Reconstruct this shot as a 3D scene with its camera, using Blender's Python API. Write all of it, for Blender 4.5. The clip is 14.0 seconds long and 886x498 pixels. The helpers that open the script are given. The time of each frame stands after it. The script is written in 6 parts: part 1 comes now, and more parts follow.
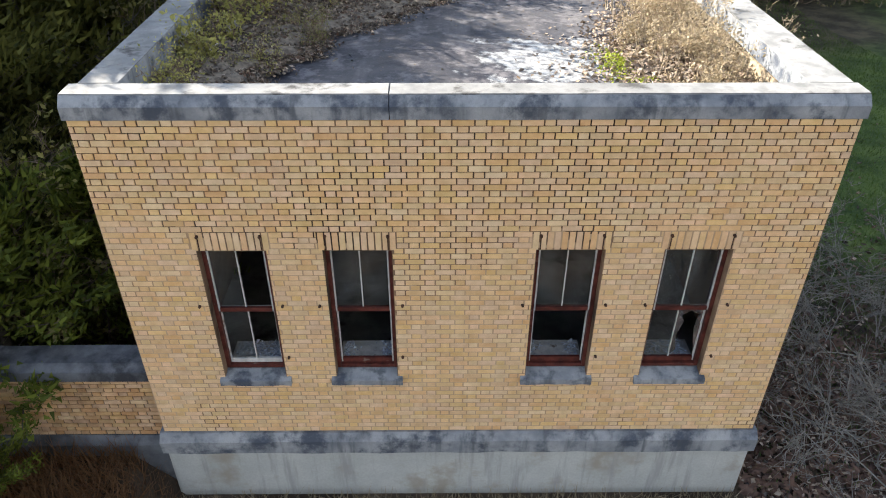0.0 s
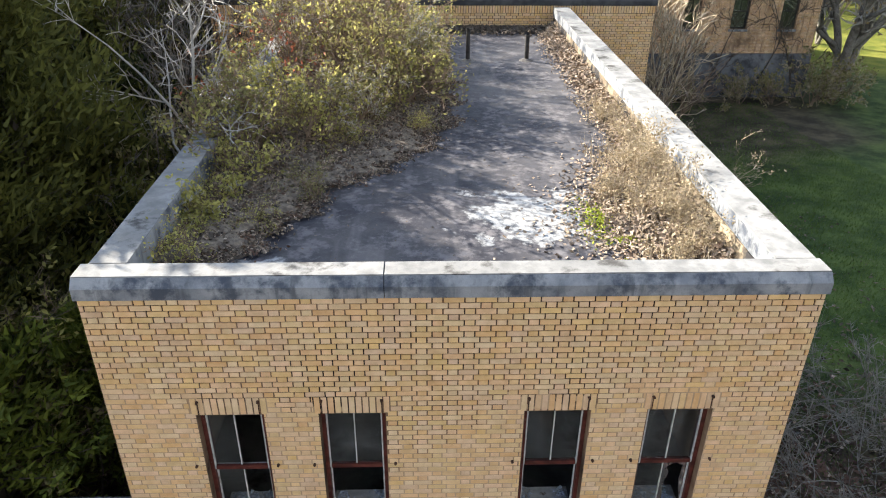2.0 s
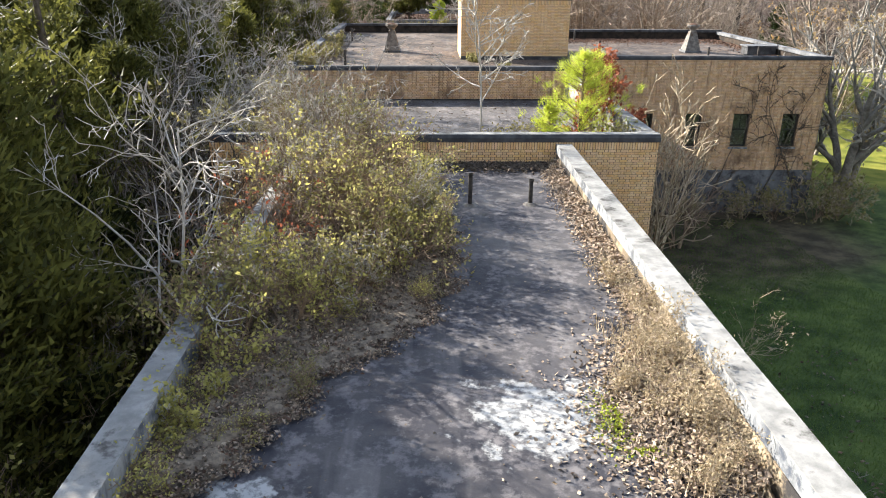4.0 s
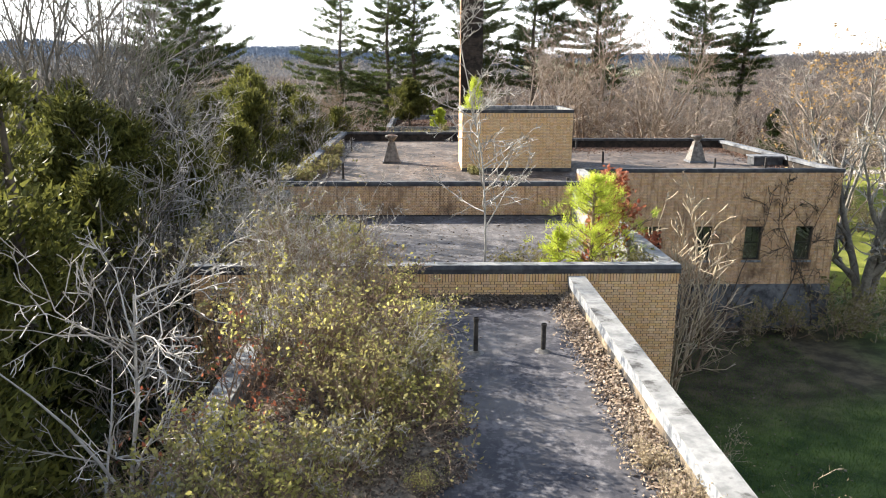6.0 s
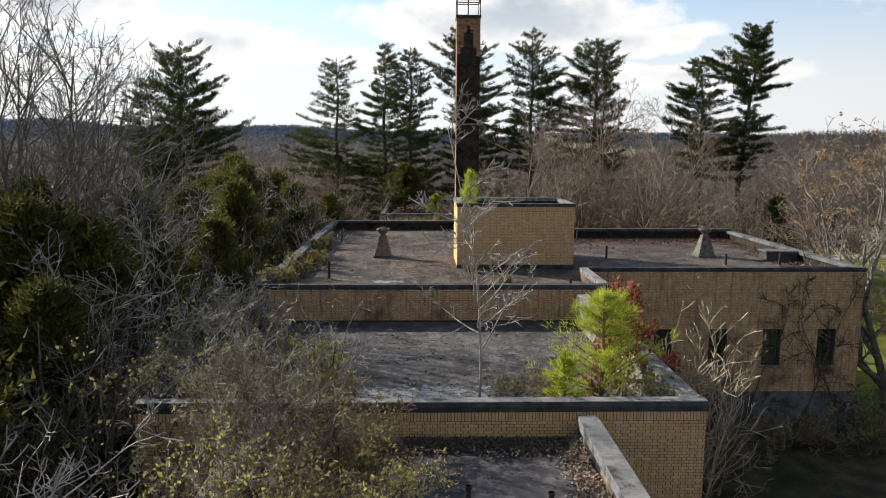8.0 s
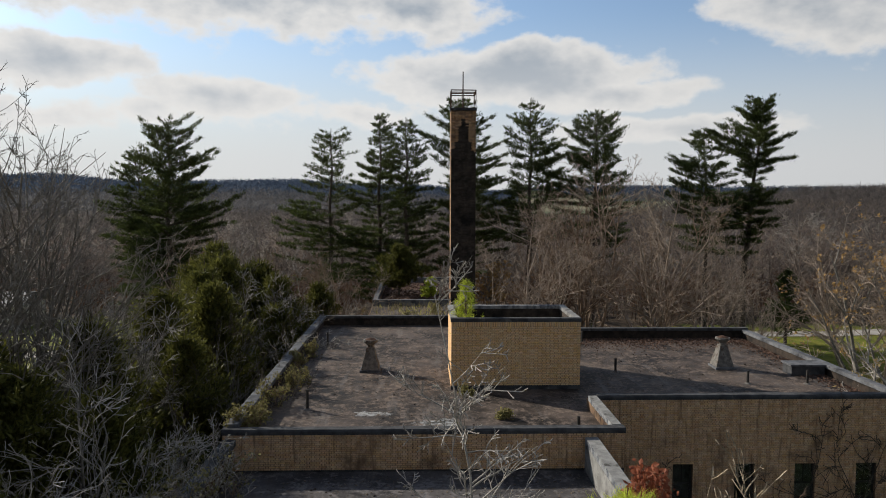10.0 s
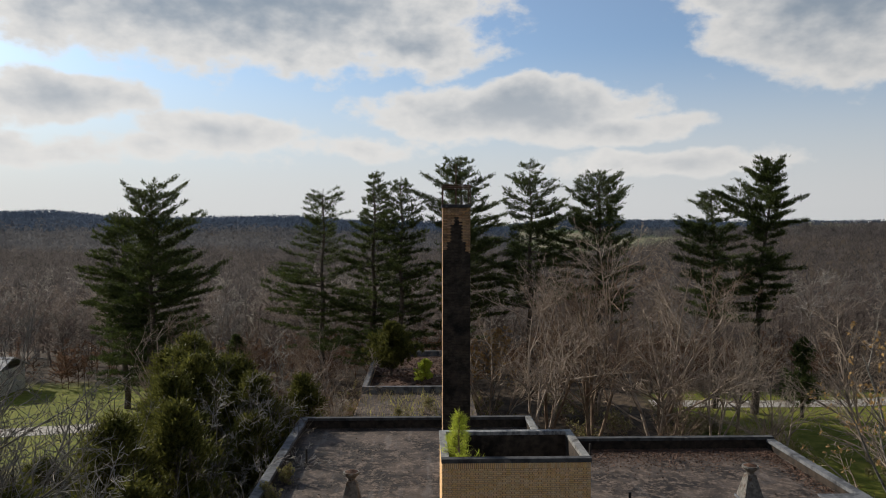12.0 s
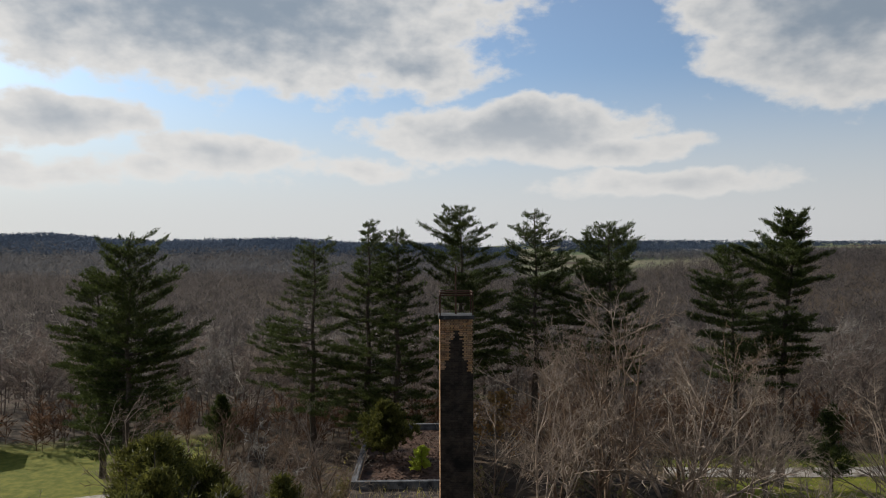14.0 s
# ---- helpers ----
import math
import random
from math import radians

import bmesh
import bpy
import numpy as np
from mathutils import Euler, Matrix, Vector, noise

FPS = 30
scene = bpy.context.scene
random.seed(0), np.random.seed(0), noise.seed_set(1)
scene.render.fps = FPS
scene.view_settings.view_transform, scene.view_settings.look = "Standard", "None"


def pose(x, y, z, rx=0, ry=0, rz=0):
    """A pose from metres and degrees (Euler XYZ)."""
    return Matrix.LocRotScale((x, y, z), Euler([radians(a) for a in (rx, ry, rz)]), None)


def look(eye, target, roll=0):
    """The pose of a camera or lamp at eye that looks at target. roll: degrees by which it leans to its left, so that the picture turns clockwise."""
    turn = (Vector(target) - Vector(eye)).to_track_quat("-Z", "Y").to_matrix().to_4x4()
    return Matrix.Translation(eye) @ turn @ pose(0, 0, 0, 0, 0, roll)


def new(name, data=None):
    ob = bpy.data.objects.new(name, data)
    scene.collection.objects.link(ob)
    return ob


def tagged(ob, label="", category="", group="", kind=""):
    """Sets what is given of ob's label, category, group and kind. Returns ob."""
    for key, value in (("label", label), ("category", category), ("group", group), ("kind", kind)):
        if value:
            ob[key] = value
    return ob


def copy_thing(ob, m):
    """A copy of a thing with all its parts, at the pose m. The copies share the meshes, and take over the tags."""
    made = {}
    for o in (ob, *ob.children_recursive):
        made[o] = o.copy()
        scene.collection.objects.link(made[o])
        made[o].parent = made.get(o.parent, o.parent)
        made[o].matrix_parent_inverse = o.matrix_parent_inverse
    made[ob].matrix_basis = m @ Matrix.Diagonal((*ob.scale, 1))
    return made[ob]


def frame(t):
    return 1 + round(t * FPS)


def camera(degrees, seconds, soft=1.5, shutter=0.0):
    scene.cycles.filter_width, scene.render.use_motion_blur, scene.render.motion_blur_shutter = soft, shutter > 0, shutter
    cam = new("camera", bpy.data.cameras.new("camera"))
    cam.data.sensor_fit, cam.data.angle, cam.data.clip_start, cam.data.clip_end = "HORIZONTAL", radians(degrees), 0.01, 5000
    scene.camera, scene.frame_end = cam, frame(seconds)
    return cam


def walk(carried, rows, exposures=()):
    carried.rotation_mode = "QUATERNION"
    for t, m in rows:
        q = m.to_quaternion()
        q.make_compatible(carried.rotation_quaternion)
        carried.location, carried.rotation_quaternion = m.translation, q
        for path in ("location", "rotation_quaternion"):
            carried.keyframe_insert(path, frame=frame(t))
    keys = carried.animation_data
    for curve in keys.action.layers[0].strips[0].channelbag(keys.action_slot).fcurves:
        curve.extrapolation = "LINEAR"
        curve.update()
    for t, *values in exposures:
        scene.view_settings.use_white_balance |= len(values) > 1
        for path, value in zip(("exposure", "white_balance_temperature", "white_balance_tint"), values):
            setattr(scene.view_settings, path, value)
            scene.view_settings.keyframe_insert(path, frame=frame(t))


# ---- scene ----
cam = camera(63.0, 14.0, soft=1.0)
PATH = [
    (0, (-0.26, -6.119, 7.409), (-0.246, -4.471, 6.276), 0.1),
    (0.5, (-0.294, -6.14, 7.598), (-0.252, -4.471, 6.497), 0.2),
    (1, (-0.281, -6.137, 7.9), (-0.236, -4.444, 6.836), 0.3),
    (1.5, (-0.293, -6.07, 8.201), (-0.244, -4.347, 7.187), 0.4),
    (2, (-0.31, -5.941, 8.414), (-0.258, -4.186, 7.456), 0.4),
    (2.5, (-0.319, -5.707, 8.614), (-0.266, -3.923, 7.713), 0.4),
    (3, (-0.325, -5.413, 8.831), (-0.271, -3.602, 7.984), 0.5),
    (3.5, (-0.307, -5.09, 9.083), (-0.256, -3.254, 8.29), 0.4),
    (6, (-0.296, -2.822, 9.773), (-0.245, -0.883, 9.284), 0.2),
    (6.5, (-0.27, -2.175, 9.914), (-0.217, -0.223, 9.483), 0.3),
    (7, (-0.194, -1.581, 10.051), (-0.141, 0.383, 9.677), 0.3),
    (7.5, (-0.114, -0.936, 10.184), (-0.059, 1.036, 9.854), 0.3),
    (8, (-0.018, -0.337, 10.394), (0.037, 1.642, 10.109), 0.3),
    (8.5, (0.086, 0.393, 10.753), (0.142, 2.378, 10.515), 0.3),
    (11, (0.582, 4.704, 14.257), (0.64, 6.7, 14.16), 0.1),
    (11.5, (0.758, 5.653, 14.991), (0.814, 7.651, 14.919), 0.1),
    (12, (0.826, 6.604, 15.86), (0.883, 8.602, 15.81), 0.0),
    (12.5, (0.904, 7.712, 16.74), (0.963, 9.711, 16.713), -0.1),
    (13, (0.981, 8.96, 17.5), (1.039, 10.959, 17.492), -0.1),
    (13.5, (1.022, 10.304, 18.453), (1.082, 12.303, 18.451), -0.2),
    (14, (1.057, 11.647, 19.378), (1.115, 13.646, 19.383), -0.1),
]
EXPOSURES = [(0, 2.48), (1.5, 2.46), (3.5, 2.38), (6, 2.3), (6.5, 2.0), (7.5, 1.2), (8.5, 0.68), (11, 0.33), (14, 0.28)]
walk(cam, [(t, look(eye, target, roll)) for t, eye, target, roll in PATH], EXPOSURES)

# ---- sun and sky ----
SUN_AZ, SUN_EL = radians(146), radians(27.5)   # from +x, counter-clockwise; above the horizon
sun_way = Vector((math.cos(SUN_AZ) * math.cos(SUN_EL), math.sin(SUN_AZ) * math.cos(SUN_EL), math.sin(SUN_EL)))
sun_data = bpy.data.lights.new("sun", "SUN")
sun_data.energy, sun_data.angle, sun_data.color = 4.1, radians(0.53), (1.0, 0.93, 0.82)
sun = new("sun", sun_data)
sun.matrix_world = look(sun_way * 200, (0, 0, 0))


class Nodes:
    """A short way to write node trees."""

    def __init__(self, tree):
        self.tree = tree
        tree.nodes.clear()

    def add(self, kind, props=None, **inputs):
        n = self.tree.nodes.new(kind)
        for key, value in (props or {}).items():
            setattr(n, key, value)
        for key, value in inputs.items():
            self.feed(n, key, value)
        return n

    def feed(self, n, key, value):
        slot = n.inputs[int(key[1:])] if key[0] == "i" and key[1:].isdigit() else n.inputs[key.replace("_", " ")]
        if hasattr(value, "is_linked"):
            self.tree.links.new(value, slot)
        elif hasattr(value, "outputs"):
            self.tree.links.new(value.outputs[0], slot)
        else:
            slot.default_value = value

    def math(self, op, a, b=0.0, c=0.0, clamp=False):
        return self.add("ShaderNodeMath", {"operation": op, "use_clamp": clamp}, i0=a, i1=b, i2=c)

    def mix(self, f, a, b, mode="MIX"):
        n = self.add("ShaderNodeMix", {"data_type": "RGBA", "blend_type": mode})
        for slot, value in ((n.inputs[0], f), (n.inputs[6], a), (n.inputs[7], b)):
            if hasattr(value, "is_linked"):
                self.tree.links.new(value, slot)
            elif hasattr(value, "outputs"):
                self.tree.links.new(value.outputs[0], slot)
            else:
                slot.default_value = value if isinstance(value, float) else (*value, 1.0)[:4]
        return n.outputs[2]

    def ramp(self, f, lo, hi, a=0.0, b=1.0):
        n = self.add("ShaderNodeMapRange", {"interpolation_type": "SMOOTHSTEP"}, Value=f)
        n.inputs[1].default_value, n.inputs[2].default_value = lo, hi
        n.inputs[3].default_value, n.inputs[4].default_value = a, b
        return n.outputs[0]

    def noise(self, vec, scale, detail=4.0, rough=0.55, stretch=None, shift=(0, 0, 0)):
        if stretch or any(shift):
            vec = self.add("ShaderNodeMapping", None, Vector=vec, Scale=stretch or (1, 1, 1), Location=shift)
        return self.add("ShaderNodeTexNoise", None, Vector=vec, Scale=scale, Detail=detail, Roughness=rough).outputs[0]


world = bpy.data.worlds.new("sky")
scene.world = world
world.use_nodes = True
n = Nodes(world.node_tree)
sky = n.add("ShaderNodeTexSky", {"sky_type": "NISHITA", "sun_disc": False, "sun_elevation": SUN_EL,
                                 "sun_rotation": math.pi / 2 - SUN_AZ, "altitude": 250.0, "air_density": 1.0, "dust_density": 1.6})
way = n.add("ShaderNodeTexCoord").outputs["Generated"]
xyz = n.add("ShaderNodeSeparateXYZ", None, i0=way)
az = n.math("ARCTAN2", xyz.outputs[0], xyz.outputs[1])
el = n.math("ARCSINE", xyz.outputs[2])
flat = n.add("ShaderNodeCombineXYZ", None, X=az, Y=el, Z=0.0)
# clouds that lie in sheets: finer and flatter towards the horizon
warp = n.noise(flat, 9.0, 6.0, 0.6, stretch=(1.0, 1.5, 1.0))
fine = n.noise(flat, 24.0, 3.0, 0.5, stretch=(1.0, 1.6, 1.0))
ragged = n.math("ADD", n.math("MULTIPLY", n.math("SUBTRACT", warp, 0.5), 0.8), n.math("MULTIPLY", n.math("SUBTRACT", fine, 0.5), 0.42))


az_w = n.math("ADD", az, n.math("MULTIPLY", n.math("SUBTRACT", n.noise(flat, 5.5, 3.0, 0.5, shift=(3.1, 1.7, 0.0)), 0.5), 0.20))
el_w = n.math("ADD", el, n.math("MULTIPLY", n.math("SUBTRACT", n.noise(flat, 7.0, 3.0, 0.5, shift=(7.3, 4.2, 0.0)), 0.5), 0.06))


def cloud(a, e, wide, high, full=1.0):
    """How deep a way lies in a cloud of that middle and half size (full in its middle, 0 at its edge)."""
    dx = n.math("DIVIDE", n.math("SUBTRACT", az_w, a), wide)
    dy = n.math("DIVIDE", n.math("SUBTRACT", el_w, e), high)
    return n.math("MULTIPLY", full, n.math("SUBTRACT", 1.0, n.math("SQRT", n.math("ADD", n.math("MULTIPLY", dx, dx), n.math("MULTIPLY", dy, dy)))))


CLOUDS = [(-0.27, 0.335, 0.43, 0.14, 1.0), (-0.02, 0.25, 0.12, 0.045, 0.6), (0.12, 0.162, 0.21, 0.05, 0.95), (0.28, 0.138, 0.09, 0.024, 0.6), (0.56, 0.285, 0.235, 0.115, 0.9), (-0.47, 0.155, 0.13, 0.036, 0.7),
          (-0.26, 0.128, 0.13, 0.026, 0.55), (-0.10, 0.112, 0.11, 0.02, 0.4), (0.33, 0.09, 0.18, 0.022, 0.5), (-0.5, 0.10, 0.3, 0.02, 0.3), (-1.2, 0.3, 0.4, 0.13), (1.4, 0.35, 0.5, 0.14), (-2.2, 0.5, 0.6, 0.24),
          (2.6, 0.4, 0.7, 0.22), (0.2, 0.75, 0.7, 0.2), (-0.9, 0.8, 0.4, 0.2), (3.0, 0.85, 0.9, 0.25), (-2.9, 0.25, 0.5, 0.1), (1.9, 0.75, 0.5, 0.2)]
deep = cloud(*CLOUDS[0])
for c in CLOUDS[1:]:
    deep = n.math("MAXIMUM", deep, cloud(*c))
deep = n.math("ADD", deep, ragged)
cover = n.ramp(deep, -0.04, 0.17)
body = n.ramp(n.math("ADD", n.math("SUBTRACT", deep, n.math("MULTIPLY", ragged, 0.15)), n.math("MULTIPLY", n.math("SUBTRACT", fine, 0.5), 0.42)), -0.06, 0.86)
haze = n.ramp(el, 0.03, 0.26, 1.0, 0.0)
body = n.math("MULTIPLY", body, n.ramp(el, 0.09, 0.26, 0.5, 1.0))
lit = n.mix(body, (1.16, 1.14, 1.11), (0.41, 0.50, 0.61))
clear = n.mix(1.0, sky, (0.135, 0.172, 0.205), "MULTIPLY")
clear = n.mix(n.math("ADD", n.ramp(el, 0.3, 1.0, 0.14, 0.02), n.math("MULTIPLY", haze, 0.80)), clear, (0.97, 0.98, 1.0))
seen = n.mix(n.math("MULTIPLY", cover, n.ramp(el, 0.0, 0.09)), clear, lit)
# the half of the sky towards the sun is the brighter one
toward = n.math("ADD", n.math("MULTIPLY", xyz.outputs[0], math.cos(radians(115))), n.math("MULTIPLY", xyz.outputs[1], math.sin(radians(115))))
glow = n.math("ADD", 1.0, n.math("MULTIPLY", toward, 0.34))
seen = n.mix(1.0, seen, n.add("ShaderNodeCombineXYZ", None, X=glow, Y=glow, Z=glow), "MULTIPLY")
ground_side = n.mix(n.ramp(el, -0.06, 0.0), (0.1, 0.09, 0.08), seen)
n.add("ShaderNodeOutputWorld", None, Surface=n.add("ShaderNodeBackground", None, Color=ground_side, Strength=0.41))

# ---- materials ----
def surface(name, low, high, scale=3.0, rough=0.85, bump=0.15, grain=60.0, stain=None, stain_scale=0.6, stain_at=(0.52, 0.66),
            streak=None, vary=0.0, metal=0.0, spec=0.22, depth=0.01):
    """A rough surface in two tones, with fine grain, blotches (stain), runs down its face (streak) and, piece by piece, another tone (vary)."""
    m = bpy.data.materials.new(name)
    m.use_nodes = True
    n = Nodes(m.node_tree)
    geo = n.add("ShaderNodeNewGeometry")
    at = geo.outputs["Position"]
    tone = n.ramp(n.noise(at, scale, 5.0, 0.6), 0.3, 0.7)
    colour = n.mix(tone, low, high)
    fine = n.noise(at, grain, 3.0, 0.6)
    colour = n.mix(0.5, colour, n.mix(fine, (0.62, 0.62, 0.62), (1.3, 1.3, 1.3)), "MULTIPLY")
    if vary:
        piece = n.math("FRACT", n.math("ADD", n.add("ShaderNodeObjectInfo").outputs["Random"], geo.outputs["Random Per Island"]))
        shade = n.math("ADD", 1.0 - vary, n.math("MULTIPLY", piece, 2 * vary))
        hue = n.add("ShaderNodeHueSaturation", None, Color=colour, Value=shade,
                    Hue=n.math("ADD", 0.492, n.math("MULTIPLY", n.math("FRACT", n.math("MULTIPLY", piece, 7.31)), 0.016)),
                    Saturation=n.math("ADD", 0.86, n.math("MULTIPLY", n.math("FRACT", n.math("MULTIPLY", piece, 13.7)), 0.24)))
        colour = hue.outputs[0]
    if stain:
        colour = n.mix(n.ramp(n.noise(at, stain_scale, 6.0, 0.65), *stain_at), colour, stain)
    if streak:
        colour = n.mix(n.math("MULTIPLY", n.ramp(n.noise(at, 5.0, 4.0, 0.6, stretch=(1.6, 1.6, 0.16)), 0.5, 0.72), 0.75), colour, streak)
    b = n.add("ShaderNodeBsdfPrincipled", None, Base_Color=colour, Metallic=metal)
    b.inputs["Specular IOR Level"].default_value = spec
    n.feed(b, "Roughness", n.ramp(fine, 0.2, 0.8, max(rough - 0.12, 0.05), min(rough + 0.1, 1.0)))
    if bump:
        n.feed(b, "Normal", n.add("ShaderNodeBump", None, Strength=bump, Distance=depth, Height=n.math("ADD", fine, n.math("MULTIPLY", tone, 1.5))))
    n.add("ShaderNodeOutputMaterial", None, Surface=b)
    return m


def twiggy(name, low, high, scale=0.05):
    """Masses of bare twigs far off: soft, light passes through them, the tone drifts slowly from place to place."""
    m = bpy.data.materials.new(name)
    m.use_nodes = True
    n = Nodes(m.node_tree)
    geo = n.add("ShaderNodeNewGeometry")
    tone = n.math("ADD", n.math("MULTIPLY", geo.outputs["Random Per Island"], 0.35), n.math("MULTIPLY", n.ramp(n.noise(geo.outputs["Position"], scale, 4.0), 0.34, 0.66), 0.65), clamp=True)
    colour = n.mix(tone, low, high)
    b = n.add("ShaderNodeBsdfDiffuse", None, Color=colour)
    t = n.add("ShaderNodeBsdfTranslucent", None, Color=colour)
    n.add("ShaderNodeOutputMaterial", None, Surface=n.add("ShaderNodeMixShader", None, i0=0.5, i1=b, i2=t))
    return m


def leafy(name, low, high, through_light=0.35, rough=0.6):
    """Leaves or needles, each of its own tone, that let some light through."""
    m = bpy.data.materials.new(name)
    m.use_nodes = True
    n = Nodes(m.node_tree)
    geo = n.add("ShaderNodeNewGeometry")
    tone = n.math("ADD", n.math("MULTIPLY", geo.outputs["Random Per Island"], 0.7), n.math("MULTIPLY", n.noise(geo.outputs["Position"], 0.8, 3.0), 0.5), clamp=True)
    colour = n.mix(tone, low, high)
    b = n.add("ShaderNodeBsdfPrincipled", None, Base_Color=colour, Roughness=rough)
    b.inputs["Specular IOR Level"].default_value = 0.15
    t = n.add("ShaderNodeBsdfTranslucent", None, Color=colour)
    n.add("ShaderNodeOutputMaterial", None, Surface=n.add("ShaderNodeMixShader", None, i0=through_light, i1=b, i2=t))
    return m


BRICK = surface("buff_brick", (0.60, 0.386, 0.19), (0.71, 0.477, 0.255), 7.0, 0.88, 0.25, 130.0, stain=(0.36, 0.19, 0.085), stain_scale=1.3, stain_at=(0.64, 0.88), vary=0.08, depth=0.004)
MORTAR = surface("mortar", (0.17, 0.102, 0.06), (0.32, 0.21, 0.13), 2.2, 0.95, 0.4, 90.0, stain=(0.03, 0.019, 0.014), stain_scale=0.55, stain_at=(0.44, 0.60), depth=0.006)
OLD_MORTAR = surface("sooty_mortar", (0.05, 0.04, 0.035), (0.12, 0.095, 0.07), 4.0, 0.95, 0.4, 90.0, depth=0.006)
CONCRETE = surface("weathered_concrete", (0.17, 0.178, 0.19), (0.32, 0.322, 0.318), 2.6, 0.85, 0.35, 70.0, stain=(0.06, 0.068, 0.085), stain_scale=3.0, stain_at=(0.45, 0.66), streak=(0.075, 0.08, 0.088), depth=0.006)
TOP_CONCRETE = surface("sun_bleached_concrete", (0.15, 0.148, 0.142), (0.29, 0.285, 0.27), 3.4, 0.9, 0.4, 60.0, stain=(0.06, 0.056, 0.052), stain_scale=1.7, stain_at=(0.52, 0.66), depth=0.006)
RENDER_COAT = surface("painted_foundation_concrete", (0.36, 0.36, 0.335), (0.45, 0.445, 0.41), 1.1, 0.9, 0.25, 40.0, stain=(0.30, 0.27, 0.22), stain_scale=0.8, streak=(0.27, 0.265, 0.25), depth=0.006)
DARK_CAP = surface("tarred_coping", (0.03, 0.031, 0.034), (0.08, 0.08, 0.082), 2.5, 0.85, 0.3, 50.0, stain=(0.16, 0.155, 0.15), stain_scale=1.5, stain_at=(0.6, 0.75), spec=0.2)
FRAME_PAINT = surface("red_brown_window_paint", (0.05, 0.014, 0.010), (0.13, 0.035, 0.025), 8.0, 0.55, 0.3, 80.0, stain=(0.16, 0.12, 0.10), stain_scale=9.0, stain_at=(0.62, 0.7), depth=0.003)
OLD_WHITE = surface("flaking_white_paint", (0.38, 0.37, 0.34), (0.58, 0.56, 0.52), 9.0, 0.7, 0.3, 90.0, stain=(0.2, 0.15, 0.11), stain_scale=8.0, stain_at=(0.6, 0.7), depth=0.003)
PLASTER = surface("mouldy_plaster", (0.12, 0.115, 0.10), (0.22, 0.21, 0.185), 2.0, 0.9, 0.2, 40.0, stain=(0.05, 0.045, 0.035), stain_scale=1.2)
RUST = surface("rusty_iron", (0.035, 0.02, 0.014), (0.10, 0.05, 0.03), 12.0, 0.85, 0.4, 90.0, depth=0.003)
STEEL = surface("weathered_black_pipe", (0.02, 0.019, 0.018), (0.055, 0.048, 0.042), 10.0, 0.7, 0.3, 90.0)
ZINC = surface("weathered_sheet_metal", (0.085, 0.078, 0.07), (0.19, 0.175, 0.155), 6.0, 0.65, 0.25, 60.0, stain=(0.07, 0.045, 0.03), stain_scale=4.0)
BARK = surface("grey_bark", (0.13, 0.117, 0.10), (0.27, 0.245, 0.21), 6.0, 0.9, 0.5, 50.0, stain=(0.09, 0.08, 0.065), stain_scale=3.0)
DARK_BARK = surface("dark_bark", (0.045, 0.036, 0.028), (0.11, 0.09, 0.07), 5.0, 0.95, 0.5, 40.0)
BROWN_TWIG = surface("brown_twigs", (0.115, 0.078, 0.052), (0.265, 0.19, 0.132), 2.0, 0.9, 0.0, 30.0)
PALE_TWIG = surface("pale_grey_twigs", (0.25, 0.23, 0.20), (0.45, 0.415, 0.365), 3.0, 0.85, 0.0, 30.0)
DRY_STEM = surface("straw_coloured_stems", (0.26, 0.20, 0.13), (0.44, 0.36, 0.25), 5.0, 0.85, 0.0, 40.0, vary=0.2)
LITTER = surface("dry_leaf_litter", (0.17, 0.125, 0.09), (0.36, 0.28, 0.205), 12.0, 0.85, 0.0, 80.0, vary=0.3)
GREY_LITTER = surface("grey_leaf_litter", (0.055, 0.043, 0.033), (0.16, 0.127, 0.095), 12.0, 0.85, 0.0, 80.0, vary=0.35)
BROWN_LITTER = surface("red_brown_leaf_litter", (0.07, 0.042, 0.03), (0.17, 0.10, 0.07), 2.0, 0.9, 0.3, 30.0, stain=(0.04, 0.03, 0.024), stain_scale=0.5)
WARM_MORTAR = surface("brown_mortar", (0.15, 0.10, 0.065), (0.25, 0.17, 0.11), 1.5, 0.95, 0.4, 90.0, stain=(0.06, 0.042, 0.03), stain_scale=0.5, stain_at=(0.5, 0.66), depth=0.006)
TORN_FLASHING = surface("torn_tan_flashing", (0.13, 0.10, 0.07), (0.34, 0.27, 0.18), 3.0, 0.85, 0.4, 60.0, stain=(0.03, 0.028, 0.028), stain_scale=1.1, stain_at=(0.46, 0.58), depth=0.01)
PALE_BRONZE_LEAF = leafy("pale_bronze_leaves", (0.24, 0.17, 0.09), (0.46, 0.34, 0.17), 0.4)
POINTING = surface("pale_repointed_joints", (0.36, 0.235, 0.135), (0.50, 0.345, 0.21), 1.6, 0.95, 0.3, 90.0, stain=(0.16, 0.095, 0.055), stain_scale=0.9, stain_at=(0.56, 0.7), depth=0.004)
# darker copy of the buff brick, tree shade put into its colour
TAN_BRICK = surface("shade_darkened_tan_brick", (0.40, 0.235, 0.115), (0.55, 0.35, 0.18), 6.0, 0.9, 0.25, 120.0, stain=(0.12, 0.07, 0.04), stain_scale=1.2, stain_at=(0.56, 0.76), vary=0.14, depth=0.004)
TAN_TWIG = surface("tan_grey_twigs", (0.19, 0.148, 0.115), (0.39, 0.312, 0.245), 2.0, 0.9, 0.0, 30.0)
GLASS_BITS = surface("bluish_glass_fragments", (0.30, 0.34, 0.40), (0.60, 0.64, 0.70), 30.0, 0.3, 0.0, 90.0, vary=0.35)
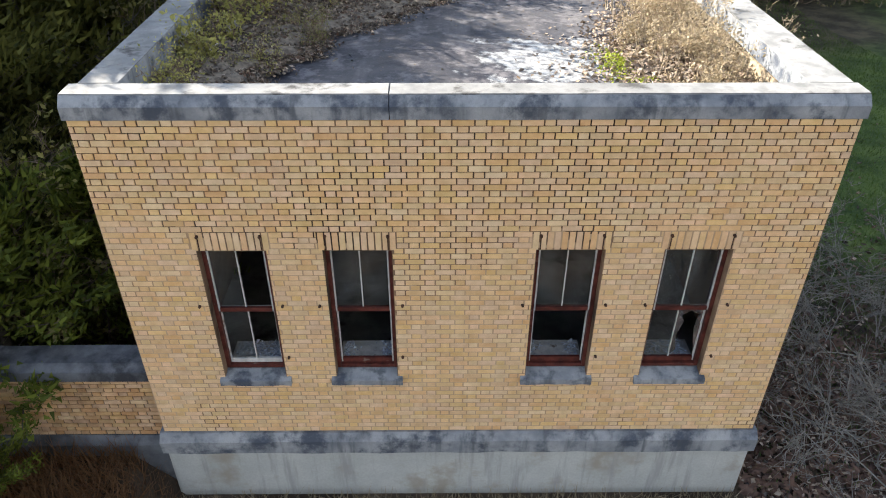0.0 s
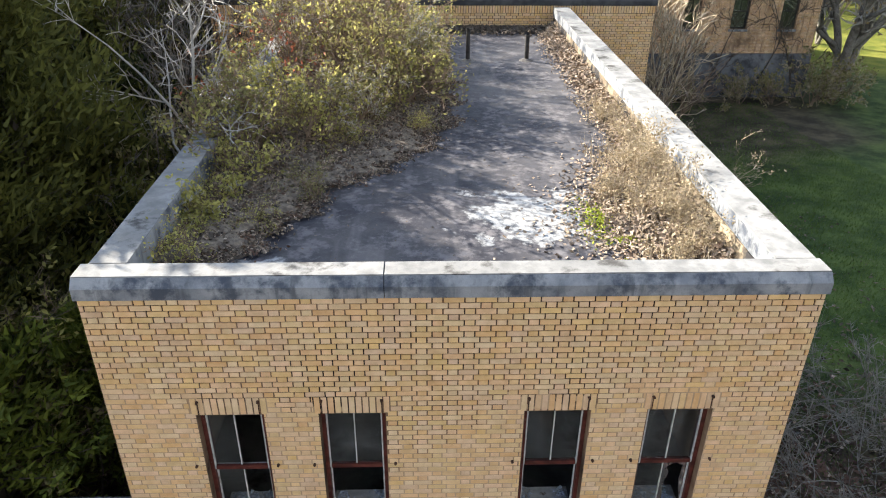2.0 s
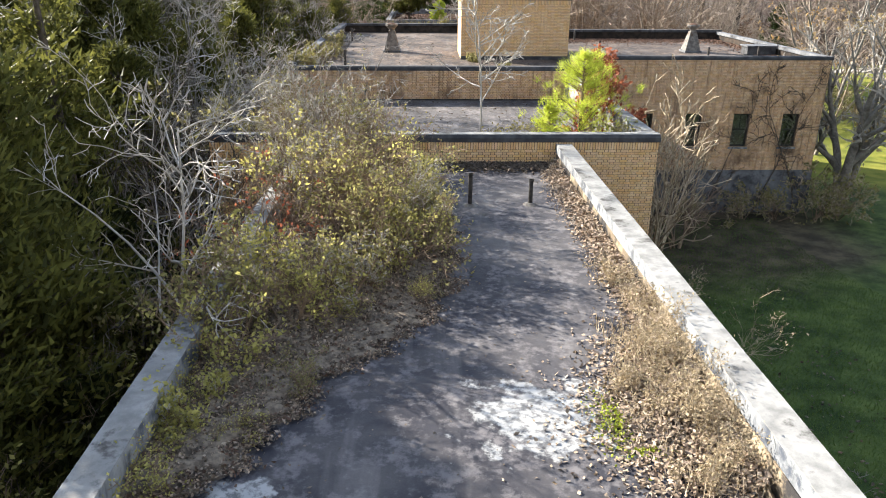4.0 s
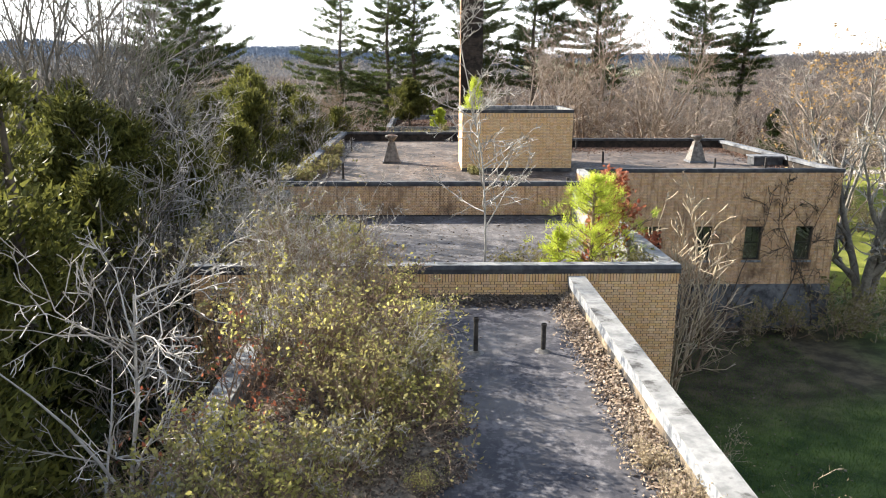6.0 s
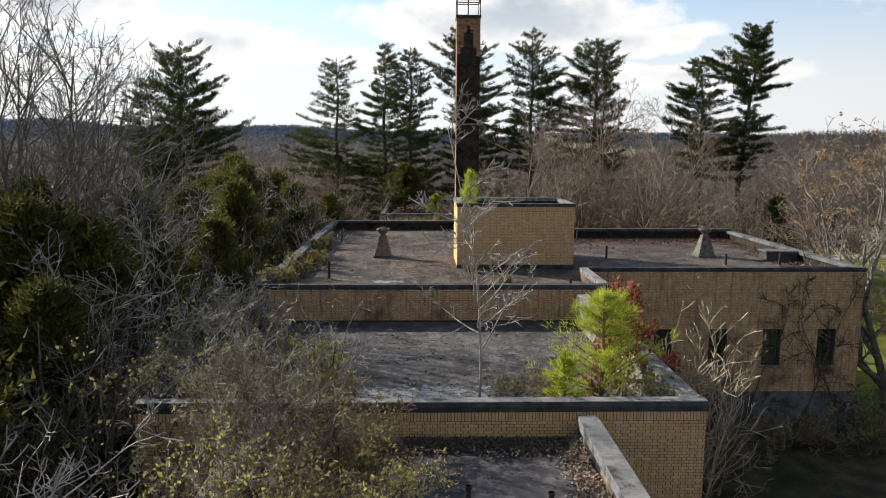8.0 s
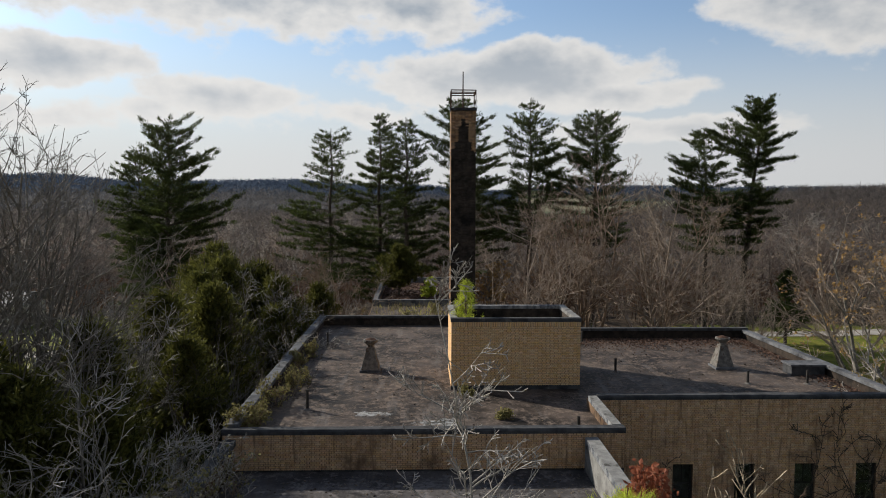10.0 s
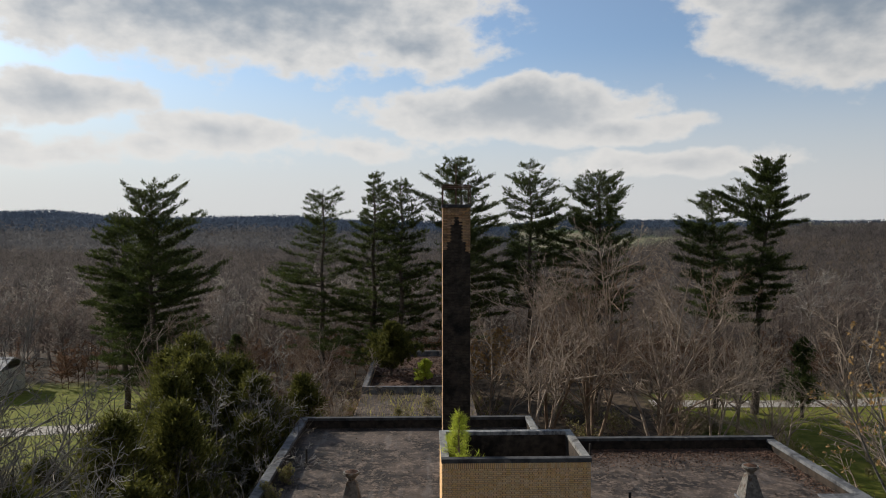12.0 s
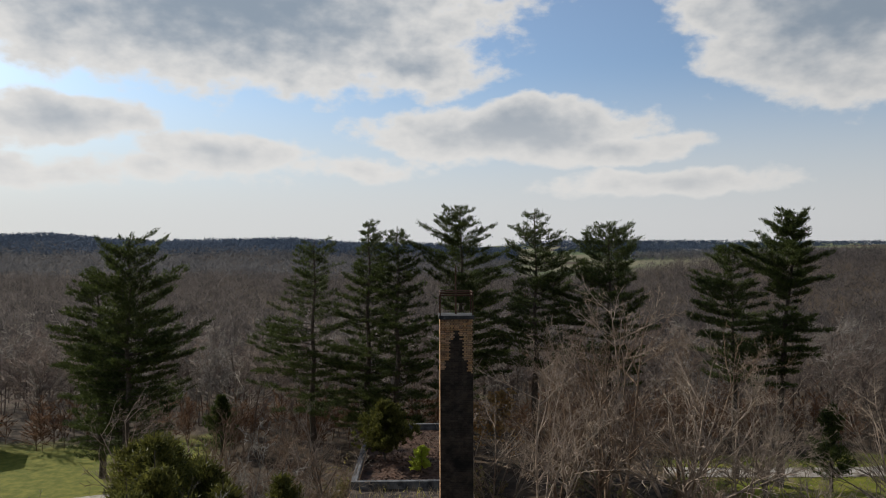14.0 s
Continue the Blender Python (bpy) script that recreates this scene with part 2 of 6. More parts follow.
# dark concrete, lowered further to put the cedars' shade into its colour
LOW_CAP = surface("dark_grey_concrete", (0.075, 0.078, 0.085), (0.165, 0.168, 0.175), 2.5, 0.85, 0.3, 55.0, stain=(0.035, 0.036, 0.04), stain_scale=1.4, stain_at=(0.48, 0.68), depth=0.006)
PINE_NEEDLES = leafy("pine_needles", (0.010, 0.018, 0.009), (0.092, 0.115, 0.032), 0.3)
CEDAR_SPRAY = leafy("cedar_sprays", (0.010, 0.016, 0.007), (0.16, 0.158, 0.036), 0.35)
# darker copy of the cedar colour: the thicket's shade is put into it
SHADE_SPRAY = leafy("shade_darkened_evergreen_leaves", (0.008, 0.014, 0.006), (0.06, 0.07, 0.02), 0.2)
# grey-blue base colour: the haze over the farther slopes is put into it
MID_WOOD = twiggy("haze_tinted_far_woods", (0.080, 0.083, 0.092), (0.155, 0.152, 0.155), 0.03)
FRONT_SPRAY = leafy("fresh_cedar_sprays", (0.02, 0.036, 0.012), (0.20, 0.23, 0.035), 0.4)
YOUNG_PINE = leafy("bright_young_needles", (0.26, 0.33, 0.035), (0.56, 0.60, 0.09), 0.5)
YELLOW_LEAF = leafy("yellow_green_leaves", (0.16, 0.15, 0.045), (0.48, 0.435, 0.14), 0.55)
DULL_LEAF = leafy("dull_olive_leaves", (0.08, 0.075, 0.03), (0.28, 0.25, 0.10), 0.4)
RED_LEAF = leafy("red_brown_leaves", (0.16, 0.04, 0.022), (0.36, 0.13, 0.07), 0.4)
ORANGE_LEAF = leafy("orange_brown_leaves", (0.26, 0.15, 0.06), (0.44, 0.29, 0.12), 0.4)
GRASS = leafy("short_grass", (0.03, 0.065, 0.012), (0.12, 0.17, 0.036), 0.35)
RUST_GRASS = leafy("rust_brown_dead_grass", (0.07, 0.036, 0.018), (0.20, 0.105, 0.05), 0.25)
DRY_GRASS = leafy("dry_grass", (0.19, 0.145, 0.085), (0.38, 0.31, 0.20), 0.3)
MOSS = leafy("bright_moss", (0.16, 0.20, 0.02), (0.36, 0.40, 0.05), 0.3)


def roof_surface(name, base_low, base_high, patches):
    """Old bitumen sheet: dark, slightly glossy, with dust in the hollows, seams of wear and dried pale residue in the patches (x, y, half width, half depth)."""
    m = bpy.data.materials.new(name)
    m.use_nodes = True
    n = Nodes(m.node_tree)
    at = n.add("ShaderNodeNewGeometry").outputs["Position"]
    xyz = n.add("ShaderNodeSeparateXYZ", None, i0=at)
    big = n.noise(at, 0.55, 6.0, 0.62)
    mid = n.noise(at, 2.6, 6.0, 0.65)
    fine = n.noise(at, 45.0, 3.0, 0.6)
    flake = n.noise(at, 7.0, 4.0, 0.7)
    colour = n.mix(n.ramp(big, 0.35, 0.66), base_low, base_high)
    colour = n.mix(n.math("MULTIPLY", n.ramp(n.math("ADD", n.math("MULTIPLY", mid, 0.6), n.math("MULTIPLY", flake, 0.4)), 0.47, 0.62), 0.75), colour, [c * 2.2 for c in base_high])
    runs = n.noise(at, 2.2, 4.0, 0.6, stretch=(1.0, 0.12, 1.0))
    colour = n.mix(n.math("MULTIPLY", n.ramp(runs, 0.55, 0.68), 0.2), colour, (0.24, 0.22, 0.21))
    colour = n.mix(0.5, colour, n.mix(fine, (0.6, 0.6, 0.6), (1.35, 1.35, 1.35)), "MULTIPLY")
    for px, py, w, d in patches:
        dx = n.math("DIVIDE", n.math("SUBTRACT", xyz.outputs[0], px), w)
        dy = n.math("DIVIDE", n.math("SUBTRACT", xyz.outputs[1], py), d)
        r = n.math("ADD", n.math("MAXIMUM", n.math("ABSOLUTE", dx), n.math("ABSOLUTE", dy)), n.math("MULTIPLY", n.math("SUBTRACT", mid, 0.5), 4.0))
        colour = n.mix(n.math("MULTIPLY", n.ramp(r, 0.7, 1.1, 1.0, 0.0), n.ramp(flake, 0.38, 0.56, 0.25, 0.9)), colour, (0.33, 0.33, 0.322))
    b = n.add("ShaderNodeBsdfPrincipled", None, Base_Color=colour, Roughness=n.ramp(mid, 0.3, 0.7, 0.6, 0.9))
    b.inputs["Specular IOR Level"].default_value = 0.22
    n.feed(b, "Normal", n.add("ShaderNodeBump", None, Strength=0.35, Distance=0.02, Height=n.math("ADD", mid, n.math("MULTIPLY", fine, 0.3))))
    n.add("ShaderNodeOutputMaterial", None, Surface=b)
    return m


ROOF_NEAR = roof_surface("bitumen_roof_near", (0.017, 0.0175, 0.025), (0.072, 0.067, 0.068), [(1.15, 2.45, 0.75, 0.65), (-2.2, 1.15, 0.3, 0.25)])
ROOF_MID = roof_surface("bitumen_roof_middle", (0.038, 0.035, 0.035), (0.088, 0.08, 0.078), [(-0.1, 17.7, 1.9, 0.5)])
# the wide tone range puts sunlit patches into the mottling, besides real wear
ROOF_FAR = roof_surface("bitumen_roof_far", (0.012, 0.009, 0.0075), (0.088, 0.067, 0.054), [(0.8, 27.6, 0.6, 0.4), (11.5, 30.0, 1.9, 0.5), (-1.5, 28.6, 0.5, 0.2)])


def glass_sheet():
    m = bpy.data.materials.new("dusty_window_glass")
    m.use_nodes = True
    n = Nodes(m.node_tree)
    at = n.add("ShaderNodeNewGeometry").outputs["Position"]
    dirt = n.ramp(n.noise(at, 3.0, 6.0, 0.65, stretch=(1.5, 1.5, 0.6)), 0.42, 0.8, 0.02, 0.17)
    g = n.add("ShaderNodeBsdfPrincipled", None, Base_Color=(0.9, 0.93, 0.92, 1.0), Roughness=0.03, IOR=1.45)
    g.inputs["Transmission Weight"].default_value = 1.0
    d = n.add("ShaderNodeBsdfDiffuse", None, Color=(0.33, 0.34, 0.33, 1.0))
    n.add("ShaderNodeOutputMaterial", None, Surface=n.add("ShaderNodeMixShader", None, i0=dirt, i1=g, i2=d))
    return m


GLASS = glass_sheet()


def ground_surface():
    """Lawn in a shaded and a sunlit tone, leaf-strewn earth under the trees and brown woodland floor, by where they
    lie.
    """
    m = bpy.data.materials.new("lawn_and_woodland_floor")
    m.use_nodes = True
    n = Nodes(m.node_tree)
    at = n.add("ShaderNodeNewGeometry").outputs["Position"]
    xyz = n.add("ShaderNodeSeparateXYZ", None, i0=at)
    big, mid, fine = n.noise(at, 0.12, 5.0, 0.6), n.noise(at, 0.9, 6.0, 0.65), n.noise(at, 18.0, 4.0, 0.65)
    # near lawn kept dark: the building's shade is put into its colour
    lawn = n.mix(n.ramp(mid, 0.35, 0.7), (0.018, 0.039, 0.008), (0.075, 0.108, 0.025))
    lawn = n.mix(n.math("MULTIPLY", n.ramp(fine, 0.55, 0.72), 0.4), lawn, (0.16, 0.13, 0.075))
    wood = n.mix(n.ramp(mid, 0.35, 0.68), (0.035, 0.026, 0.018), (0.10, 0.073, 0.05))
    wood = n.mix(0.6, wood, n.mix(fine, (0.5, 0.5, 0.5), (1.5, 1.45, 1.4)), "MULTIPLY")
    wobble = n.math("MULTIPLY", n.math("SUBTRACT", big, 0.5), 14.0)
    y = n.math("ADD", xyz.outputs[1], wobble)
    x = n.math("ADD", xyz.outputs[0], n.math("MULTIPLY", n.math("SUBTRACT", mid, 0.5), 3.0))
    right = n.math("MULTIPLY", n.math("MULTIPLY", n.ramp(x, 4.3, 6.2), n.ramp(xyz.outputs[1], 2.0, 7.0)), n.ramp(y, 84.0, 88.0, 1.0, 0.0))
    right = n.math("MULTIPLY", right, n.math("MAXIMUM", n.ramp(y, 40.0, 46.0, 1.0, 0.0), n.ramp(x, 24.0, 29.0)))
    strewn = n.math("MULTIPLY", n.math("MULTIPLY", n.ramp(y, 18.0, 23.0), n.ramp(y, 30.0, 33.0, 1.0, 0.0)), n.ramp(x, 17.0, 21.0, 1.0, 0.0))
    right = n.math("MULTIPLY", right, n.math("SUBTRACT", 1.0, n.math("MULTIPLY", strewn, 0.85)))
    left = n.math("MULTIPLY", n.ramp(x, -24.0, -20.0, 1.0, 0.0), n.math("MULTIPLY", n.ramp(y, 58.0, 64.0), n.ramp(y, 96.0, 101.0, 1.0, 0.0)))
    meadow = n.math("MULTIPLY", n.ramp(n.noise(at, 0.004, 3.0, 0.5), 0.36, 0.44), n.math("MULTIPLY", n.ramp(y, 600.0, 760.0), n.ramp(x, 60.0, 160.0)))
    # far pasture a little desaturated, with haze put into its colour
    pasture = n.mix(n.ramp(n.noise(at, 0.005, 2.0, 0.5, shift=(5, 2, 0)), 0.4, 0.6), (0.10, 0.125, 0.06), (0.17, 0.155, 0.10))
    # the same lawn again, sunlight put into a paler, yellower colour
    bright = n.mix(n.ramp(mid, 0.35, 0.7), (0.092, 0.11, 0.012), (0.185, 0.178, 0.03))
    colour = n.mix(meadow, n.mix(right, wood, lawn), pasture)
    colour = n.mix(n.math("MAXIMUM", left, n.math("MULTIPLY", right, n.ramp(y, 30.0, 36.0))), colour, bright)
    b = n.add("ShaderNodeBsdfPrincipled", None, Base_Color=colour, Roughness=0.95)
    b.inputs["Specular IOR Level"].default_value = 0.15
    n.feed(b, "Normal", n.add("ShaderNodeBump", None, Strength=0.6, Distance=0.05, Height=fine))
    n.add("ShaderNodeOutputMaterial", None, Surface=b)
    return m


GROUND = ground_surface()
GRAVEL = surface("pale_gravel_track", (0.26, 0.24, 0.21), (0.38, 0.355, 0.32), 1.5, 0.95, 0.4, 30.0, stain=(0.16, 0.13, 0.10), stain_scale=0.5)
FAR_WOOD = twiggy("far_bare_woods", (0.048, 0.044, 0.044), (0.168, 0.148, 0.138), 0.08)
# bluish base colour stands in for the haze before the far ridge
BLUE_WOOD = twiggy("haze_tinted_distant_woods", (0.042, 0.062, 0.098), (0.078, 0.100, 0.142), 0.006)
SIDING = surface("cream_painted_boards", (0.45, 0.42, 0.36), (0.58, 0.55, 0.48), 1.5, 0.7, 0.1, 20.0)
SHED_ROOF = surface("grey_sheet_roof", (0.20, 0.20, 0.20), (0.32, 0.315, 0.30), 0.8, 0.6, 0.1, 20.0)

# ---- helpers for building ----
def smooth(a, b, v):
    t = np.clip((v - a) / (b - a), 0, 1)
    return t * t * (3 - 2 * t)


def mesh_of(name, verts, quads=None, tris=None, smooth=False):
    me = bpy.data.meshes.new(name)
    verts = np.asarray(verts, np.float32).reshape(-1, 3)
    quads = np.zeros((0, 4), np.int32) if quads is None else np.asarray(quads, np.int32).reshape(-1, 4)
    tris = np.zeros((0, 3), np.int32) if tris is None else np.asarray(tris, np.int32).reshape(-1, 3)
    me.vertices.add(len(verts))
    me.vertices.foreach_set("co", verts.ravel())
    me.loops.add(quads.size + tris.size)
    me.loops.foreach_set("vertex_index", np.concatenate([quads.ravel(), tris.ravel()]))
    me.polygons.add(len(quads) + len(tris))
    me.polygons.foreach_set("loop_start", np.concatenate([np.arange(len(quads)) * 4, quads.size + np.arange(len(tris)) * 3]).astype(np.int32))
    me.polygons.foreach_set("use_smooth", np.full(len(quads) + len(tris), smooth))
    me.update(calc_edges=True)
    me.validate()
    return me


def part(name, shape, material, parent=None, label="", kind=""):
    """Links a mesh or a bmesh as one object, under a thing or a part where one is given."""
    if isinstance(shape, bmesh.types.BMesh):
        me = bpy.data.meshes.new(name)
        shape.to_mesh(me)
        shape.free()
    else:
        me = shape
    if not me.materials:
        me.materials.append(material)
    ob = new(name, me)
    if parent:
        ob.parent = parent
    return tagged(ob, label=label, kind=kind)


def thing(name, place=(0, 0, 0), label="", category="", group="", kind="", turn=0.0):
    ob = new(name)
    ob.empty_display_size = 0.2
    ob.matrix_basis = Matrix.Translation(place) @ Matrix.Rotation(turn, 4, "Z")
    return tagged(ob, label, category, group, kind)


def block(x0, x1, y0, y1, z0, z1, bevel=0.0, bm=None):
    """A box, with rounded edges where bevel is given."""
    bm = bm or bmesh.new()
    made = bmesh.ops.create_cube(bm, size=1.0, matrix=Matrix.Translation(((x0 + x1) / 2, (y0 + y1) / 2, (z0 + z1) / 2)) @ Matrix.Diagonal((x1 - x0, y1 - y0, z1 - z0, 1)))
    if bevel:
        edges = list({e for v in made["verts"] for e in v.link_edges})
        bmesh.ops.bevel(bm, geom=edges, offset=bevel, segments=2, profile=0.6, affect="EDGES")
    return bm


def rod(a, b, r0, r1=None, sides=10, bm=None):
    """A tapering round bar from a to b."""
    bm = bm or bmesh.new()
    a, b = Vector(a), Vector(b)
    turn = (b - a).to_track_quat("Z", "Y").to_matrix().to_4x4()
    bmesh.ops.create_cone(bm, cap_ends=True, segments=sides, radius1=r0, radius2=r0 if r1 is None else r1, depth=(b - a).length,
                          matrix=Matrix.Translation((a + b) / 2) @ turn)
    return bm


def prism(profile, length, bm=None, rough=0.0, seed=0, steps=1):
    """A profile in (across, up), drawn out along x, with a worn, uneven surface where rough is given."""
    bm = bm or bmesh.new()
    rng = np.random.default_rng(seed)
    rings = []
    for i in range(steps + 1):
        rings.append([bm.verts.new((length * i / steps, a + rng.normal(0, rough), u + rng.normal(0, rough))) for a, u in profile])
    for r0, r1 in zip(rings, rings[1:]):
        for k in range(len(profile)):
            bm.faces.new((r0[k], r0[(k + 1) % len(profile)], r1[(k + 1) % len(profile)], r1[k]))
    bm.faces.new(rings[0][::-1])
    bm.faces.new(rings[-1])
    bmesh.ops.recalc_face_normals(bm, faces=bm.faces)
    return bm


def slab_with_holes(width, z0, z1, thick, holes):
    """A wall in its own frame (x along, y into it, z up) with openings (x0, x1, z0, z1) right through it."""
    xs = sorted({0.0, width, *[h[0] for h in holes], *[h[1] for h in holes]})
    zs = sorted({z0, z1, *[h[2] for h in holes], *[h[3] for h in holes]})
    solid = {(i, k): not any(h[0] < (xs[i] + xs[i + 1]) / 2 < h[1] and h[2] < (zs[k] + zs[k + 1]) / 2 < h[3] for h in holes)
             for i in range(len(xs) - 1) for k in range(len(zs) - 1)}
    verts, quads = [], []

    def face(*corners):
        quads.append(range(len(verts), len(verts) + 4))
        verts.extend(corners)

    for (i, k), full in solid.items():
        if not full:
            continue
        a, b, c, d = xs[i], xs[i + 1], zs[k], zs[k + 1]
        face((a, 0, c), (b, 0, c), (b, 0, d), (a, 0, d))
        face((b, thick, c), (a, thick, c), (a, thick, d), (b, thick, d))
        if not solid.get((i - 1, k)):
            face((a, thick, c), (a, 0, c), (a, 0, d), (a, thick, d))
        if not solid.get((i + 1, k)):
            face((b, 0, c), (b, thick, c), (b, thick, d), (b, 0, d))
        if not solid.get((i, k - 1)):
            face((a, 0, c), (a, thick, c), (b, thick, c), (b, 0, c))
        if not solid.get((i, k + 1)):
            face((a, 0, d), (b, 0, d), (b, thick, d), (a, thick, d))
    return mesh_of("wall", verts, quads)


COURSE, UNIT, HEADER, JOINT, BED = 0.0683, 0.320, 0.1075, 0.0145, 0.0095


def brick_rects(width, z0, z1, holes=(), soldiers=(), shift=0.0):
    """Flemish bond: rectangles (x0, x1, z0, z1) of the bricks of a wall that is clear of its openings. soldiers: bands (x0, x1, z0, z1) of bricks on end."""
    out = []
    rows = int(round((z1 - z0) / COURSE))
    high = (z1 - z0) / max(rows, 1)
    for r in range(rows):
        a, b = z0 + r * high + BED / 2, z0 + (r + 1) * high - BED / 2
        mid = (a + b) / 2
        cuts = [(h[0], h[1]) for h in (*holes, *soldiers) if h[2] < mid < h[3]]
        x = -UNIT + (r % 2) * UNIT / 2 + shift
        while x < width:
            for long in (UNIT - HEADER, HEADER):
                lo, hi = max(x, 0.0), min(x + long, width)
                for c0, c1 in cuts:
                    if lo < c1 and hi > c0:
                        lo, hi = (lo, c0) if lo < c0 else (c1, hi)
                if hi - lo > JOINT + 0.008:
                    out.append((lo + JOINT / 2, hi - JOINT / 2, a, b))
                x += long
    for s0, s1, a, b in soldiers:
        b = z0 + round((b - z0) / high) * high
        count = max(int(round((s1 - s0) / 0.071)), 1)
        step = (s1 - s0) / count
        out += [(s0 + i * step + JOINT / 2, s0 + (i + 1) * step - JOINT / 2, a + JOINT / 2, b - JOINT / 2) for i in range(count)
                if not any(h[0] < s0 + (i + 0.5) * step < h[1] and h[2] < (a + b) / 2 < h[3] for h in holes)]
    return np.array(out)


BRICK_QUADS = np.array([(0, 1, 2, 3)] + [(i, i + 4, (i + 1) % 4 + 4, (i + 1) % 4) for i in range(4)] + [(i + 4, i + 8, (i + 1) % 4 + 8, (i + 1) % 4 + 4) for i in range(4)])


def brick_verts(x0, x1, z0, z1, proud, jitter=None):
    """The twelve corners of each brick, worn round its face, proud of the joint by that much."""
    zero = np.zeros_like(x0)
    j = zero if jitter is None else jitter
    w = 0.0028
    rings = [(x0 + w, x1 - w, z0 + w, z1 - w, -proud + j), (x0, x1, z0, z1, -proud + w + j), (x0, x1, z0, z1, zero + 0.004)]
    out = []
    for a, b, c, d, y in rings:
        for x, z in ((a, c), (b, c), (b, d), (a, d)):
            out.append(np.stack([x, y, z], -1))
    return np.stack(out, 1)


def lay_bricks(rects, parent, seed, proud=0.010, singles=None, label="", worn=None, brick=None):
    """Bricks on a wall: those in the stretch singles (x0, x1, z0, z1), 300 at most, as pieces of their own, the others joined."""
    rng = np.random.default_rng(seed)
    if singles:
        pick = (rects[:, 0] >= singles[0]) & (rects[:, 1] <= singles[1]) & (rects[:, 2] >= singles[2]) & (rects[:, 3] <= singles[3])
        pick &= np.cumsum(pick) <= 300
        shared = {}
        for x0, x1, z0, z1 in rects[pick]:
            key = (round(x1 - x0, 3), round(z1 - z0, 3))
            if key not in shared:
                w, h = np.array([key[0] / 2]), np.array([key[1] / 2])
                shared[key] = mesh_of("brick", brick_verts(-w, w, -h, h, proud)[0], BRICK_QUADS)
            ob = part("brick", shared[key], brick or BRICK, parent)
            ob.location = ((x0 + x1) / 2, rng.uniform(-0.0018, 0.0018), (z0 + z1) / 2)
        rects = rects[~pick]
    if worn:
        proud = 0.0045 + (proud - 0.0045) * smooth(worn[0], worn[1], rects[:, 2] + rng.normal(0, 0.12, len(rects)))
    v = brick_verts(*rects.T, proud, rng.uniform(-0.002, 0.002, len(rects)))
    q = (BRICK_QUADS[None] + 12 * np.arange(len(rects))[:, None, None]).reshape(-1, 4)
    return part("brickwork", mesh_of("brickwork", v.reshape(-1, 3), q), brick or BRICK, parent, label, "stuff")


# ---- the lie of the land ----
def land(x, y):
    """The ground's height."""
    x, y = np.asarray(x, float), np.asarray(y, float)
    z = -0.68 - 1.45 * smooth(6, 26, y) * smooth(-30, 6, x) - 1.2 * smooth(6, 40, y) * (1 - smooth(-30, 6, x))
    z = z - 0.3 * smooth(40, 75, y) - 1.2 * smooth(55, 85, y) * (1 - smooth(-34, -14, x))
    z = z + 0.62 * (1 - smooth(-4.2, -3.7, x)) * (1 - smooth(1.0, 4.0, y)) * smooth(-6, -1.5, y)
    z = z - 0.25 * smooth(4.0, 9.0, x) * (1 - smooth(0, 20, y))
    z = z - 13 * smooth(96, 230, y) + 12 * smooth(300, 800, y) * (1 - 0.4 * smooth(-200, 200, x))
    z = z + 38 * np.exp(-(((y - 1250) / 330) ** 2)) * (1 - smooth(-250, 420, x)) * (1 + 0.18 * np.sin(x / 190.0) + 0.08 * np.sin(x / 57.0))
    z = z + 24 * smooth(140, 420, y) * smooth(90, 330, x) * (1 - 0.35 * smooth(500, 900, y))
    z = z + 20 * smooth(1300, 2200, y) * (1 + 0.12 * np.sin(x / 330.0 + 1) + 0.05 * np.sin(x / 90.0))
    z = z + 13 * smooth(800, 1500, y) * smooth(120, 520, x) * (1 + 0.3 * np.sin(x / 140.0) + 0.3 * np.sin(y / 170.0))
    z = z + 1.2 * np.sin(x / 31.0 + y / 45.0) * smooth(110, 200, y)
    return z


s = np.linspace(-1, 1, 181)
gx = np.sign(s) * (np.abs(s) * 45 + np.abs(s) ** 4 * 2600)
u = np.linspace(0, 1, 240)
gy = -40 + 190 * u + 3900 * u ** 4
GX, GY = np.meshgrid(gx, gy)
ids = np.arange(GX.size).reshape(GX.shape)
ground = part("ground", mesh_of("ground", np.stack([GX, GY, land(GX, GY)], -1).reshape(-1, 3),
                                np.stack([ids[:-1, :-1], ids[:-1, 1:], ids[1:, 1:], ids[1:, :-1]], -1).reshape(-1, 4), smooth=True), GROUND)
tagged(ground, "leaf-strewn lawn and brown woodland floor running to low hills", "ground", kind="structure")


def track(name, points, wide, label):
    """A gravel track that lies a little over the ground."""
    verts = []
    for i, (x, y) in enumerate(points):
        a, b = points[max(i - 1, 0)], points[min(i + 1, len(points) - 1)]
        d = np.array([b[0] - a[0], b[1] - a[1]], float)
        d = np.array([-d[1], d[0]]) / np.hypot(*d)
        for side in (-1, -0.5, 0, 0.5, 1):
            px, py = np.array([x, y]) + d * side * wide / 2
            verts.append((px, py, float(land(px, py)) + 0.05 + 0.03 * (1 - abs(side))))
    quads = [(i * 5 + k, i * 5 + k + 1, i * 5 + k + 6, i * 5 + k + 5) for i in range(len(points) - 1) for k in range(4)]
    ob = part(name, mesh_of(name, verts, quads, smooth=True), GRAVEL)
    return tagged(ob, label, "road", kind="structure")


def bend(points, n=40):
    p = np.array(points, float)
    t = np.linspace(0, len(p) - 1, n)
    return np.stack([np.interp(t, range(len(p)), p[:, 0]), np.interp(t, range(len(p)), p[:, 1])], -1)


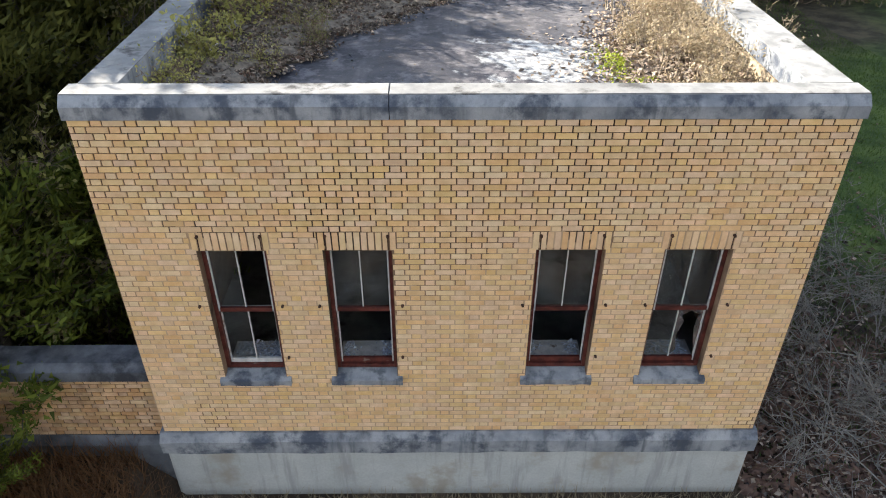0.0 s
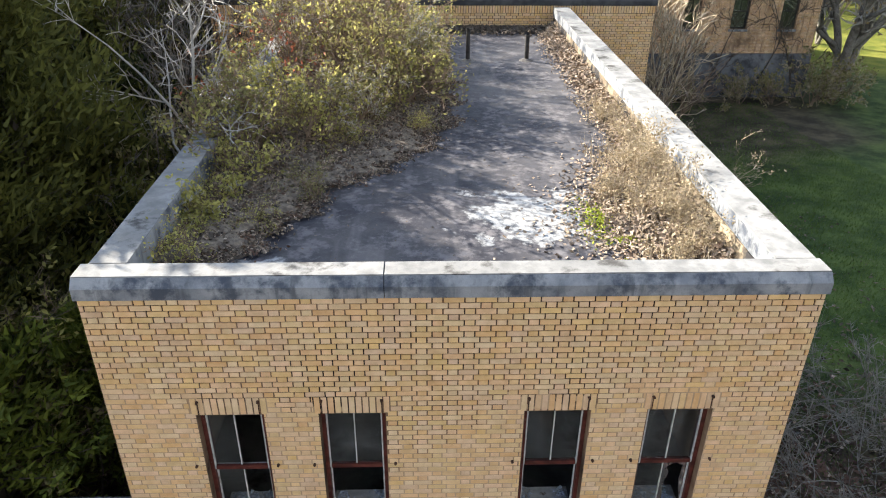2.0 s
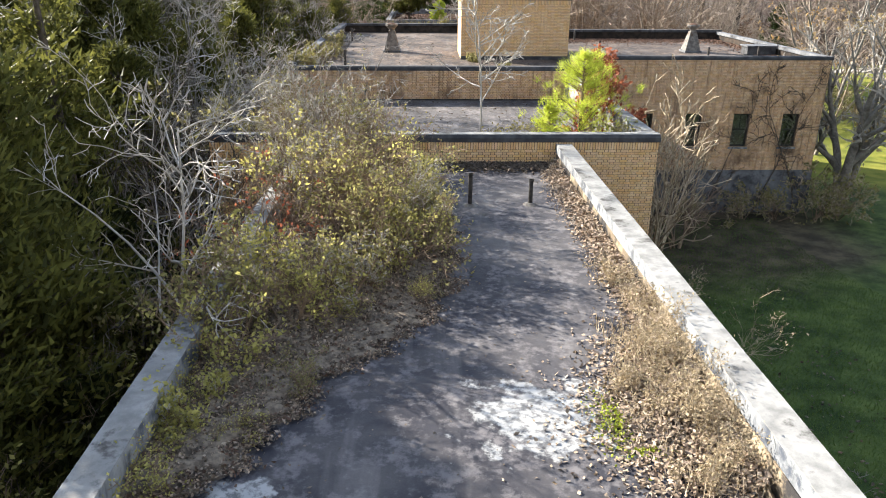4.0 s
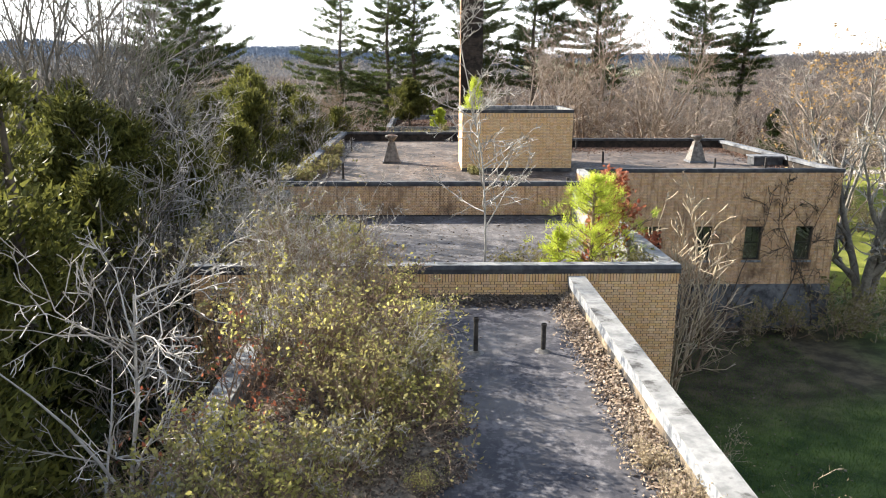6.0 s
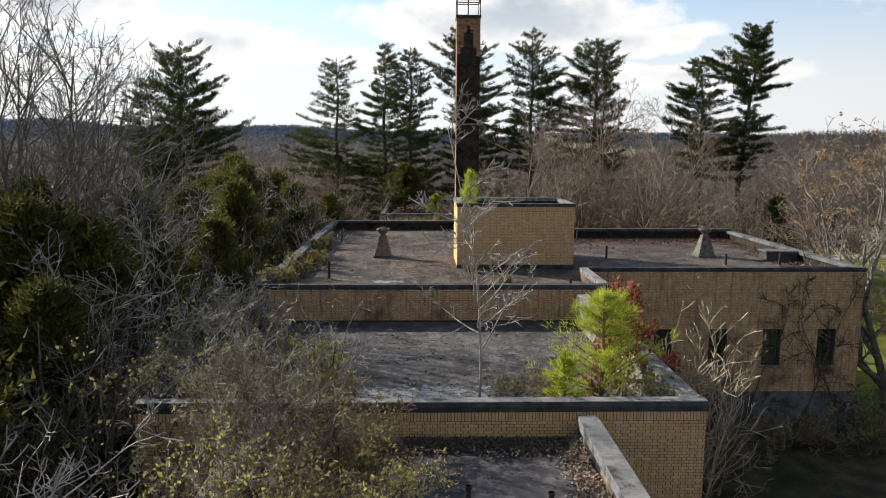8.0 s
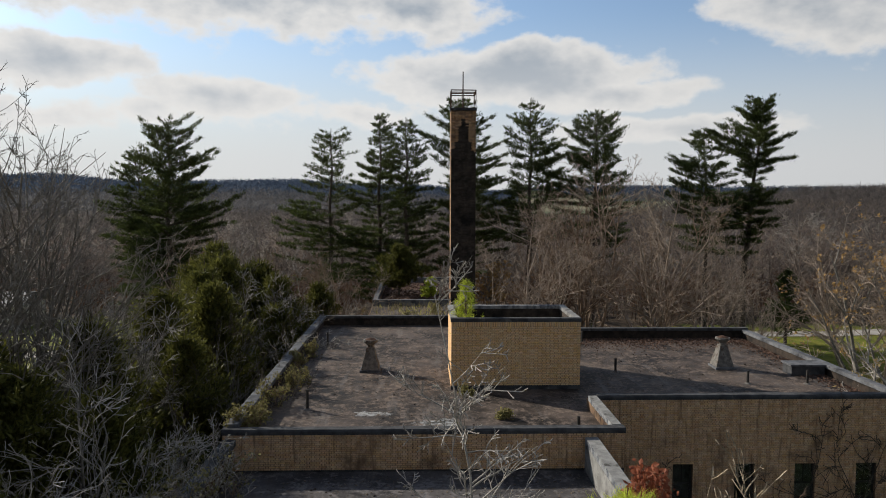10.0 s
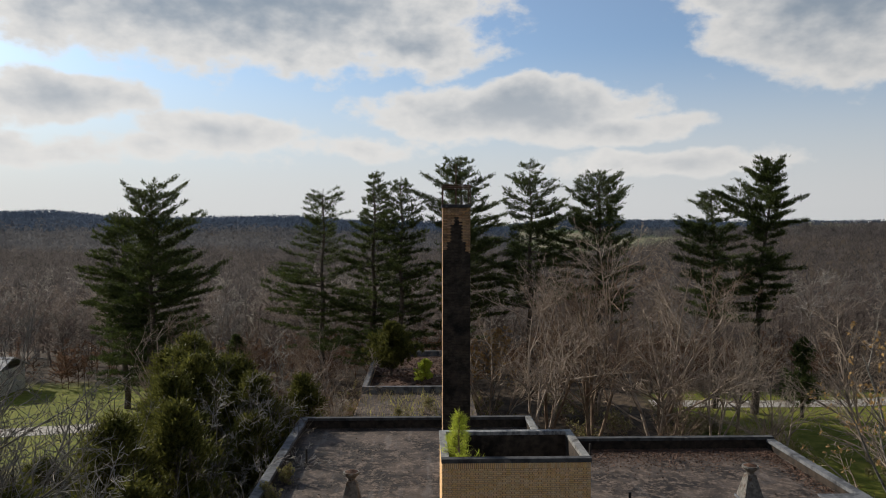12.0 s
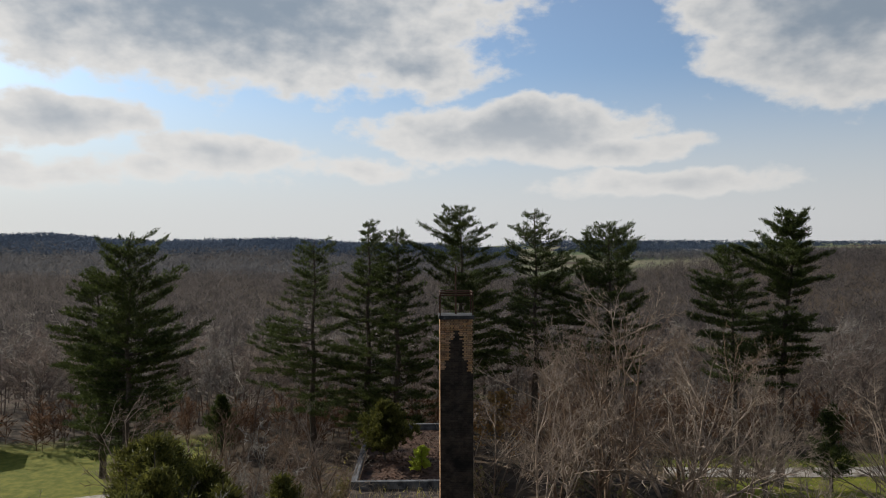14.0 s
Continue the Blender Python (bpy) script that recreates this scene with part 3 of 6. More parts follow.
track("road_right", bend([(25, 82.2), (30, 81.7), (34, 81.5), (46, 81.5), (70, 86)]), 3.0, "pale gravel drive with worn edges across the lawn")
track("road_left", bend([(-90, 66), (-60, 70), (-45, 73), (-34, 76), (-24, 78)]), 4.0, "pale gravel drive beside the mown lawn")

# ---- the brick building: front wing ----
def wall(name, origin, turn, width, z0, z1, thick, holes, soldiers, seed, label, singles=None, mortar=None, brick_from=None, shift=0.0, worn=None, proud=0.010, brick=None):
    """A brick wall: a mortar core with openings and bricks laid on its face. turn 0 faces -y, 90 faces +x."""
    ob = part(name, slab_with_holes(width, z0, z1, thick, holes), mortar or MORTAR)
    ob.matrix_basis = Matrix.Translation(origin) @ Matrix.Rotation(radians(turn), 4, "Z")
    tagged(ob, label, "wall", kind="structure")
    lay_bricks(brick_rects(width, z0 if brick_from is None else brick_from, z1, holes, soldiers, shift), ob, seed, singles=singles, worn=worn, proud=proud, brick=brick)
    return ob


W, TOP, BASE, CAP = 3.65, 4.645, 0.48, 4.87
ROOF1, ROOF2, ROOF3 = 4.30, 4.02, 4.88
LINTEL, HEAD, SILL = 3.39, 3.185, 1.40
OPEN = [(-2.735, -2.03), (-1.44, -0.735), (0.755, 1.465), (2.085, 2.79)]
holes = [(a + W, b + W, SILL, HEAD) for a, b in OPEN]
bands = [(a + W - 0.05, b + W + 0.05, HEAD, LINTEL) for a, b in OPEN]
front = wall("wall_front", (-W, 0, 0), 0, 2 * W, BASE, TOP, 0.30, holes, bands, 1,
             "buff Flemish-bond brick wall with dark weathered joints", singles=(2.4, 4.9, 3.45, 4.65), worn=(3.1, 4.1), proud=0.013)
# the lower part of the front was repointed, up to an uneven line
px, pz = np.meshgrid(np.arange(0, 2 * W - 0.01, 0.04), np.arange(BASE, 4.0, COURSE / 2))
px, pz = px.ravel(), pz.ravel()
keep = pz < 3.15 + 0.35 * np.sin(px * 1.3 + 0.6) + 0.22 * np.sin(px * 3.1 + 1) + 0.14 * np.sin(px * 17.0 + pz * 9.0)
for a, b, c, d in holes:
    keep &= ~((px + 0.04 > a) & (px < b) & (pz + COURSE / 2 > c) & (pz < d))
px, pz = px[keep], pz[keep]
pe = np.minimum(px + 0.04, 2 * W - 0.004)
corners = np.stack([np.stack([x_, np.full(len(px), -0.0012), z_], -1) for x_, z_ in ((px, pz), (pe, pz), (pe, pz + COURSE / 2), (px, pz + COURSE / 2))], 1)
part("repointed_joints", mesh_of("repointed_joints", corners.reshape(-1, 3), np.arange(4 * len(px)).reshape(-1, 4)), POINTING, front, "pale repointed mortar joints", "stuff")
for k, (x, y0, y1) in enumerate(((-W, 0.30, 13.98), (W - 0.30, 0.30, 13.98))):
    side = part(f"wall_side_{k + 1}", block(x, x + 0.30, y0, y1, -2.4, TOP), MORTAR)
    tagged(side, "buff brick side wall of the front wing", "wall", kind="structure")

# low wall that runs on from the front
low = wall("wall_low", (-13.0, 0.16, 0), 0, 13.0 - W, 0.26, 1.21, 0.34, (), (), 2, "low buff brick wall with sooty open joints", mortar=OLD_MORTAR, singles=(5.8, 9.3, 0.26, 1.16), proud=0.016, brick=TAN_BRICK)
cap = part("coping_low", prism([(-0.03, 0), (-0.02, 0.13), (0.08, 0.20), (0.38, 0.22), (0.40, 0)], 13.0 - W, rough=0.004, seed=4, steps=16), LOW_CAP)
cap.location = (-13.0, 0.15, 1.213)
tagged(cap, "stained, shade-darkened concrete coping on the low brick wall", "coping", kind="structure")
foot = part("foundation_low", prism([(-0.09, -1.6), (-0.09, -0.12), (-0.02, 0), (0.30, 0), (0.30, -1.6)], 13.0 - W, rough=0.005, seed=5, steps=12), LOW_CAP)
foot.location = (-13.0, 0.16, 0.257)
tagged(foot, "stained concrete footing of the low wall", "foundation", kind="structure")

# foundation and its projecting band
found = part("foundation", block(-W + 0.0, W, -0.06, 0.25, -2.2, 0.20), RENDER_COAT)
tagged(found, "grey painted concrete foundation with white runs", "foundation", kind="structure")
band = part("foundation_band", prism([(-0.10, -0.30), (-0.10, -0.10), (-0.03, 0.0), (0.25, 0.0), (0.25, -0.30)], 2 * W + 0.10, rough=0.004, seed=6, steps=30), CONCRETE)
band.location = (-W - 0.05, 0, BASE - 0.003)
tagged(band, "blotched grey concrete band over the foundation", "trim", kind="structure")

# coping round the roof, in lengths with open joints
def coping(name, start, turn, length, wide, seed, label, mat=None, top=None, height=0.225, lean=0.065):
    """A length of concrete coping: outer face, sloping edge and flat top, the top of its own colour."""
    k = height / 0.225
    lower = [(-0.025, 0.0), (-0.025, 0.125 * k), (lean - 0.025, height - 0.012), (wide, height - 0.012), (wide, 0.0)]
    ob = part(name, prism(lower, length, rough=0.0015, seed=seed, steps=max(int(length / 0.5), 1)), mat or CONCRETE)
    ob.matrix_basis = Matrix.Translation(start) @ Matrix.Rotation(radians(turn), 4, "Z")
    tagged(ob, label, "coping", kind="structure")
    if top:
        upper = [(lean - 0.021, height - 0.014), (lean - 0.016, height), (wide - 0.004, height), (wide - 0.003, height - 0.014)]
        part("weathered_top", prism(upper, length - 0.006, rough=0.001, seed=seed + 50, steps=max(int(length / 0.5), 1)), top, ob)
    return ob


coping("coping_front_1", (-W - 0.025, 0, TOP + 0.002), 0, W - 0.70 + 0.022, 0.30, 10, "grey streaked concrete coping with a sunlit top", top=TOP_CONCRETE)
coping("coping_front_2", (-0.695, 0, TOP + 0.002), 0, W + 0.695 + 0.025, 0.30, 11, "grey streaked concrete coping with a sunlit top", top=TOP_CONCRETE)
coping("coping_left", (-W, 13.97, TOP + 0.002), -90, 13.66, 0.42, 12, "pale concrete coping overgrown by shrubs", top=TOP_CONCRETE)
right_cap = coping("coping_right", (W + 0.03, 0.31, TOP + 0.002), 90.2, 13.60, 0.46, 13, "sun-bleached concrete coping with leaves against it", top=TOP_CONCRETE)
roof1 = part("roof_front", block(-W + 0.3, W - 0.3, 0.3, 13.98, ROOF1 - 0.16, ROOF1), ROOF_NEAR)
tagged(roof1, "blue-black bitumen roof with pale dried patches and dappled shade", "roof", kind="structure")
for name, b, mat in (("parapet_inner_right", block(W - 0.44, W - 0.305, 0.305, 13.97, ROOF1 + 0.003, TOP - 0.01), TORN_FLASHING),
                     ("parapet_inner_left", block(-W + 0.305, -W + 0.40, 0.305, 13.97, ROOF1 + 0.003, TOP - 0.01), CONCRETE),
                     ("parapet_inner_front", block(-W + 0.402, W - 0.442, 0.302, 0.33, ROOF1 + 0.003, TOP - 0.01), CONCRETE)):
    tagged(part(name, b, mat), "worn inner face of the roof parapet", "parapet", kind="structure")
kerb = part("cant_strip", prism([(0, 0), (0, 0.16), (-0.10, 0.02), (-0.10, 0)], 13.5, rough=0.02, seed=21, steps=60), TORN_FLASHING)
kerb.matrix_basis = Matrix.Translation((W - 0.545, 13.85, ROOF1 + 0.004)) @ Matrix.Rotation(radians(-90), 4, "Z") @ Matrix.Diagonal((1, -1, 1, 1))
tagged(kerb, "torn tan and tarred flashing strip along the parapet", "trim", kind="structure")

# the room behind the front windows
floor_in = part("floor_inside", block(-W + 0.3, W - 0.3, 0.3, 6.0, 0.75, 0.9), PLASTER)
tagged(floor_in, "littered bare floor of the abandoned room", "floor", kind="structure")
back_in = part("wall_inside", block(-W + 0.3, W - 0.3, 6.0, 6.15, 0.75, ROOF1 - 0.16), PLASTER)
tagged(back_in, "mouldy plaster wall of the abandoned room", "wall", kind="structure")
ceil_in = part("ceiling", block(-W + 0.3, W - 0.3, 0.3, 6.0, ROOF1 - 0.30, ROOF1 - 0.165), PLASTER)
tagged(ceil_in, "stained plaster ceiling of the abandoned room", "ceiling", kind="structure")


def sash_window(k, x0, x1, upper, lower):
    """A double-hung window: box frame, two sashes with one upright bar each, stone sill. upper, lower: which panes stand (left, right)."""
    m = (x0 + x1) / 2
    ob = thing(f"window_{k}", (m, 0, SILL), kind="structure", category="window",
               label=("red-brown double-hung window with dusty panes", "red-brown window with an empty lower sash", "red-brown window with an empty lower sash", "red-brown window with a broken lower pane")[k - 1])
    w, h, mid = (x1 - x0) / 2, HEAD - SILL, 0.895
    fr = bmesh.new()
    for a, b in ((-w + 0.002, -w + 0.045), (w - 0.045, w - 0.002)):
        block(a, b, 0.10, 0.22, 0.055, h - 0.003, 0.004, fr)
    block(-w + 0.046, w - 0.046, 0.10, 0.22, h - 0.04, h - 0.003, 0.004, fr)
    block(-w + 0.046, w - 0.046, 0.10, 0.22, 0.055, 0.10, 0.004, fr)
    part("window_frame", fr, FRAME_PAINT, ob, "peeling red-brown frame")
    for name, y, z0, z1, panes in (("upper_sash", 0.125, mid, h - 0.04, upper), ("lower_sash", 0.165, 0.10, mid + 0.03, lower)):
        s = bmesh.new()
        for a, b in ((-w + 0.047, -w + 0.064), (w - 0.064, w - 0.047)):
            block(a, b, y - 0.016, y + 0.016, z0, z1, 0.003, s)
        sash = part(name, s, OLD_WHITE, ob, "flaking white sash stiles")
        r = bmesh.new()
        block(-w + 0.065, w - 0.065, y - 0.02, y + 0.02, z0, z0 + (0.05 if name == "upper_sash" else 0.06), 0.003, r)
        block(-w + 0.065, w - 0.065, y - 0.018, y + 0.018, z1 - 0.03, z1, 0.003, r)
        part("rail", r, OLD_WHITE if k == 1 and name == "lower_sash" else FRAME_PAINT, sash, "flaking white sash rail" if k == 1 and name == "lower_sash" else "red-brown sash rail")
        if any(panes):
            part("glazing_bar", block(-0.0065, 0.0065, y - 0.012, y + 0.012, z0 + 0.062, z1 - 0.031), OLD_WHITE, sash)
        for a, b, stands in ((-w + 0.066, -0.008, panes[0]), (0.008, w - 0.066, panes[1])):
            if stands == 1:
                pane = part("pane", block(a, b, y - 0.002, y + 0.002, z0 + 0.063, z1 - 0.032), GLASS, sash)
                pane.visible_shadow = False
            elif stands == 2:
                lo, hi = z0 + 0.063, z1 - 0.032
                edge = [(a, lo), (a + 0.22 * (b - a), lo + 0.10), (a + 0.12 * (b - a), lo + 0.30), (a + 0.3 * (b - a), lo + 0.52), (a + 0.16 * (b - a), hi - 0.12), (a + 0.5 * (b - a), hi - 0.05), (a + 0.85 * (b - a), hi - 0.10),
                        (a + 0.78 * (b - a), lo + 0.42), (a + 0.9 * (b - a), lo + 0.2), (b, lo + 0.06), (b, hi), (a, hi)]
                bm = bmesh.new()
                top = [bm.verts.new((x, y - 0.002, z)) for x, z in edge]
                face = bm.faces.new(top)
                ext = bmesh.ops.extrude_face_region(bm, geom=[face])
                bmesh.ops.translate(bm, vec=(0, 0.004, 0), verts=[v for v in ext["geom"] if isinstance(v, bmesh.types.BMVert)])
                pane = part("pane", bm, GLASS, sash, "broken pane with jagged edges")
                pane.visible_shadow = False
    sill = prism([(-0.06, -0.085), (-0.06, -0.01), (0.10, 0.045), (0.23, 0.05), (0.23, -0.085)], 2 * w + 0.12, rough=0.003, seed=30 + k, steps=8)
    st = part("window_sill", sill, CONCRETE, ob, "weathered concrete sill")
    st.location = (-w - 0.06, 0, 0.0)
    inner = part("inner_sill", block(-w + 0.02, w - 0.02, 0.232, 0.55, 0.03, 0.07, 0.006), OLD_WHITE, ob, "inner sill with broken glass")
    return ob


GLAZED = [((1, 0), (1, 0)), ((1, 1), (0, 0)), ((1, 1), (0, 0)), ((1, 1), (1, 2))]
for k, (x0, x1) in enumerate(OPEN):
    sash_window(k + 1, x0, x1, *GLAZED[k])

# glass fragments and rubbish on the inner sills
rng = np.random.default_rng(77)
for k, (x0, x1) in enumerate(OPEN):
    count = (460, 150, 110, 170)[k]
    c = np.stack([rng.uniform(x0 + 0.07, x1 - 0.07, count), rng.uniform(0.25, 0.52, count), np.full(count, SILL + 0.075)], -1)
    if k in (1, 2):
        c[:, 0] = np.where(rng.random(count) < 0.5, x0 + 0.07 + rng.exponential(0.05, count), x1 - 0.07 - rng.exponential(0.05, count)).clip(x0 + 0.06, x1 - 0.06)
    a = rng.normal(0, 0.021, (count, 3, 3)) * (1, 1, 0.7) + c[:, None]
    a[..., 2] = np.maximum(a[..., 2], SILL + 0.072)
    b = a + (0, 0, 0.003)
    v = np.concatenate([a, b], 1).reshape(-1, 3)
    base = 6 * np.arange(count)[:, None]
    t = np.concatenate([base + (0, 2, 1), base + (3, 4, 5)])
    q = np.concatenate([base + (0, 1, 4, 3), base + (1, 2, 5, 4), base + (2, 0, 3, 5)])
    tagged(part("glass_fragments", mesh_of("glass_fragments", v, q, t), GLASS_BITS), "pale broken glass strewn on the inner sill", "broken glass", kind="stuff")

# iron shutter hooks and their holes, with rust
hook_bm = rod((0, 0.0, 0), (0, -0.03, 0), 0.017, 0.014, 8)
hook = part("shutter_hook", hook_bm, RUST)
tagged(hook, "rusty iron shutter hook in the brickwork", "hook", "shutter hooks")
spots = [(x, LINTEL - 0.02) for a, b in OPEN for x in (a + 0.035, b - 0.035)] + [(x, 2.47) for a, b in OPEN for x in (a - 0.10, b + 0.09)] + [(b + 0.07, 1.72) for a, b in OPEN[:1] + OPEN[1:2] + OPEN[2:3] + OPEN[3:]]
hook.location = (spots[0][0], -0.008, spots[0][1])
for x, z in spots[1:]:
    copy_thing(hook, Matrix.Translation((x, -0.008, z)))
for a, b in OPEN:
    for x in (a + 0.035, b - 0.035):
        run = part("rust_run", block(x - 0.006, x + 0.006, -0.0135, -0.0105, LINTEL - 0.19, LINTEL - 0.03), RUST)
        tagged(run, "thin rust run below a shutter hook", "rust", "rust runs")

# vent pipes on the front roof
for x, y, h in ((0.706, 10.5, 0.73), (2.05, 10.55, 0.58)):
    p = thing("vent_pipe", (x, y, ROOF1), "thin dark iron vent pipe on the bitumen roof", "vent pipe", "roof vent pipes")
    bm = rod((0, 0, 0.02), (0, 0, h), 0.048, 0.048, 14)
    rod((0, 0, h - 0.05), (0, 0, h), 0.058, 0.058, 14, bm)
    part("pipe", bm, STEEL, p)
    part("flashing", rod((0, 0, 0.002), (0, 0, 0.05), 0.17, 0.075, 16), ZINC, p, "grey metal flashing collar")

# ---- middle wing ----
Y2, C2 = 14.05, 4.893
step = wall("wall_step", (-5.95, Y2, 0), 0, 5.95 + 5.95, -2.2, C2, 0.30, (), [(0.0, 11.9, C2 - 0.205, C2)], 41, "buff brick wall with a soldier course under the coping",
            mortar=OLD_MORTAR, brick_from=C2 - 0.205 - 97 * COURSE, singles=(9.55, 11.9, 3.2, 4.9))
coping("coping_step", (-5.97, Y2, C2 + 0.002), 0, 11.95, 0.32, 42, "dark tarred concrete coping with a pale top", DARK_CAP, TOP_CONCRETE, 0.205, 0.05)
side2 = part("wall_side_3", block(5.65, 5.95, Y2 + 0.30, 25.30, -2.4, C2), MORTAR)
tagged(side2, "buff brick side wall of the middle wing", "wall", kind="structure")
side2b = part("wall_side_4", block(-5.95, -5.65, Y2 + 0.30, 25.29, -2.4, C2), MORTAR)
tagged(side2b, "buff brick side wall of the middle wing", "wall", kind="structure")
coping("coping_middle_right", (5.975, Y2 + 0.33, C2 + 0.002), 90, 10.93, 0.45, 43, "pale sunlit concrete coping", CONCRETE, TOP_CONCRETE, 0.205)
# the left one is drawn in the dark coping colour, without a pale top
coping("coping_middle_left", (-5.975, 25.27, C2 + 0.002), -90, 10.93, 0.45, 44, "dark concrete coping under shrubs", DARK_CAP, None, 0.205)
inner2 = part("parapet_inner_middle", block(5.52, 5.648, Y2 + 0.305, 25.29, ROOF2 + 0.003, C2 - 0.01), TOP_CONCRETE)
tagged(inner2, "weathered pale inner face of the parapet", "parapet", kind="structure")
roof2 = part("roof_middle", block(-5.65, 5.65, Y2 + 0.3, 25.30, ROOF2 - 0.16, ROOF2), ROOF_MID)
tagged(roof2, "grey bitumen roof with a pale dried puddle", "roof", kind="structure")

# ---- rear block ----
# soot on chimney and parapets; on the roof house, shade put into colour
SOOT_SHADE = surface("soot_and_shade_black_brick", (0.022, 0.018, 0.015), (0.062, 0.046, 0.035), 3.0, 0.95, 0.3, 70.0, stain=(0.012, 0.01, 0.009), stain_scale=0.8, vary=0.25)
OLD_BRICK = surface("vine_stained_brick", (0.47, 0.295, 0.165), (0.63, 0.425, 0.25), 5.0, 0.9, 0.25, 120.0, stain=(0.10, 0.065, 0.042), stain_scale=0.45, stain_at=(0.52, 0.70), streak=(0.15, 0.095, 0.06), vary=0.1, depth=0.004)
Y3, Y4, C3 = 25.30, 29.05, 5.22
wall("wall_rear_left", (-5.95, Y3, 0), 0, 12.75, ROOF2 + 0.06, C3, 0.30, (), (), 51, "buff brick wall in deep shade", mortar=WARM_MORTAR, brick=OLD_BRICK)
tagged(part("wall_rear_left_base", block(-5.95, 6.80, Y3 + 0.02, Y3 + 0.30, -2.6, ROOF2 + 0.055), DARK_CAP), "tarred base of the brick wall", "wall", kind="structure")
coping("coping_rear_left", (-5.98, Y3, C3 + 0.002), 0, 12.81, 0.32, 52, "dark tarred concrete coping", DARK_CAP, None, 0.18, 0.04)
WIN3 = [(9.72, 10.47), (12.07, 12.83), (14.36, 15.14), (16.71, 17.48)]
holes3 = [(a - 6.80, b - 6.80, 1.17, 2.75) for a, b in WIN3]
wall("wall_rear_right", (6.80, Y4, 0), 0, 11.75, 0.02, C3, 0.30, holes3, (), 53,
     "vine-stained buff brick wall with four dark windows", mortar=WARM_MORTAR, brick=OLD_BRICK)
tagged(part("foundation_rear", block(6.80, 18.60, Y4 - 0.08, Y4 + 0.25, -3.4, 0.015), LOW_CAP), "grey blotched concrete foundation", "foundation", kind="structure")
coping("coping_rear_right", (6.83, Y4, C3 + 0.002), 0, 11.78, 0.32, 54, "dark tarred concrete coping", DARK_CAP, None, 0.18, 0.04)
tagged(part("wall_rear_side_1", block(6.50, 6.80, Y3 + 0.30, Y4 + 0.30, -2.6, C3), MORTAR), "short brick return wall", "wall", kind="structure")
coping("coping_rear_return", (6.83, Y3 + 0.33, C3 + 0.002), 90, Y4 - Y3 - 0.36, 0.36, 55, "pale sunlit concrete coping", CONCRETE, TOP_CONCRETE, 0.18)
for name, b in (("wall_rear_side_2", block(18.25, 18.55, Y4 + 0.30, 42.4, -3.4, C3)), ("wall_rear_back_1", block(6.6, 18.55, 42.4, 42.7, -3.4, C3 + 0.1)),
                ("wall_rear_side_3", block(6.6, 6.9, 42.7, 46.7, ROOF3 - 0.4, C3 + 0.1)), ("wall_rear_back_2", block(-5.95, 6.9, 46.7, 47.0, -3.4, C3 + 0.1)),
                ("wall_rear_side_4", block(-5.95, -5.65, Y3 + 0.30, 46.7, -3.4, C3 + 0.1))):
    tagged(part(name, b, SOOT_SHADE), "soot-dark brick parapet wall of the rear roof", "wall", kind="structure")
coping("coping_rear_side_right", (18.58, Y4 + 0.33, C3 + 0.002), 90, 13.0, 0.42, 56, "crumbling grey concrete coping", LOW_CAP, LOW_CAP, 0.16)
coping("coping_rear_back_right", (18.55, 42.72, C3 + 0.102), 180, 11.6, 0.38, 57, "dark concrete coping along the back", DARK_CAP, None, 0.16)
coping("coping_rear_back_left", (6.9, 47.02, C3 + 0.102), 180, 12.85, 0.38, 58, "dark concrete coping along the back", DARK_CAP, None, 0.16)
coping("coping_rear_back_return", (6.93, 42.73, C3 + 0.102), 90, 4.0, 0.36, 62, "pale concrete coping", CONCRETE, TOP_CONCRETE, 0.16)
coping("coping_rear_side_left", (-5.98, 46.6, C3 + 0.102), -90, 21.0, 0.45, 59, "weathered grey concrete coping beside the trees", LOW_CAP, LOW_CAP, 0.16)
roof3 = part("roof_rear_left", block(-5.65, 6.65, Y3 + 0.3, 46.7, ROOF3 - 0.2, ROOF3), ROOF_FAR)
tagged(roof3, "brown-grey bitumen roof with worn seams", "roof", kind="structure")
roof3b = part("roof_rear_right", block(6.655, 18.25, Y4 + 0.3, 42.4, ROOF3 - 0.2, ROOF3 - 0.002), ROOF_FAR)
tagged(roof3b, "brown-grey bitumen roof with drifts of dry leaves", "roof", kind="structure")

for k, (x0, x1) in enumerate(WIN3):
    ob = thing(f"window_{k + 5}", ((x0 + x1) / 2, Y4, 1.17), "dark old sash window in the shaded rear wall", "window", kind="structure")
    w, h = (x1 - x0) / 2, 1.58
    fr = bmesh.new()
    for a, b, c, d in ((-w + 0.002, -w + 0.06, 0.003, h - 0.003), (w - 0.06, w - 0.002, 0.003, h - 0.003), (-w + 0.061, w - 0.061, h - 0.06, h - 0.003), (-w + 0.061, w - 0.061, 0.003, 0.07)):
        block(a, b, 0.10, 0.2, c, d, 0.004, fr)
    part("window_frame", fr, STEEL, ob)
    part("meeting_rail", block(-w + 0.061, w - 0.061, 0.11, 0.17, 0.78, 0.84), STEEL, ob)
    for a, b in ((-w + 0.062, -0.012), (0.012, w - 0.062)):
        for c, d in ((0.072, 0.778), (0.842, h - 0.062)):
            pane = part("pane", block(a, b, 0.138, 0.142, c, d), GLASS, ob)
            pane.visible_shadow = False
    part("glazing_bar", block(-0.011, 0.011, 0.125, 0.155, 0.842, h - 0.062), STEEL, ob)
    sill = part("window_sill", prism([(-0.05, -0.10), (-0.05, -0.01), (0.09, 0.0), (0.09, -0.10)], 2 * w + 0.14, seed=70 + k), CONCRETE, ob)
    sill.location = (-w - 0.07, 0, 0)
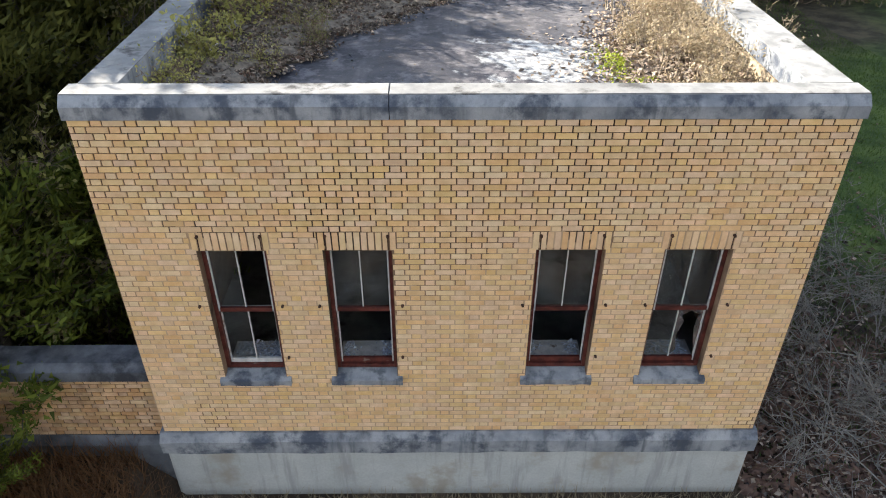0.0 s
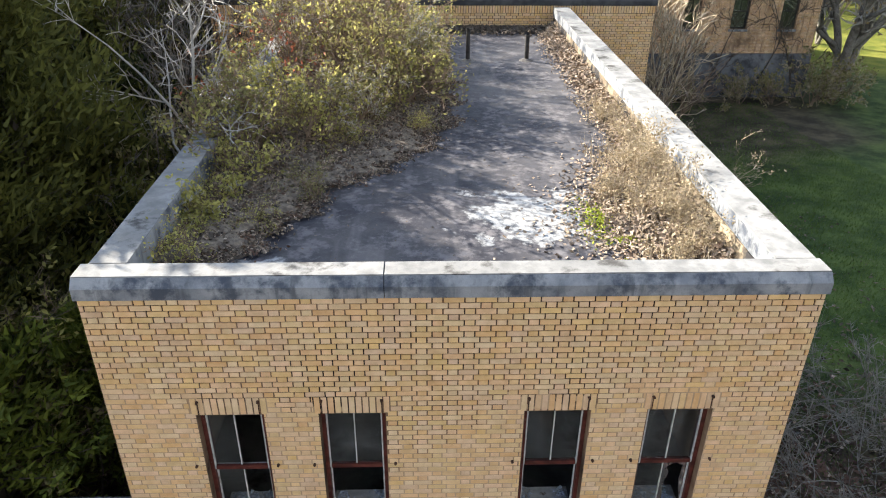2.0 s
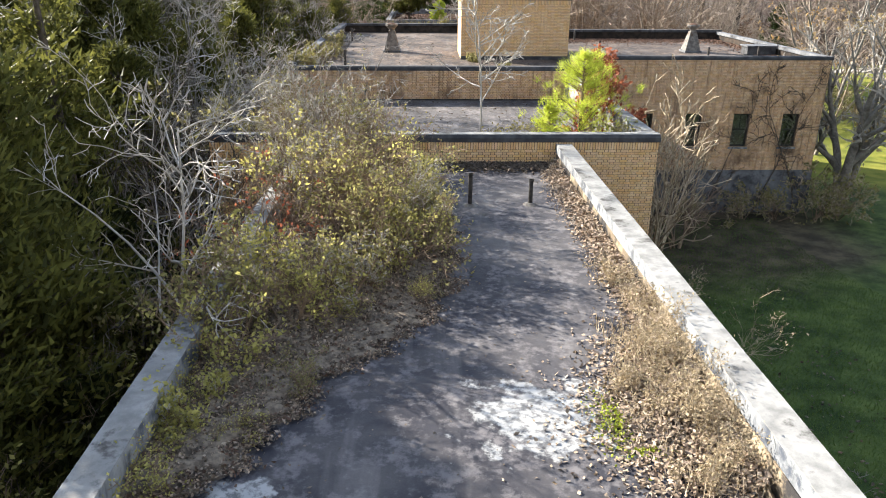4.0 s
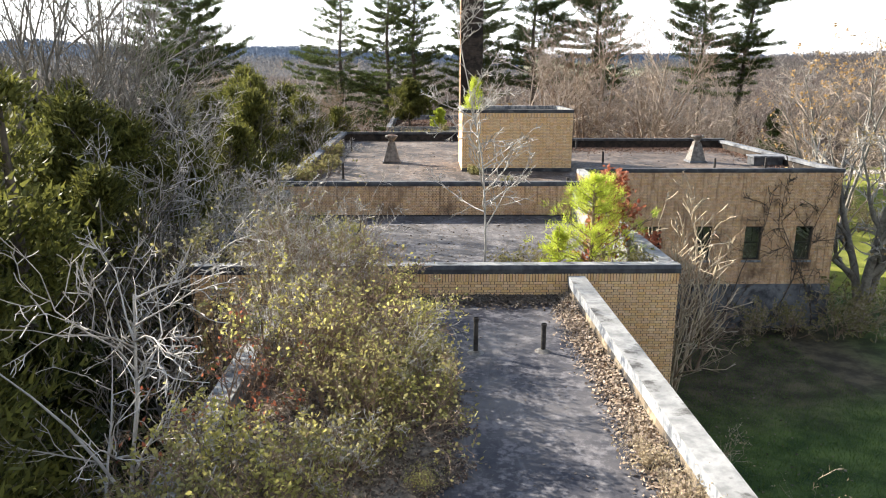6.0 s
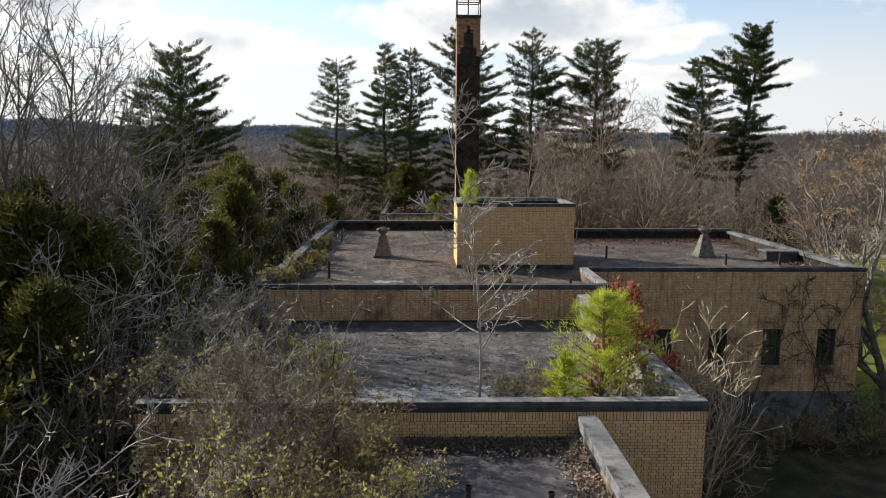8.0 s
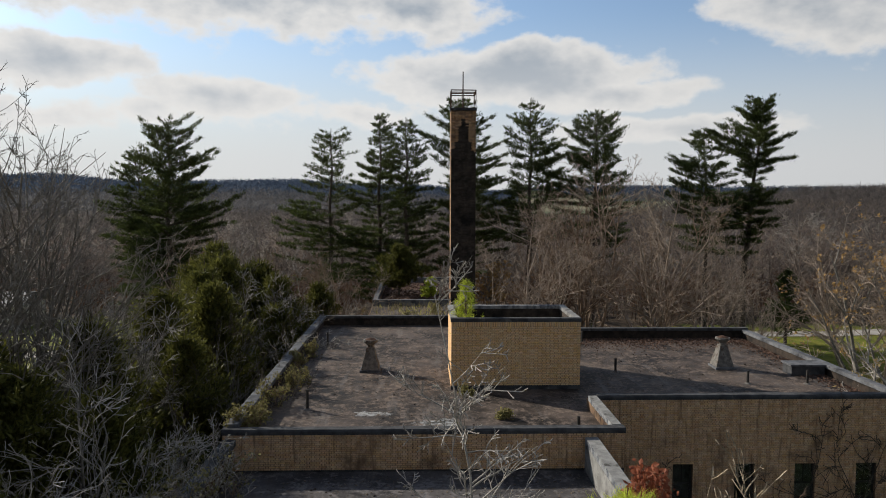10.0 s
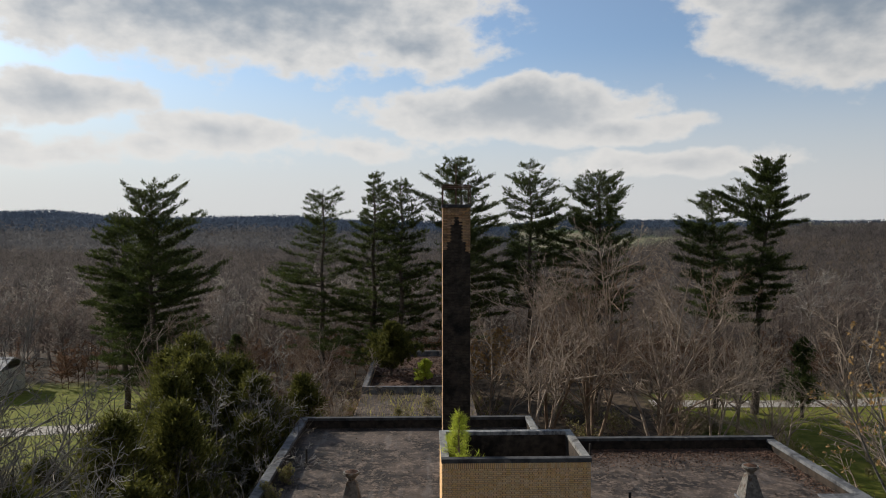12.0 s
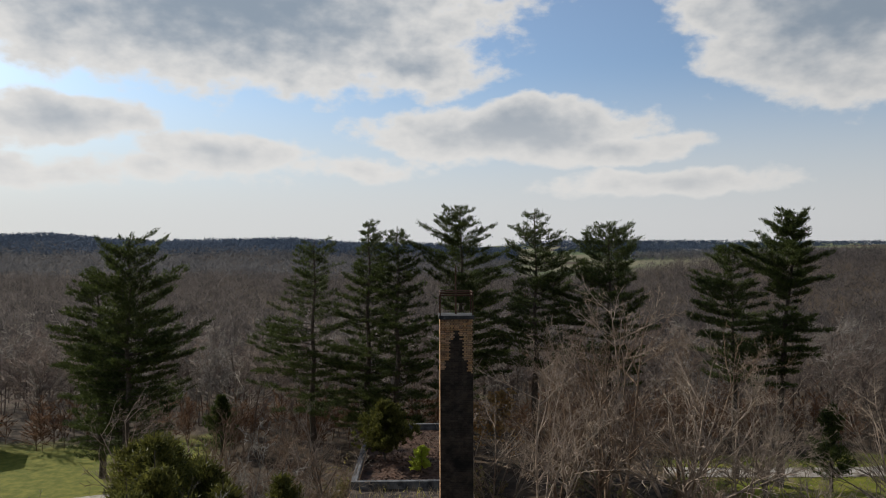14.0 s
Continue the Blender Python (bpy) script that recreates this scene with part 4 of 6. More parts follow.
dark_room = part("wall_inside_rear", block(7.2, 18.0, 33.0, 33.15, -0.2, ROOF3 - 0.21), PLASTER)
tagged(dark_room, "dim plaster wall inside the rear block", "wall", kind="structure")

# roof house with its chimney
BX0, BX1, BY0, BY1, BT = 1.52, 6.80, 31.90, 35.60, 7.66
house = thing("roof_house", (BX0, BY0, ROOF3), "open-topped brick roof house on the flat roof", "roof house")
body_wall = part("wall", slab_with_holes(BX1 - BX0, 0.0, BT - ROOF3, 0.22, ()), WARM_MORTAR, house)
fb = lay_bricks(brick_rects(BX1 - BX0, 0.16, BT - ROOF3, (), [(0, BX1 - BX0, BT - ROOF3 - 0.205, BT - ROOF3)]), body_wall, 81)
part("tarred_base", block(-0.02, BX1 - BX0 + 0.02, -0.03, -0.001, 0.0, 0.16), DARK_CAP, house)
# right and back walls blackened: the inside's shade is put into their colour
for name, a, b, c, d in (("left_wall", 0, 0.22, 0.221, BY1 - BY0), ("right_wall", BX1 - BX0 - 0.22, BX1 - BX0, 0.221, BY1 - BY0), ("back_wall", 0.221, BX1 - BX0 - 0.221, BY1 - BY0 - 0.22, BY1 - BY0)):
    part(name, block(a, b, c, d, 0.0, BT - ROOF3), BRICK if name == "left_wall" else SOOT_SHADE, house)
part("inner_roof", block(0.221, BX1 - BX0 - 0.221, 0.221, BY1 - BY0 - 0.221, 1.2, 1.35), ROOF_FAR, house)
for name, a, b, c, d, mat in (("front_coping", -0.03, BX1 - BX0 + 0.03, -0.03, 0.25, DARK_CAP), ("left_coping", -0.03, 0.25, 0.252, BY1 - BY0 - 0.252, TOP_CONCRETE),
                              ("right_coping", BX1 - BX0 - 0.25, BX1 - BX0 + 0.03, 0.252, BY1 - BY0 - 0.252, TOP_CONCRETE), ("back_coping", -0.03, BX1 - BX0 + 0.03, BY1 - BY0 - 0.25, BY1 - BY0 + 0.03, CONCRETE)):
    part(name, block(a, b, c, d, BT - ROOF3 + 0.002, BT - ROOF3 + 0.152, 0.012), mat, house)

CX0, CX1, CY0, CY1, CT = 1.72, 2.91, 38.05, 39.24, 16.87
chimney = thing("chimney", (CX0, CY0, ROOF3 + 0.001), "tall soot-blackened brick chimney with a rusty iron cage on top", "chimney")
CW, CH = CX1 - CX0, CT - ROOF3
core = part("shaft", block(0, CW, 0, CW, 0, CH), SOOT_SHADE, chimney)
rects = brick_rects(CW, 0.0, CH)
shaft_faces = (("front", (0, 0, 0), 0), ("right", (CW, 0, 0), 90), ("back", (CW, CW, 0), 180), ("left", (0, CW, 0), 270))
TAN = surface("weathered_tan_brick", (0.30, 0.17, 0.09), (0.46, 0.29, 0.16), 6.0, 0.9, 0.25, 90.0, stain=(0.12, 0.07, 0.045), stain_scale=1.5, vary=0.25)
for name, place, turn in shaft_faces:
    r = np.random.default_rng(90 + turn)
    m = (rects[:, 0] + rects[:, 1]) / 2
    edge = np.minimum(m, CW - m)
    zc = rects[:, 2] + r.normal(0, 0.05, len(rects))
    flame = 0.27 * np.sqrt(np.clip((CH - 0.42 - zc) / 0.9, 0, 1))
    # left and back faces take tan bricks only; front and right get soot
    clean = (zc > CH - 1.95 + 0.35 * (edge > 0.2)) & (CW / 2 - edge > flame) if name in ("front", "right") else np.ones(len(rects), bool)
    for keep, mat, what in ((clean, TAN, "clean_bricks"), (~clean, SOOT_SHADE, "sooty_bricks")):
        if keep.any():
            v = brick_verts(*rects[keep].T, 0.010, r.uniform(-0.002, 0.002, keep.sum()))
            q = (BRICK_QUADS[None] + 12 * np.arange(keep.sum())[:, None, None]).reshape(-1, 4)
            ob = part(what, mesh_of(what, v.reshape(-1, 3), q), mat, core, kind="stuff")
            ob.matrix_basis = Matrix.Translation(place) @ Matrix.Rotation(radians(turn), 4, "Z")
part("cap", block(-0.05, CW + 0.05, -0.05, CW + 0.05, CH + 0.002, CH + 0.14, 0.015), DARK_CAP, chimney, "dark concrete cap")
cage = part("iron_cage", rod((CW / 2, CW / 2, CH + 0.14), (CW / 2, CW / 2, CH + 1.95), 0.035, 0.025, 8), RUST, chimney, "rusty iron frame with a tall rod")
for x, y in ((0, 0), (CW, 0), (0, CW), (CW, CW)):
    part("cage_post", rod((x, y, CH + 0.14), (x, y, CH + 1.0), 0.024, 0.024, 6), RUST, cage)
for a, b in (((0, 0), (CW, 0)), ((CW, 0), (CW, CW)), ((CW, CW), (0, CW)), ((0, CW), (0, 0))):
    for z in (CH + 0.98, CH + 0.88):
        part("cage_rail", rod((*a, z), (*b, z), 0.026, 0.026, 6), RUST, cage)

# roof ventilators: a flared sheet-metal stack with a cap
def ventilator(x, y, label):
    ob = thing("roof_ventilator", (x, y, ROOF3), label, "ventilator", "roof ventilators")
    part("vent_foot", block(-0.46, 0.46, -0.46, 0.46, 0.0, 0.10, 0.01), LOW_CAP, ob, "stained concrete curb")
    bm = bmesh.new()
    bmesh.ops.create_cone(bm, cap_ends=True, segments=4, radius1=0.58, radius2=0.24, depth=0.98, matrix=Matrix.Translation((0, 0, 0.591)) @ Matrix.Rotation(radians(45), 4, "Z"))
    bmesh.ops.bevel(bm, geom=[e for e in bm.edges], offset=0.02, segments=2, profile=0.6, affect="EDGES")
    part("vent_base", bm, ZINC, ob)
    part("neck", rod((0, 0, 1.07), (0, 0, 1.2), 0.15, 0.15, 14), ZINC, ob)
    bm = rod((0, 0, 1.18), (0, 0, 1.34), 0.17, 0.33, 18)
    rod((0, 0, 1.341), (0, 0, 1.42), 0.33, 0.32, 18, bm)
    part("cap_ring", bm, ZINC, ob, "wide dented metal cap")
    part("cap_lid", rod((0, 0, 1.421), (0, 0, 1.50), 0.27, 0.06, 16), RUST, ob, "rusty lid")
    return ob


ventilator(-2.0, 35.2, "grey flared sheet-metal roof ventilator with a dented cap")
ventilator(14.2, 35.5, "grey flared sheet-metal roof ventilator with a dented cap")
for x, y, h in ((9.05, 34.8, 0.62), (14.1, 32.6, 0.55), (16.6, 32.5, 0.6), (-4.6, 40.3, 0.8), (-3.9, 29.2, 0.75), (5.6, 26.6, 0.5), (9.0, 41.4, 0.6)):
    p = thing("vent_pipe", (x, y, ROOF3), "short dark iron vent pipe on the rear roof", "vent pipe", "roof vent pipes")
    part("pipe", rod((0, 0, 0.0), (0, 0, h), 0.055, 0.055, 10), STEEL, p)
    part("flashing", rod((0, 0, 0.001), (0, 0, 0.05), 0.16, 0.08, 12), ZINC, p)
hatch = thing("roof_hatch", (17.4, 34.3, ROOF3), "low boarded roof hatch beside the parapet", "roof hatch")
part("curb", block(-0.75, 0.75, -0.4, 0.4, 0, 0.42, 0.01), DARK_CAP, hatch)
part("lid", block(-0.82, 0.82, -0.46, 0.46, 0.421, 0.50, 0.015), LOW_CAP, hatch)

# wing behind the rear block
tagged(part("wall_back_wing", block(-3.4, 4.2, 47.01, 72.0, -3.4, 4.5), BRICK), "weathered brick back wing", "wall", kind="structure")
for k, (name, b) in enumerate((("parapet_back_1", block(-3.4, 4.2, 56.8, 57.15, 4.505, 5.0)), ("parapet_back_2", block(-3.4, -3.05, 57.16, 72.0, 4.505, 5.0)), ("parapet_back_3", block(3.85, 4.2, 57.16, 72.0, 4.505, 5.0)),
                               ("parapet_back_4", block(-3.04, 3.84, 71.65, 72.0, 4.505, 5.0)))):
    tagged(part(name, b, LOW_CAP), "low dark concrete parapet round the back roof", "parapet", kind="structure")
tagged(part("roof_back", block(-3.0, 3.8, 57.2, 71.6, 4.508, 4.53), BROWN_LITTER), "leaf-covered roof of the back wing", "roof", kind="structure")
tagged(part("roof_back_near", block(-3.38, 4.18, 47.1, 56.78, 4.508, 4.53), ROOF_FAR), "weedy bitumen roof of the back wing", "roof", kind="structure")

# shed beyond the lawn
sz = float(land(-52.0, 93.5))
shed = thing("shed", (-52.0, 93.5, sz), "cream weatherboard shed with a grey sheet roof", "shed")
part("wall", block(-4.0, 4.0, -3.0, 3.0, -0.3, 2.9), SIDING, shed)
for k in range(11):
    part("board", block(-4.02, 4.02, -3.03, -3.0, 0.1 + k * 0.25, 0.33 + k * 0.25), SIDING, shed)
part("roof", prism([(-3.5, 2.80), (-3.5, 2.9), (0, 4.3), (3.5, 2.9), (3.5, 2.80), (0, 4.18)], 8.8), SHED_ROOF, shed).location = (-4.4, 0, 0)
part("door", block(0.6, 2.8, -3.06, -3.031, 0.05, 2.3), OLD_WHITE, shed)

# ---- plants ----
def tubes(segs, sides=3):
    """Tapering bars from an array of rows (a, b, radius at a, radius at b)."""
    segs = np.asarray(segs, float)
    a, b, ra, rb = segs[:, :3], segs[:, 3:6], segs[:, 6], segs[:, 7]
    d = b - a
    d /= np.linalg.norm(d, axis=1, keepdims=True) + 1e-9
    ref = np.where(np.abs(d[:, 2:3]) < 0.9, [[0.0, 0.0, 1.0]], [[1.0, 0.0, 0.0]])
    u = np.cross(d, ref)
    u /= np.linalg.norm(u, axis=1, keepdims=True) + 1e-9
    w = np.cross(d, u)
    ang = np.arange(sides) * 2 * np.pi / sides
    ring = u[:, None] * np.cos(ang)[None, :, None] + w[:, None] * np.sin(ang)[None, :, None]
    v = np.concatenate([a[:, None] + ring * ra[:, None, None], b[:, None] + ring * rb[:, None, None]], 1)
    base = 2 * sides * np.arange(len(segs))[:, None, None]
    k = np.arange(sides)
    q = np.stack([k, (k + 1) % sides, (k + 1) % sides + sides, k + sides], -1)[None] + base
    return v.reshape(-1, 3), q.reshape(-1, 4)


def leaves(rng, centres, size, flat=0.0, narrow=0.6):
    """Small four-cornered leaves at the centres, turned every way (flat: 1 lays them down)."""
    n = len(centres)
    u, w = rng.normal(size=(n, 3)), rng.normal(size=(n, 3))
    u[:, 2] *= 1 - flat
    w[:, 2] *= 1 - flat
    u /= np.linalg.norm(u, axis=1, keepdims=True)
    w -= (w * u).sum(1, keepdims=True) * u
    w /= np.linalg.norm(w, axis=1, keepdims=True)
    s = size * rng.uniform(0.6, 1.35, (n, 1))
    v = np.stack([centres - u * s, centres + w * s * narrow, centres + u * s, centres - w * s * narrow], 1)
    v[:, 0] += np.cross(u, w) * s * 0.25
    return v.reshape(-1, 3), (np.arange(4)[None] + 4 * np.arange(n)[:, None])


def blades(rng, centres, ways, length, width):
    """Slim pointed blades (needles, grass) from the centres along the ways."""
    n = len(centres)
    ways = ways / (np.linalg.norm(ways, axis=1, keepdims=True) + 1e-9)
    side = np.cross(ways, rng.normal(size=(n, 3)))
    side /= np.linalg.norm(side, axis=1, keepdims=True) + 1e-9
    L = length * rng.uniform(0.65, 1.3, (n, 1))
    v = np.stack([centres - side * width / 2, centres + side * width / 2, centres + ways * L], 1)
    return v.reshape(-1, 3), np.arange(3)[None] + 3 * np.arange(n)[:, None]


def slivers(segs, wide):
    """The last, finest twigs: one slim wedge each."""
    a, b = segs[:, :3], segs[:, 3:6]
    side = np.cross(b - a, np.roll(b - a, 1, 1) + (0.3, 0.1, 0.2))
    side /= np.linalg.norm(side, axis=1, keepdims=True) + 1e-9
    v = np.stack([a - side * wide / 2, a + side * wide / 2, b], 1).reshape(-1, 3)
    return v, np.arange(3)[None] + 3 * np.arange(len(segs))[:, None]


def grow(rng, start, way, length, radius, level, out, shape):
    """A limb and all that grows from it, as rows for tubes(); out is a list of lists, one a level."""
    steps = shape["steps"][level]
    p, d = np.array(start, float), np.array(way, float)
    d /= np.linalg.norm(d)
    joints = [(p.copy(), d.copy(), radius)]
    for i in range(steps):
        d = d + rng.normal(0, shape["bend"][level], 3) + np.array([0, 0, shape["lift"][level]])
        d /= np.linalg.norm(d)
        q = p + d * length / steps
        r0, r1 = radius * (1 - 0.8 * i / steps), radius * (1 - 0.8 * (i + 1) / steps)
        out[level].append((*p, *q, r0, r1))
        p = q
        joints.append((p.copy(), d.copy(), r1))
    if level + 1 < len(shape["steps"]):
        for _ in range(max(int(round(shape["kids"][level] * rng.uniform(0.8, 1.2))), 1)):
            t = rng.uniform(shape["from"][level], 1.0) * steps
            i = min(int(t), steps - 1)
            a, b = joints[i], joints[i + 1]
            f = t - i
            at, dd, rr = a[0] + (b[0] - a[0]) * f, a[1], a[2]
            side = np.cross(dd, rng.normal(size=3))
            side /= np.linalg.norm(side) + 1e-9
            ang = radians(rng.uniform(*shape["angle"][level]))
            k = (1 - 0.55 * t / steps) * shape["ratio"][level] * rng.uniform(0.7, 1.2)
            grow(rng, at, dd * math.cos(ang) + side * math.sin(ang), length * k, min(rr * 0.72, radius * 0.6), level + 1, out, shape)


TREE = dict(steps=(6, 5, 4, 3, 1), bend=(0.07, 0.12, 0.16, 0.2, 0.22), lift=(0.03, 0.06, 0.05, 0.03, 0.02), kids=(9, 6, 5, 4), ratio=(0.62, 0.55, 0.5, 0.5),
            angle=((25, 60), (25, 60), (25, 65), (25, 70)), **{"from": (0.22, 0.2, 0.15, 0.1)})
THICKET = dict(steps=(4, 4, 3, 1), bend=(0.14, 0.18, 0.22, 0.25), lift=(0.05, 0.04, 0.02, 0.0), kids=(6, 5, 6), ratio=(0.6, 0.55, 0.55), angle=((20, 60), (25, 65), (25, 70)), **{"from": (0.15, 0.15, 0.1)})


def bare_tree(name, rng, height, radius, shape, bark, twig, stems=1, lean=0.12, label="", group="bare trees", leaf=None, leaf_size=0.05, leaf_share=0.3, thin=0.004):
    """A leafless tree: trunk and limbs in one mesh, twigs in another, and what leaves it still has."""
    ob = thing(name, (0, 0, 0), label, "tree", group)
    out = [[] for _ in shape["steps"]]
    for s in range(stems):
        way = np.array([rng.normal(0, lean), rng.normal(0, lean), 1.0])
        grow(rng, (rng.normal(0, 0.1 * (stems > 1)), rng.normal(0, 0.1 * (stems > 1)), -0.15), way, height * rng.uniform(0.75, 1.0) * 0.8, radius * rng.uniform(0.6, 1.0), 0, out, shape)
    v, q = tubes(out[0], 7)
    part("trunk", mesh_of("trunk", v, q, smooth=True), bark, ob, kind="" if stems == 1 else "stuff")
    v, q = tubes(out[1], 5)
    part("branchwork", mesh_of("branchwork", v, q, smooth=True), bark, ob, kind="stuff")
    fine, tips = np.array([r for lv in out[2:-1] for r in lv]), np.array(out[-1])
    fine[:, 6:] = np.maximum(fine[:, 6:], thin)
    v, q = tubes(fine, 3)
    tv, tt = slivers(tips, thin * 2)
    part("crown", mesh_of("crown", np.concatenate([v, tv]), q, tt + len(v)), twig, ob, kind="stuff")
    fine = tips
    if leaf:
        ends = fine[rng.random(len(fine)) < leaf_share][:, 3:6]
        ends = np.repeat(ends, 3, 0) + rng.normal(0, 0.06, (len(ends) * 3, 3))
        v, q = leaves(rng, ends, leaf_size)
        part("foliage", mesh_of("foliage", v, q), leaf, ob, kind="stuff")
    return ob


def pine(name, rng, height, crown, bare, form, label, lean=0.0, dense=1.0):
    """A white pine: straight trunk, limbs in separate level tiers that turn up at their ends, needles in flat feathery plates along them.
    form: cone, dome (broad, rounded) or clump (top-heavy and broken)."""
    ob = thing(name, (0, 0, 0), label, "pine tree", "tall pines")
    steps = 14
    pts = [np.array([lean * (i / steps) ** 2 + 0.12 * math.sin(i * 1.3), 0.1 * math.cos(i * 1.1), height * i / steps]) for i in range(steps + 1)]
    R = height * 0.0165
    v, q = tubes([(*pts[i], *pts[i + 1], R * (1 - 0.9 * i / steps), R * (1 - 0.9 * (i + 1) / steps)) for i in range(steps)], 9)
    part("trunk", mesh_of("trunk", v, q, smooth=True), DARK_BARK, ob)
    limbs, cen, ways = [], [], []
    z, lump = height * bare, rng.uniform(0, 6.28, 4)
    while z < height * 0.985:
        t = z / height
        i0 = min(int(t * steps), steps - 1)
        p = pts[i0] + (pts[i0 + 1] - pts[i0]) * (t * steps - i0)
        k = max((t - bare) / (1 - bare), 0.0)
        if form == "cone":
            reach = crown * ((1 - k) ** 0.62 * (0.72 + 0.28 * min(k * 4, 1.0)) + 0.07)
        elif form == "dome":
            reach = crown * (max(1 - k ** 2.6, 0.0) ** 0.6 * (0.55 + 0.45 * min(k * 2.6, 1.0)) + 0.06)
        else:
            reach = crown * (max(1 - k ** 7, 0.0) ** 0.5 * (0.6 + 0.4 * k + 0.32 * math.sin(k * 14 + lump[2])) + 0.1)
        turn, count = rng.uniform(0, 6.28), rng.integers(4, 7)
        for i in range(count):
            a = turn + i * 6.28 / count + rng.normal(0, 0.3)
            full = 0.8 + 0.3 * math.sin(a + lump[0] + 4 * k) + 0.25 * math.sin(2 * a + lump[1] + 9 * k)
            if rng.random() > 0.5 + 0.5 * full * min(dense, 1.2):
                continue
            L = reach * rng.uniform(0.6, 1.15) * min(max(full, 0.55), 1.12)
            q0, d = p + (0, 0, rng.normal(0, 0.12)), np.array([math.cos(a), math.sin(a), rng.uniform(-0.16, 0.08) + (0.48 if form != "cone" else 0.35) * k ** 1.5])
            m = 5
            for s_ in range(m):
                d = d + np.array([0, 0, 0.05]) + rng.normal(0, 0.05, 3)
                d /= np.linalg.norm(d)
                q1 = q0 + d * L / m
                thick = R * 0.2 * (1 - t * 0.6)
                limbs.append((*q0, *q1, max(thick * (1 - s_ / m), 0.012), max(thick * (1 - (s_ + 1) / m), 0.01)))
                side = np.cross(d, (0, 0, 1.0))
                side /= np.linalg.norm(side) + 1e-9
                for _ in range(max(int(round(dense * L * 0.95 * (0.35 if s_ < 1 else 1.0) * rng.uniform(0.6, 1.4))), 1 if s_ else 0)):
                    f = (s_ + rng.random()) / m
                    w = L * (0.10 + 0.26 * (1 - f)) * rng.uniform(0.5, 1.2) + 0.12
                    tw = d * 0.75 + side * rng.choice((-1, 1)) * rng.uniform(0.3, 1.0) + np.array([0, 0, 0.10])
                    tw /= np.linalg.norm(tw)
                    c0 = q0 + (q1 - q0) * rng.random()
                    limbs.append((*c0, *(c0 + tw * w), 0.012, 0.006))
                    n_t = int(4 + w * 26)
                    c = c0 + tw * w * rng.uniform(0.2, 1.1, (n_t, 1)) + rng.normal(0, 0.13, (n_t, 3)) * (1, 1, 0.75)
                    cen.append(c)
                    ways.append(tw * 0.8 + rng.normal(0, 0.45, (n_t, 3)) + (0, 0, 0.5))
                q0 = q1
            n_t = 14
            cen.append(q0 + rng.normal(0, 0.10, (n_t, 3)) * (1, 1, 0.7))
            ways.append(d + rng.normal(0, 0.5, (n_t, 3)) + (0, 0, 0.4))
        z += rng.uniform(0.4, 1.05) * (1.0 - 0.4 * k)
    v, q = tubes(limbs, 3)
    part("branchwork", mesh_of("branchwork", v, q), DARK_BARK, ob, kind="stuff")
    v, t = blades(rng, np.concatenate(cen), np.concatenate(ways), 0.29, 0.078)
    part("foliage", mesh_of("foliage", v, None, t), PINE_NEEDLES, ob, kind="stuff")
    return ob


def cedar(name, rng, height, spread, mat, label, category="cedar", group="cedars", blade=0.24, dense=1.0, stem=None, broad=0.32, limb_count=110):
    """A dense, ragged evergreen with upright sprays."""
    ob = thing(name, (0, 0, 0), label, category, group)
    v, q = tubes([(0, 0, -0.15, 0, 0, height * 0.5, height * 0.022, height * 0.014), (0, 0, height * 0.5, 0, 0, height * 0.97, height * 0.014, 0.008)], 7)
    part("trunk", mesh_of("trunk", v, q, smooth=True), stem or DARK_BARK, ob)
    cen, ways, limbs = [], [], []
    for _ in range(int(limb_count * dense)):
        t = rng.uniform(0.06, 0.98) ** 0.9
        a, r = rng.uniform(0, 6.28), spread * (1 - t) ** 0.75 * rng.uniform(0.45, 1.15) + 0.05
        d = np.array([math.cos(a), math.sin(a), rng.uniform(0.25, 0.8)])
        p0 = np.array([0, 0, height * t * 0.9])
        p1 = p0 + d * r
        limbs.append((*p0, *p1, 0.018, 0.006))
        for f in np.linspace(0.35, 1.05, 4):
            c = p0 + (p1 - p0) * f
            n = int(26 * dense)
            cen.append(c + rng.normal(0, 0.13 * height / 8, (n, 3)))
            ways.append(d * 0.7 + rng.normal(0, 0.55, (n, 3)) + (0, 0, 0.5))
    v, q = tubes(limbs, 3)
    part("branchwork", mesh_of("branchwork", v, q), stem or DARK_BARK, ob, kind="stuff")
    v, t = blades(rng, np.concatenate(cen), np.concatenate(ways), blade, blade * broad)
    part("foliage", mesh_of("foliage", v, None, t), mat, ob, kind="stuff")
    return ob


def place(ob, x, y, z=None, turn=0.0, size=1.0, tall=None):
    ob.matrix_basis = Matrix.Translation((x, y, float(land(x, y)) if z is None else z)) @ Matrix.Rotation(turn, 4, "Z") @ Matrix.Diagonal((size, size, tall or size, 1))
    return ob


def copy_at(ob, x, y, z=None, turn=0.0, size=1.0, tall=None):
    m = Matrix.Translation((x, y, float(land(x, y)) if z is None else z)) @ Matrix.Rotation(turn, 4, "Z") @ Matrix.Diagonal((size, size, tall or size, 1))
    keep = ob.scale.copy()
    ob.scale = (1, 1, 1)
    c = copy_thing(ob, m)
    ob.scale = keep
    return c


rng = np.random.default_rng(5)
